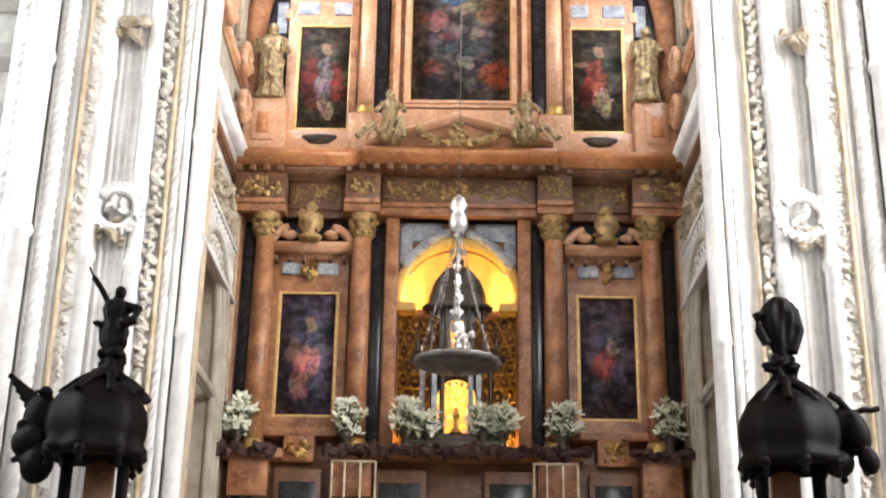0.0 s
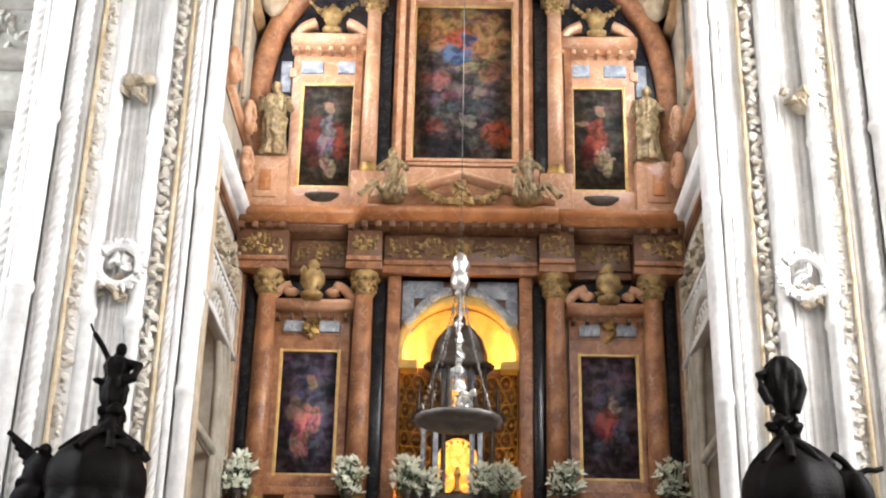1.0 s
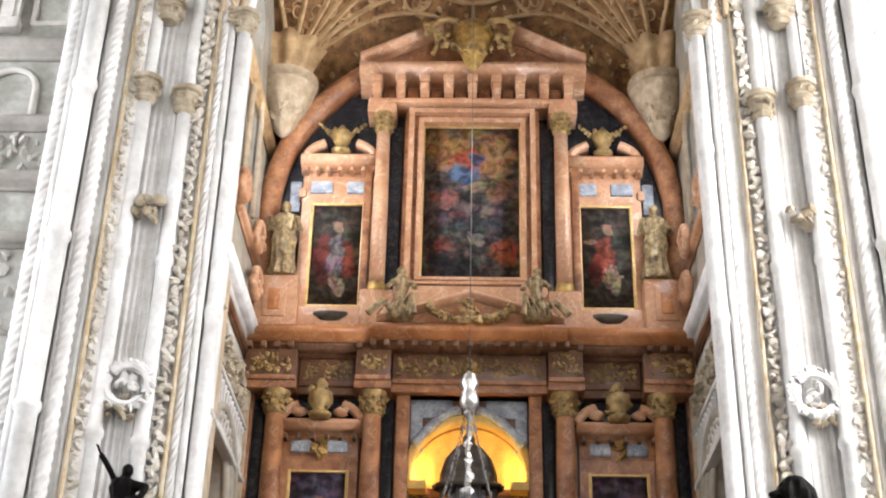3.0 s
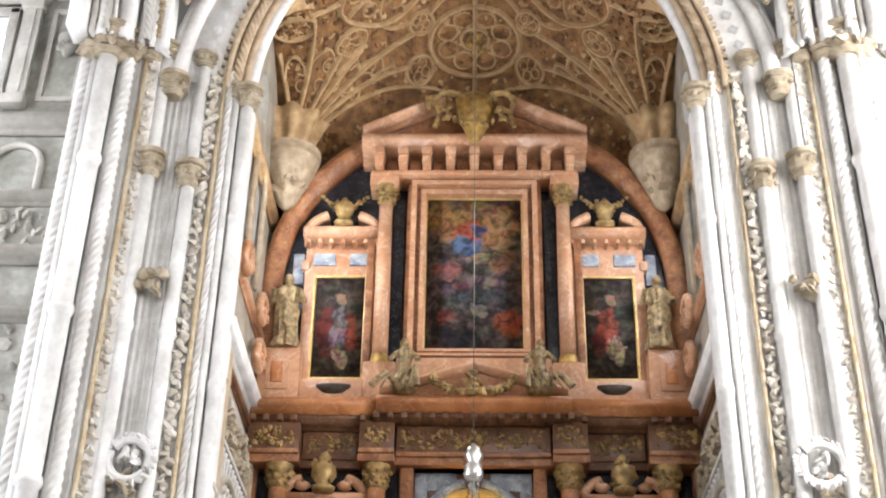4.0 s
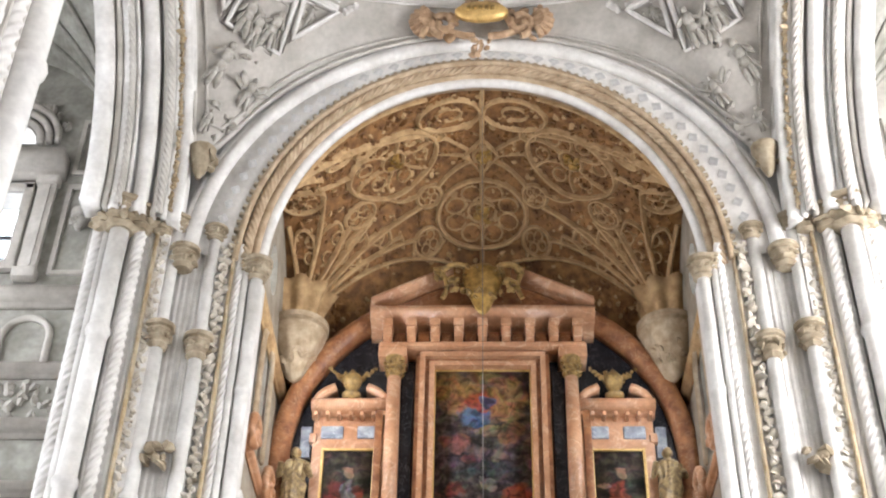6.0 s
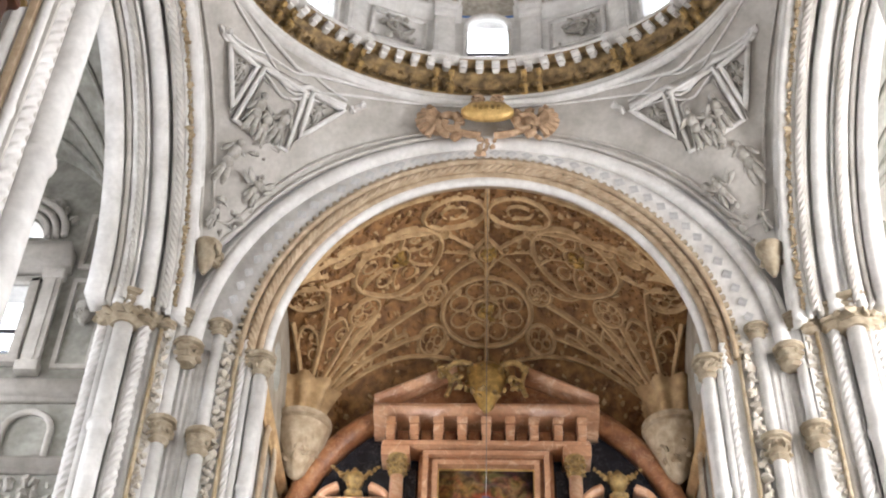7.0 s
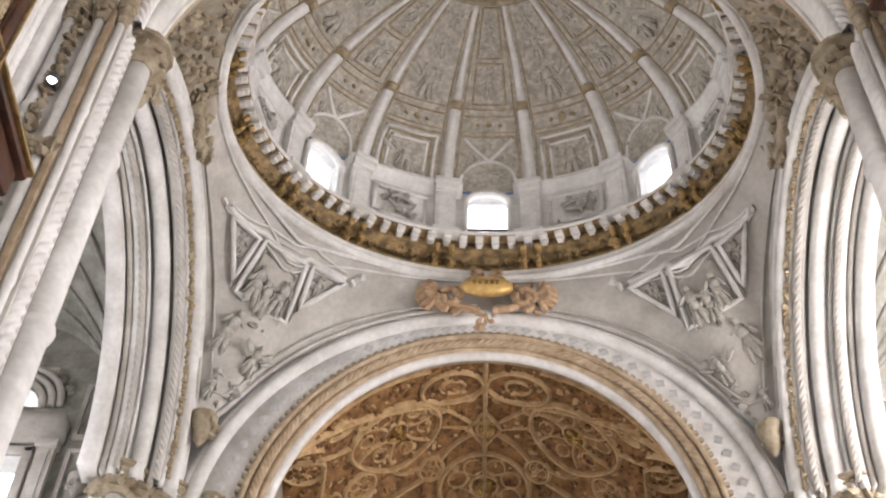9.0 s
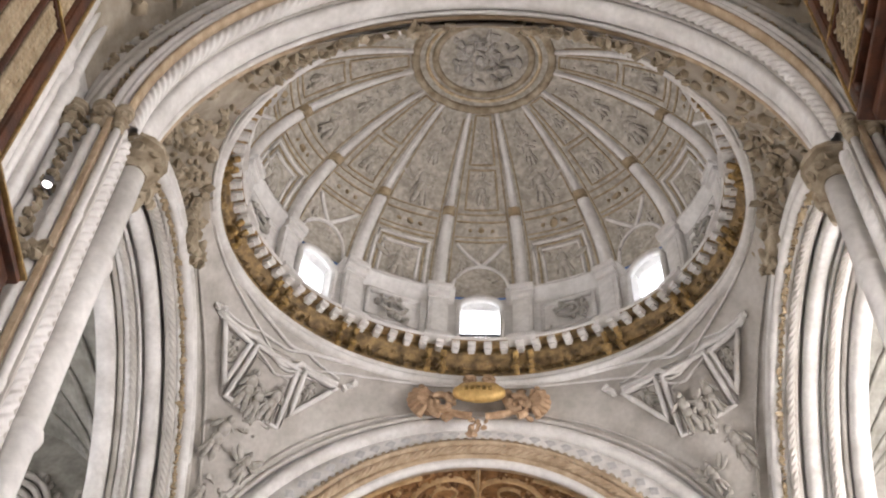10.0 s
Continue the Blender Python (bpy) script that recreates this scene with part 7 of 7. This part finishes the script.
for i in range(6):
    a = math.pi / 3 * i + 0.4
    n = 26
    bm = bmesh.new()
    for j in range(n):
        f = j / (n - 1)
        p = Vector(((0.08 + 0.58 * f ** 1.3) * math.cos(a), (0.08 + 0.58 * f ** 1.3) * math.sin(a), 10.08 - 2.25 * f))
        bmesh.ops.create_icosphere(bm, subdivisions=1, radius=0.016 if j % 4 else 0.03, matrix=Matrix.Translation(p) @ Matrix.Diagonal((0.8, 0.8, 2.4, 1)))
    part("chain", bm, CHAIN, lamp)
bm = bmesh.new()
for j in range(22):
    lump(bm, (rq.uniform(-0.02, 0.02), -0.05, 9.98 - 0.09 * j), 0.06 if j % 3 else 0.09, rq)
part("pendant", bm, SILVER, lamp, "bright silver pendant chain")
bm = bmesh.new()
for i in range(12):
    lump(bm, (0.1 + rq.uniform(-0.12, 0.16), -0.1, 7.98 + rq.uniform(-0.2, 0.25)), 0.075, rq)
part("ornament", bm, SILVER, lamp, "bright silver leaf ornament")
part("bowl", lathe(bmesh.new(), [(0.5, 7.8), (0.7, 7.81), (0.74, 7.76), (0.66, 7.72), (0.5, 7.69), (0.3, 7.66), (0.1, 7.62), (0.04, 7.54)], 36, wobble=lambda a, z: 0.02 * math.cos(18 * a)), CHAIN, lamp, "dull embossed silver bowl")

# ---- altar flowers, cloths, candle stands ----
def flowers(x, y, z, h, seed):
    rs = random.Random(seed)
    ob = empty("flower_vase", "vase of tall white lilies on the altar ledge", "flowers", (x, y, z), "altar flowers")
    part("vase", lathe(bmesh.new(), [(0.1, 0), (0.12, 0.03), (0.06, 0.1), (0.12, 0.22), (0.14, 0.3), (0.1, 0.34)], 14), BRONZE, ob)
    stems, leaves, petals = bmesh.new(), bmesh.new(), bmesh.new()
    for i in range(46):
        a, sp = rs.uniform(0, 6.28), rs.uniform(0.03, 0.31)
        top = Vector((sp * math.cos(a), 0.6 * sp * math.sin(a), 0.2 + h * rs.uniform(0.12, 1.05) * (1 - 0.5 * sp)))
        tube(stems, [(0.03 * math.cos(a), 0.03 * math.sin(a), 0.3), top * 0.55 + Vector((0, 0, 0.15)), top], 0.009, 4)
        for k in range(6):
            d = Vector((rs.uniform(-1, 1), rs.uniform(-1, 1), rs.uniform(-0.3, 1))).normalized()
            side = d.orthogonal().normalized() * 0.044
            tip = top + d * rs.uniform(0.12, 0.2)
            vs = [petals.verts.new(p) for p in (top, top + d * 0.09 + side, tip, top + d * 0.09 - side)]
            petals.faces.new(vs)
        for k in range(2):
            d = Vector((rs.uniform(-1, 1), rs.uniform(-1, 1), rs.uniform(0, 0.8))).normalized()
            b = top * rs.uniform(0.5, 0.9)
            side = d.orthogonal().normalized() * 0.02
            vs = [leaves.verts.new(p) for p in (b, b + d * 0.1 + side, b + d * 0.24, b + d * 0.1 - side)]
            leaves.faces.new(vs)
    part("stem", stems, LEAF, ob, "thin green stalks")
    part("leaves", leaves, LEAF, ob, "narrow green leaves")
    part("petals", petals, PETAL, ob, "white lily petals")


for i, (x, h) in enumerate(((-4.2, 0.8), (-2.1, 0.8), (-0.95, 0.72), (-0.52, 0.5), (0.52, 0.6), (0.88, 0.66), (2.05, 0.76), (4.1, 0.8))):
    flowers(x, 24.95 if abs(x) < 1.5 else 25.1, 7.12, h, 70 + i)
for x0, x1 in ((-4.6, -3.4), (-2.5, 2.5), (3.4, 4.6)):
    bm = bmesh.new()
    n = int((x1 - x0) * 14)
    for i in range(n):
        lump(bm, (x0 + (x1 - x0) * (i + 0.5) / n, (24.84 if abs(x0 + (x1 - x0) * i / n) < 1.8 else 24.99) + rq.uniform(-0.03, 0.03), 7.05 + rq.uniform(-0.06, 0.06)), rq.uniform(0.09, 0.14), rq)
    thing("leaf_garland", bm, CLOTH, "dark red leafy trim along the altar ledge", "garland", "altar trims")
for s in (-1, 1):
    fr = empty("reliquary_frame", "slender white metal frame beside the altar", "frame", (s * 1.9, 24.85, 5.0), "altar frames")
    for x in (-0.42, -0.18, 0.12, 0.4):
        part("bar", boxes((x - 0.02, x + 0.02, -0.02, 0.02, 0, 1.8)), GILTLINE, fr)
    part("top_bar", boxes((-0.44, 0.42, -0.025, 0.025, 1.8, 1.84)), GILTLINE, fr)
    part("shelf", boxes((-0.5, 0.5, -0.2, 0.4, -0.1, 0.0)), BROWN, fr)
    blocks("stand_leg", BROWN, fr, (-0.45, -0.35, -0.1, 0.3, -3.5, -0.1), (0.35, 0.45, -0.1, 0.3, -3.5, -0.1))


# ---- pulpits ----
def pulpit(s):
    PY = 19.2
    PX = 4.9 if s > 0 else -5.3
    rs = random.Random(90 + s)
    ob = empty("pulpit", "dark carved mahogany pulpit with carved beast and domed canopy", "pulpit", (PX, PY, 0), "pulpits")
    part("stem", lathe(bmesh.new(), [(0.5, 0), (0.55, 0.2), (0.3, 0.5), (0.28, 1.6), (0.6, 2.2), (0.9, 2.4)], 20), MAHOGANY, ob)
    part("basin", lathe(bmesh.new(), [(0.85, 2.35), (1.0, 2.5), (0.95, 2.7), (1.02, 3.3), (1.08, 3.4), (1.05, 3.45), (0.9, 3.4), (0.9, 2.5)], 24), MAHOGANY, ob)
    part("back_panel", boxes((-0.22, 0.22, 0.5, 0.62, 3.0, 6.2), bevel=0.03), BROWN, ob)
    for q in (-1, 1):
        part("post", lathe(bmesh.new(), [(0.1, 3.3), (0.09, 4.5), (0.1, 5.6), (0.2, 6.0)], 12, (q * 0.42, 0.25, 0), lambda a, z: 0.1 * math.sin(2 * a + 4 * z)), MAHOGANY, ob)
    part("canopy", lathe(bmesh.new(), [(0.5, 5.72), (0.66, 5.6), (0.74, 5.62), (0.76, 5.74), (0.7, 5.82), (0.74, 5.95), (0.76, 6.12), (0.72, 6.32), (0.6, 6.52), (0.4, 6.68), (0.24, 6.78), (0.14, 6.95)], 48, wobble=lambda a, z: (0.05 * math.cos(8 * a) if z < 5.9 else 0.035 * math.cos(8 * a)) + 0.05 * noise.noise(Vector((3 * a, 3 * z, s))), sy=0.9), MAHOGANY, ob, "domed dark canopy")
    for i in range(8):
        a = i * math.pi / 4
        part("pendant", lathe(bmesh.new(), [(0.01, -0.26), (0.06, -0.2), (0.03, -0.13), (0.1, -0.06), (0.08, 0.03)], 10, (0.72 * math.cos(a), 0.65 * math.sin(a), 5.66)), MAHOGANY, ob)
    fx = 0.13 if s < 0 else -0.04
    # drapery that falls over the canopy, and the cloud at its top
    bm = bmesh.new()
    for i in range(9):
        a = i * 0.7 + 0.3
        d = Vector((math.cos(a), 0.85 * math.sin(a), 0))
        k = 1.25 if (i % 3 == 0) else 1.0
        tube(bm, [Vector((fx, 0, 6.98)), Vector((fx * 0.8, 0, 6.88)) + d * 0.18, Vector((fx * 0.4, 0, 6.72)) + d * 0.4 * k, Vector((0, 0, 6.5)) + d * 0.6 * k], 0.07, 8)
    for i in range(16):
        a = rs.uniform(0, 6.28)
        z = rs.uniform(6.85, 7.28)
        lump(bm, (fx + 0.15 * math.cos(a), 0.14 * math.sin(a), z), rs.uniform(0.06, 0.1), rs, 2)
    lump(bm, (0.5 if s < 0 else 0.45, -0.1, 6.58), 0.17, rs, 2)
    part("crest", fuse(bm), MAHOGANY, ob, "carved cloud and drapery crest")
    bm = bmesh.new()
    robe = lambda a, z: 0.14 * math.sin(6 * a + 5 * z) + 0.08 * math.sin(11 * a - 4 * z)
    if s < 0:
        lathe(bm, [(0.14, 6.95), (0.17, 7.1), (0.12, 7.22), (0.19, 7.36), (0.21, 7.55), (0.16, 7.72), (0.2, 7.92), (0.16, 8.02), (0.07, 8.07), (0.06, 8.1)], 36, (fx, 0, 0), robe, sy=0.8)
        bmesh.ops.create_icosphere(bm, subdivisions=2, radius=0.1, matrix=Matrix.Translation((fx + 0.04, -0.02, 8.17)) @ Matrix.Diagonal((0.9, 1, 1.15, 1)))
        tube(bm, [(fx - 0.12, 0, 7.98), (fx - 0.24, -0.05, 8.2), (fx - 0.38, -0.08, 8.4)], 0.05, 9)
        tube(bm, [(fx - 0.36, -0.08, 8.36), (fx - 0.46, -0.1, 8.56)], 0.025, 7)
        tube(bm, [(fx + 0.14, 0, 7.95), (fx + 0.34, -0.05, 7.9), (fx + 0.3, -0.12, 7.7), (fx + 0.12, -0.18, 7.62)], 0.085, 9)
        lump(bm, (fx - 0.22, -0.05, 7.66), 0.1, rs, 2)
    else:
        lathe(bm, [(0.12, 6.95), (0.16, 7.06), (0.11, 7.2), (0.13, 7.32), (0.2, 7.55), (0.25, 7.8), (0.27, 7.98), (0.22, 8.1), (0.16, 8.18), (0.1, 8.24)], 36, (fx, 0, 0), robe, sy=0.7)
        bmesh.ops.create_icosphere(bm, subdivisions=2, radius=0.1, matrix=Matrix.Translation((fx - 0.06, -0.04, 8.14)))
        tube(bm, [(fx - 0.16, 0, 8.0), (fx - 0.36, -0.05, 7.92), (fx - 0.34, -0.08, 7.7), (fx - 0.24, -0.1, 7.46)], 0.075, 9)
        tube(bm, [(fx + 0.22, 0, 8.05), (fx + 0.27, -0.05, 7.7), (fx + 0.14, -0.06, 7.35)], 0.085, 9)
        lump(bm, (fx - 0.2, -0.05, 7.12), 0.12, rs, 2)
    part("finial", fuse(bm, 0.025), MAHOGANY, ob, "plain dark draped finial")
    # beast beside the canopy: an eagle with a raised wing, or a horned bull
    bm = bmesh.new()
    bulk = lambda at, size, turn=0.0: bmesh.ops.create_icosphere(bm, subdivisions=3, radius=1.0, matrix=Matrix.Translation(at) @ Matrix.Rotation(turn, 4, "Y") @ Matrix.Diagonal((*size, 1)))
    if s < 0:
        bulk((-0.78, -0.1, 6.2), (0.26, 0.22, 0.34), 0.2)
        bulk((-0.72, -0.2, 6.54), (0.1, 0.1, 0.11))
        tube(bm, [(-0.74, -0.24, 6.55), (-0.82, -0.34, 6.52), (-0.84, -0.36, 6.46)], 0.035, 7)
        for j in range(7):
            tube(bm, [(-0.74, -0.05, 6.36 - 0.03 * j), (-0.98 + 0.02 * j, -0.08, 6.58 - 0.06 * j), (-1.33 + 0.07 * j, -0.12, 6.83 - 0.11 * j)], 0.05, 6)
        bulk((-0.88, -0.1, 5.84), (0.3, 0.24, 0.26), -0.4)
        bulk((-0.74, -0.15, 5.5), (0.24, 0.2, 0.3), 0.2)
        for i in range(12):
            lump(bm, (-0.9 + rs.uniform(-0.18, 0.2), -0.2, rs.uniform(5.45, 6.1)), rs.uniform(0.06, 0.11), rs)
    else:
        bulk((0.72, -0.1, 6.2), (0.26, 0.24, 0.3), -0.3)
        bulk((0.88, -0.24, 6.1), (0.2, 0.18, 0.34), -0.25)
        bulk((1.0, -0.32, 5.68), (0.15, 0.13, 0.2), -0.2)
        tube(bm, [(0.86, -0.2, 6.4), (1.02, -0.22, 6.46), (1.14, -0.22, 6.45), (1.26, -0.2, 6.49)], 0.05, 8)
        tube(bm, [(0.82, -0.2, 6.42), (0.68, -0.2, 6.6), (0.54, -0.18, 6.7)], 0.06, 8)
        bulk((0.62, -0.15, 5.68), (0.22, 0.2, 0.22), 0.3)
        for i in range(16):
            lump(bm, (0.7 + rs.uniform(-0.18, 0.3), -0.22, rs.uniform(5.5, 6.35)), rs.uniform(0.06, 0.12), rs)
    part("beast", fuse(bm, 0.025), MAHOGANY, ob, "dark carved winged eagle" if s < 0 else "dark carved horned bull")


mirror_parts(pulpit)

# ---- left and right transept east walls: classical window bays ----
for s in (-1, 1):
    bay = empty("window_surround", "classical stone window surround with pilasters and entablature", "window surround", group="transept window surrounds")
    yb = 20.965
    for x in (9.15, 11.4):
        part("pilaster", boxes((s * (x - 0.18), s * (x + 0.18), yb - 0.22, yb, 17.9, 20.35), (s * (x - 0.24), s * (x + 0.24), yb - 0.28, yb, 20.2, 20.4), (s * (x - 0.24), s * (x + 0.24), yb - 0.28, yb, 17.7, 17.95), bevel=0.03), GREY, bay)
    part("window_frame", boxes((s * 9.65, s * 9.45, yb - 0.12, yb, 18.0, 20.3), (s * 9.45, s * 11.2, yb - 0.12, yb, 20.15, 20.32), (s * 9.4, s * 11.3, yb - 0.2, yb, 17.95, 18.15), bevel=0.02), GREY, bay)
    part("entablature", moulding(bmesh.new(), (s * 8.85, yb, 20.42), (s * 11.7, yb, 20.42), -Y, Z, scaled(CORNICE, 0.5, 0.55)), GREY, bay)
    part("string_course", moulding(bmesh.new(), (s * 7.8, yb, 17.05), (s * 13.9, yb, 17.05), -Y, Z, scaled(CORNICE, 0.35, 0.35)), GREY, bay)
    for k, r in enumerate((0.72, 0.92, 1.12)):
        p, fr = archpath(layf(yb - 0.05 - 0.03 * k), radf, Y, s * 10.35, r, 21.5, 21.55, 24, jamb=1)
        part("lunette_arch", sweep(bmesh.new(), p, fr, disc(0.08, 8)), GREY, bay)
    bm = bmesh.new()
    rb = random.Random(61)
    for i in range(40):
        a = rb.uniform(0.2, 2.9)
        lump(bm, (s * 10.35 + 1.35 * math.cos(a), yb - 0.02, 21.5 + 1.3 * math.sin(a)), rb.uniform(0.08, 0.16), rb)
    part("relief", bm, RELIEF, bay)
    p, fr = archpath(layf(yb - 0.06), radf, Y, s * 8.85, 0.46, 15.7, 16.35, 16, jamb=2)
    part("niche_frame", sweep(bmesh.new(), p, fr, [(-0.05, -0.02), (0.03, -0.06), (0.08, 0.0), (0.08, 0.07), (-0.05, 0.07)]), GREY, bay, "moulded frame of a blind niche")
    for x0, x1, z0, z1 in ((7.95, 8.75, 17.9, 20.3), (7.95, 8.75, 20.6, 22.2), (11.75, 12.6, 17.9, 20.3)):
        part("panel", plate(bmesh.new(), [(x0 * s, z0), (x1 * s, z0), (x1 * s, z1), (x0 * s, z1)], [[(s * (x0 + 0.1), z0 + 0.1), (s * (x1 - 0.1), z0 + 0.1), (s * (x1 - 0.1), z1 - 0.1), (s * (x0 + 0.1), z1 - 0.1)]], lambda u, v: Vector((u, yb - 0.07, v)), Vector((0, 0.09, 0))), GREY, bay, smooth=False)
    for k in (0.0, 0.12):
        part("pilaster_strip", boxes((s * (8.93 + k), s * (8.97 + k), yb - 0.26, yb - 0.2, 18.0, 20.15), bevel=0.01), GREY, bay)
    for z, h in ((15.4, 0.22), (14.1, 0.3), (12.9, 0.2)):
        part("string_course", moulding(bmesh.new(), (s * 7.8, yb, z), (s * 13.9, yb, z), -Y, Z, scaled(CORNICE, 0.3, h)), GREY, bay)
    bm = bmesh.new()
    for i in range(150):
        lump(bm, (s * rb.uniform(7.8, 11.5), yb - 0.02, rb.choice((rb.uniform(14.5, 15.3), rb.uniform(11.2, 12.8)))), rb.uniform(0.07, 0.14), rb)
    part("relief", bm, RELIEF, bay, "carved stone frieze")
    bm = bmesh.new()
    lathe(bm, [(0.05, -0.4), (0.16, -0.2), (0.22, 0), (0.22, 0.08)], 12, (s * 8.3, yb - 0.1, 19.4))
    for i in range(8):
        lump(bm, (s * 8.3 + rb.uniform(-0.15, 0.15), yb - 0.2, 19.3 + rb.uniform(-0.15, 0.1)), 0.09, rb)
    part("bracket", bm, RELIEF, bay)


# ---- organ cases over the choir ----
LATTICE = mat("greenish_gilt_panel", (0.16, 0.15, 0.09), 0.55, 0.1, second=(0.05, 0.045, 0.025), scale=9, fine=24, bump=0.5)


def organ(s):
    """A case with lattice panels between dark posts; the south one hangs higher."""
    y1, zb = (6.95, 13.0) if s < 0 else (8.55, 17.6)
    zt, y0 = 24.0, 4.6
    ob = empty("organ_case", "dark red-brown organ case with gilt lattice on the choir wall", "organ", (s * 5.6, 0, 0), "organ cases")
    part("case", boxes((-0.5, 0.5, y0, y1, zb, zt), bevel=0.05), CASEWOOD, ob)
    part("plinth", boxes((-0.56, 0.58, y0, y1 + 0.12, zb - 0.22, zb + 0.02), (-0.64, 0.58, y0, y1 + 0.2, zb - 0.34, zb - 0.22), (-0.48, 0.58, y0, y1 + 0.05, zb - 0.6, zb - 0.34), bevel=0.04), CASEWOOD, ob)
    bays = np.linspace(y0 + 0.15, y1 - 0.05, 5)
    tiers = np.linspace(zb + 0.25, zt - 0.3, 5)
    f = -s * 0.52
    for a, b in zip(bays, bays[1:]):
        part("post", lathe(bmesh.new(), [(0.07, zb), (0.07, zb + 0.3), (0.05, zb + 0.4), (0.06, (zb + zt) / 2), (0.05, zt - 0.3), (0.08, zt)], 10, (f - s * 0.04, b, 0)), CASEWOOD, ob)
        for c, d in zip(tiers, tiers[1:]):
            inset = part("lattice_panel", boxes((f - s * 0.03, f + s * 0.05, a + 0.1, b - 0.1, c + 0.08, d - 0.08)), LATTICE, ob, "greenish gilt lattice panel")
            bm = bmesh.new()
            n = 3
            for i in range(n):
                u0, u1 = a + 0.1 + (b - a - 0.2) * i / n, a + 0.1 + (b - a - 0.2) * (i + 1) / n
                m = int(round((d - c - 0.16) / (u1 - u0)))
                for j in range(m):
                    v0, v1 = c + 0.08 + (d - c - 0.16) * j / m, c + 0.08 + (d - c - 0.16) * (j + 1) / m
                    tube(bm, [(f - s * 0.05, u0, v0), (f - s * 0.05, u1, v1)], 0.032, 5)
                    tube(bm, [(f - s * 0.05, u0, v1), (f - s * 0.05, u1, v0)], 0.032, 5)
            tagged(part("lattice", bm, DUSTYGILT, inset, "crossed gilt lattice"), kind="stuff")
    if s < 0:
        part("console", boxes((-0.5, 0.5, y1, 8.5, zb - 0.3, zb + 0.12), (-0.5, 0.58, y1, 8.6, zb + 0.12, zb + 0.26), (-0.5, 0.44, y1, 8.1, zb - 0.8, zb - 0.3), bevel=0.05), CASEWOOD, ob)
        part("gilt_fillet", boxes((0.5, 0.62, y1, 8.64, zb + 0.26, zb + 0.31), bevel=0.01), RINGGILT, ob, "thin gilt fillet")
    for z in tiers:
        part("rail", boxes((f - s * 0.1, f + s * 0.1, y0, y1 + 0.06, z - 0.07, z + 0.07), bevel=0.02), CASEWOOD, ob)
        part("gilt_fillet", boxes((f - s * 0.13, f - s * 0.1, y0, y1 + 0.08, z - 0.025, z + 0.025), bevel=0.008), RINGGILT, ob, "thin gilt fillet")
    ro = random.Random(77)
    for k in range(5):
        bm = bmesh.new()
        for i in range(14):
            lump(bm, (ro.uniform(-0.45, 0.45), y1 + 0.04, tiers[k] + ro.uniform(0.1, 1.4)), ro.uniform(0.05, 0.1), ro)
        part("carving", bm, RINGGILT, ob, "gilded openwork carving")
    part("corner_post", boxes((f - s * 0.12, f + s * 0.12, y1 - 0.08, y1 + 0.1, zb - 0.2, zt), bevel=0.03), CASEWOOD, ob)
    part("gilt_edge", boxes((f - s * 0.14, f - s * 0.08, y1 + 0.1, y1 + 0.14, zb - 0.2, zt), bevel=0.01), RINGGILT, ob, "worn gilt edge strip")


mirror_parts(organ)

# ---- small spotlight on the choir arch ----
spot = empty("spotlight", "small lit spotlight fixed beside the choir arch", "spotlight", (-5.82, 9.46, 16.6))
part("housing", lathe(bmesh.new(), [(0.05, 0.12), (0.075, 0.08), (0.08, -0.06), (0.07, -0.06), (0.06, 0.0)], 16), LEAD, spot)
part("bulb", lathe(bmesh.new(), [(0.0, -0.07), (0.05, -0.05), (0.066, -0.02), (0.0, 0.0)], 16), glow("lit_bulb", (1.0, 0.97, 0.92), 12.0), spot, "glowing bulb")
part("bracket", boxes((-0.015, 0.015, 0.06, 0.2, -0.01, 0.03)), LEAD, spot)
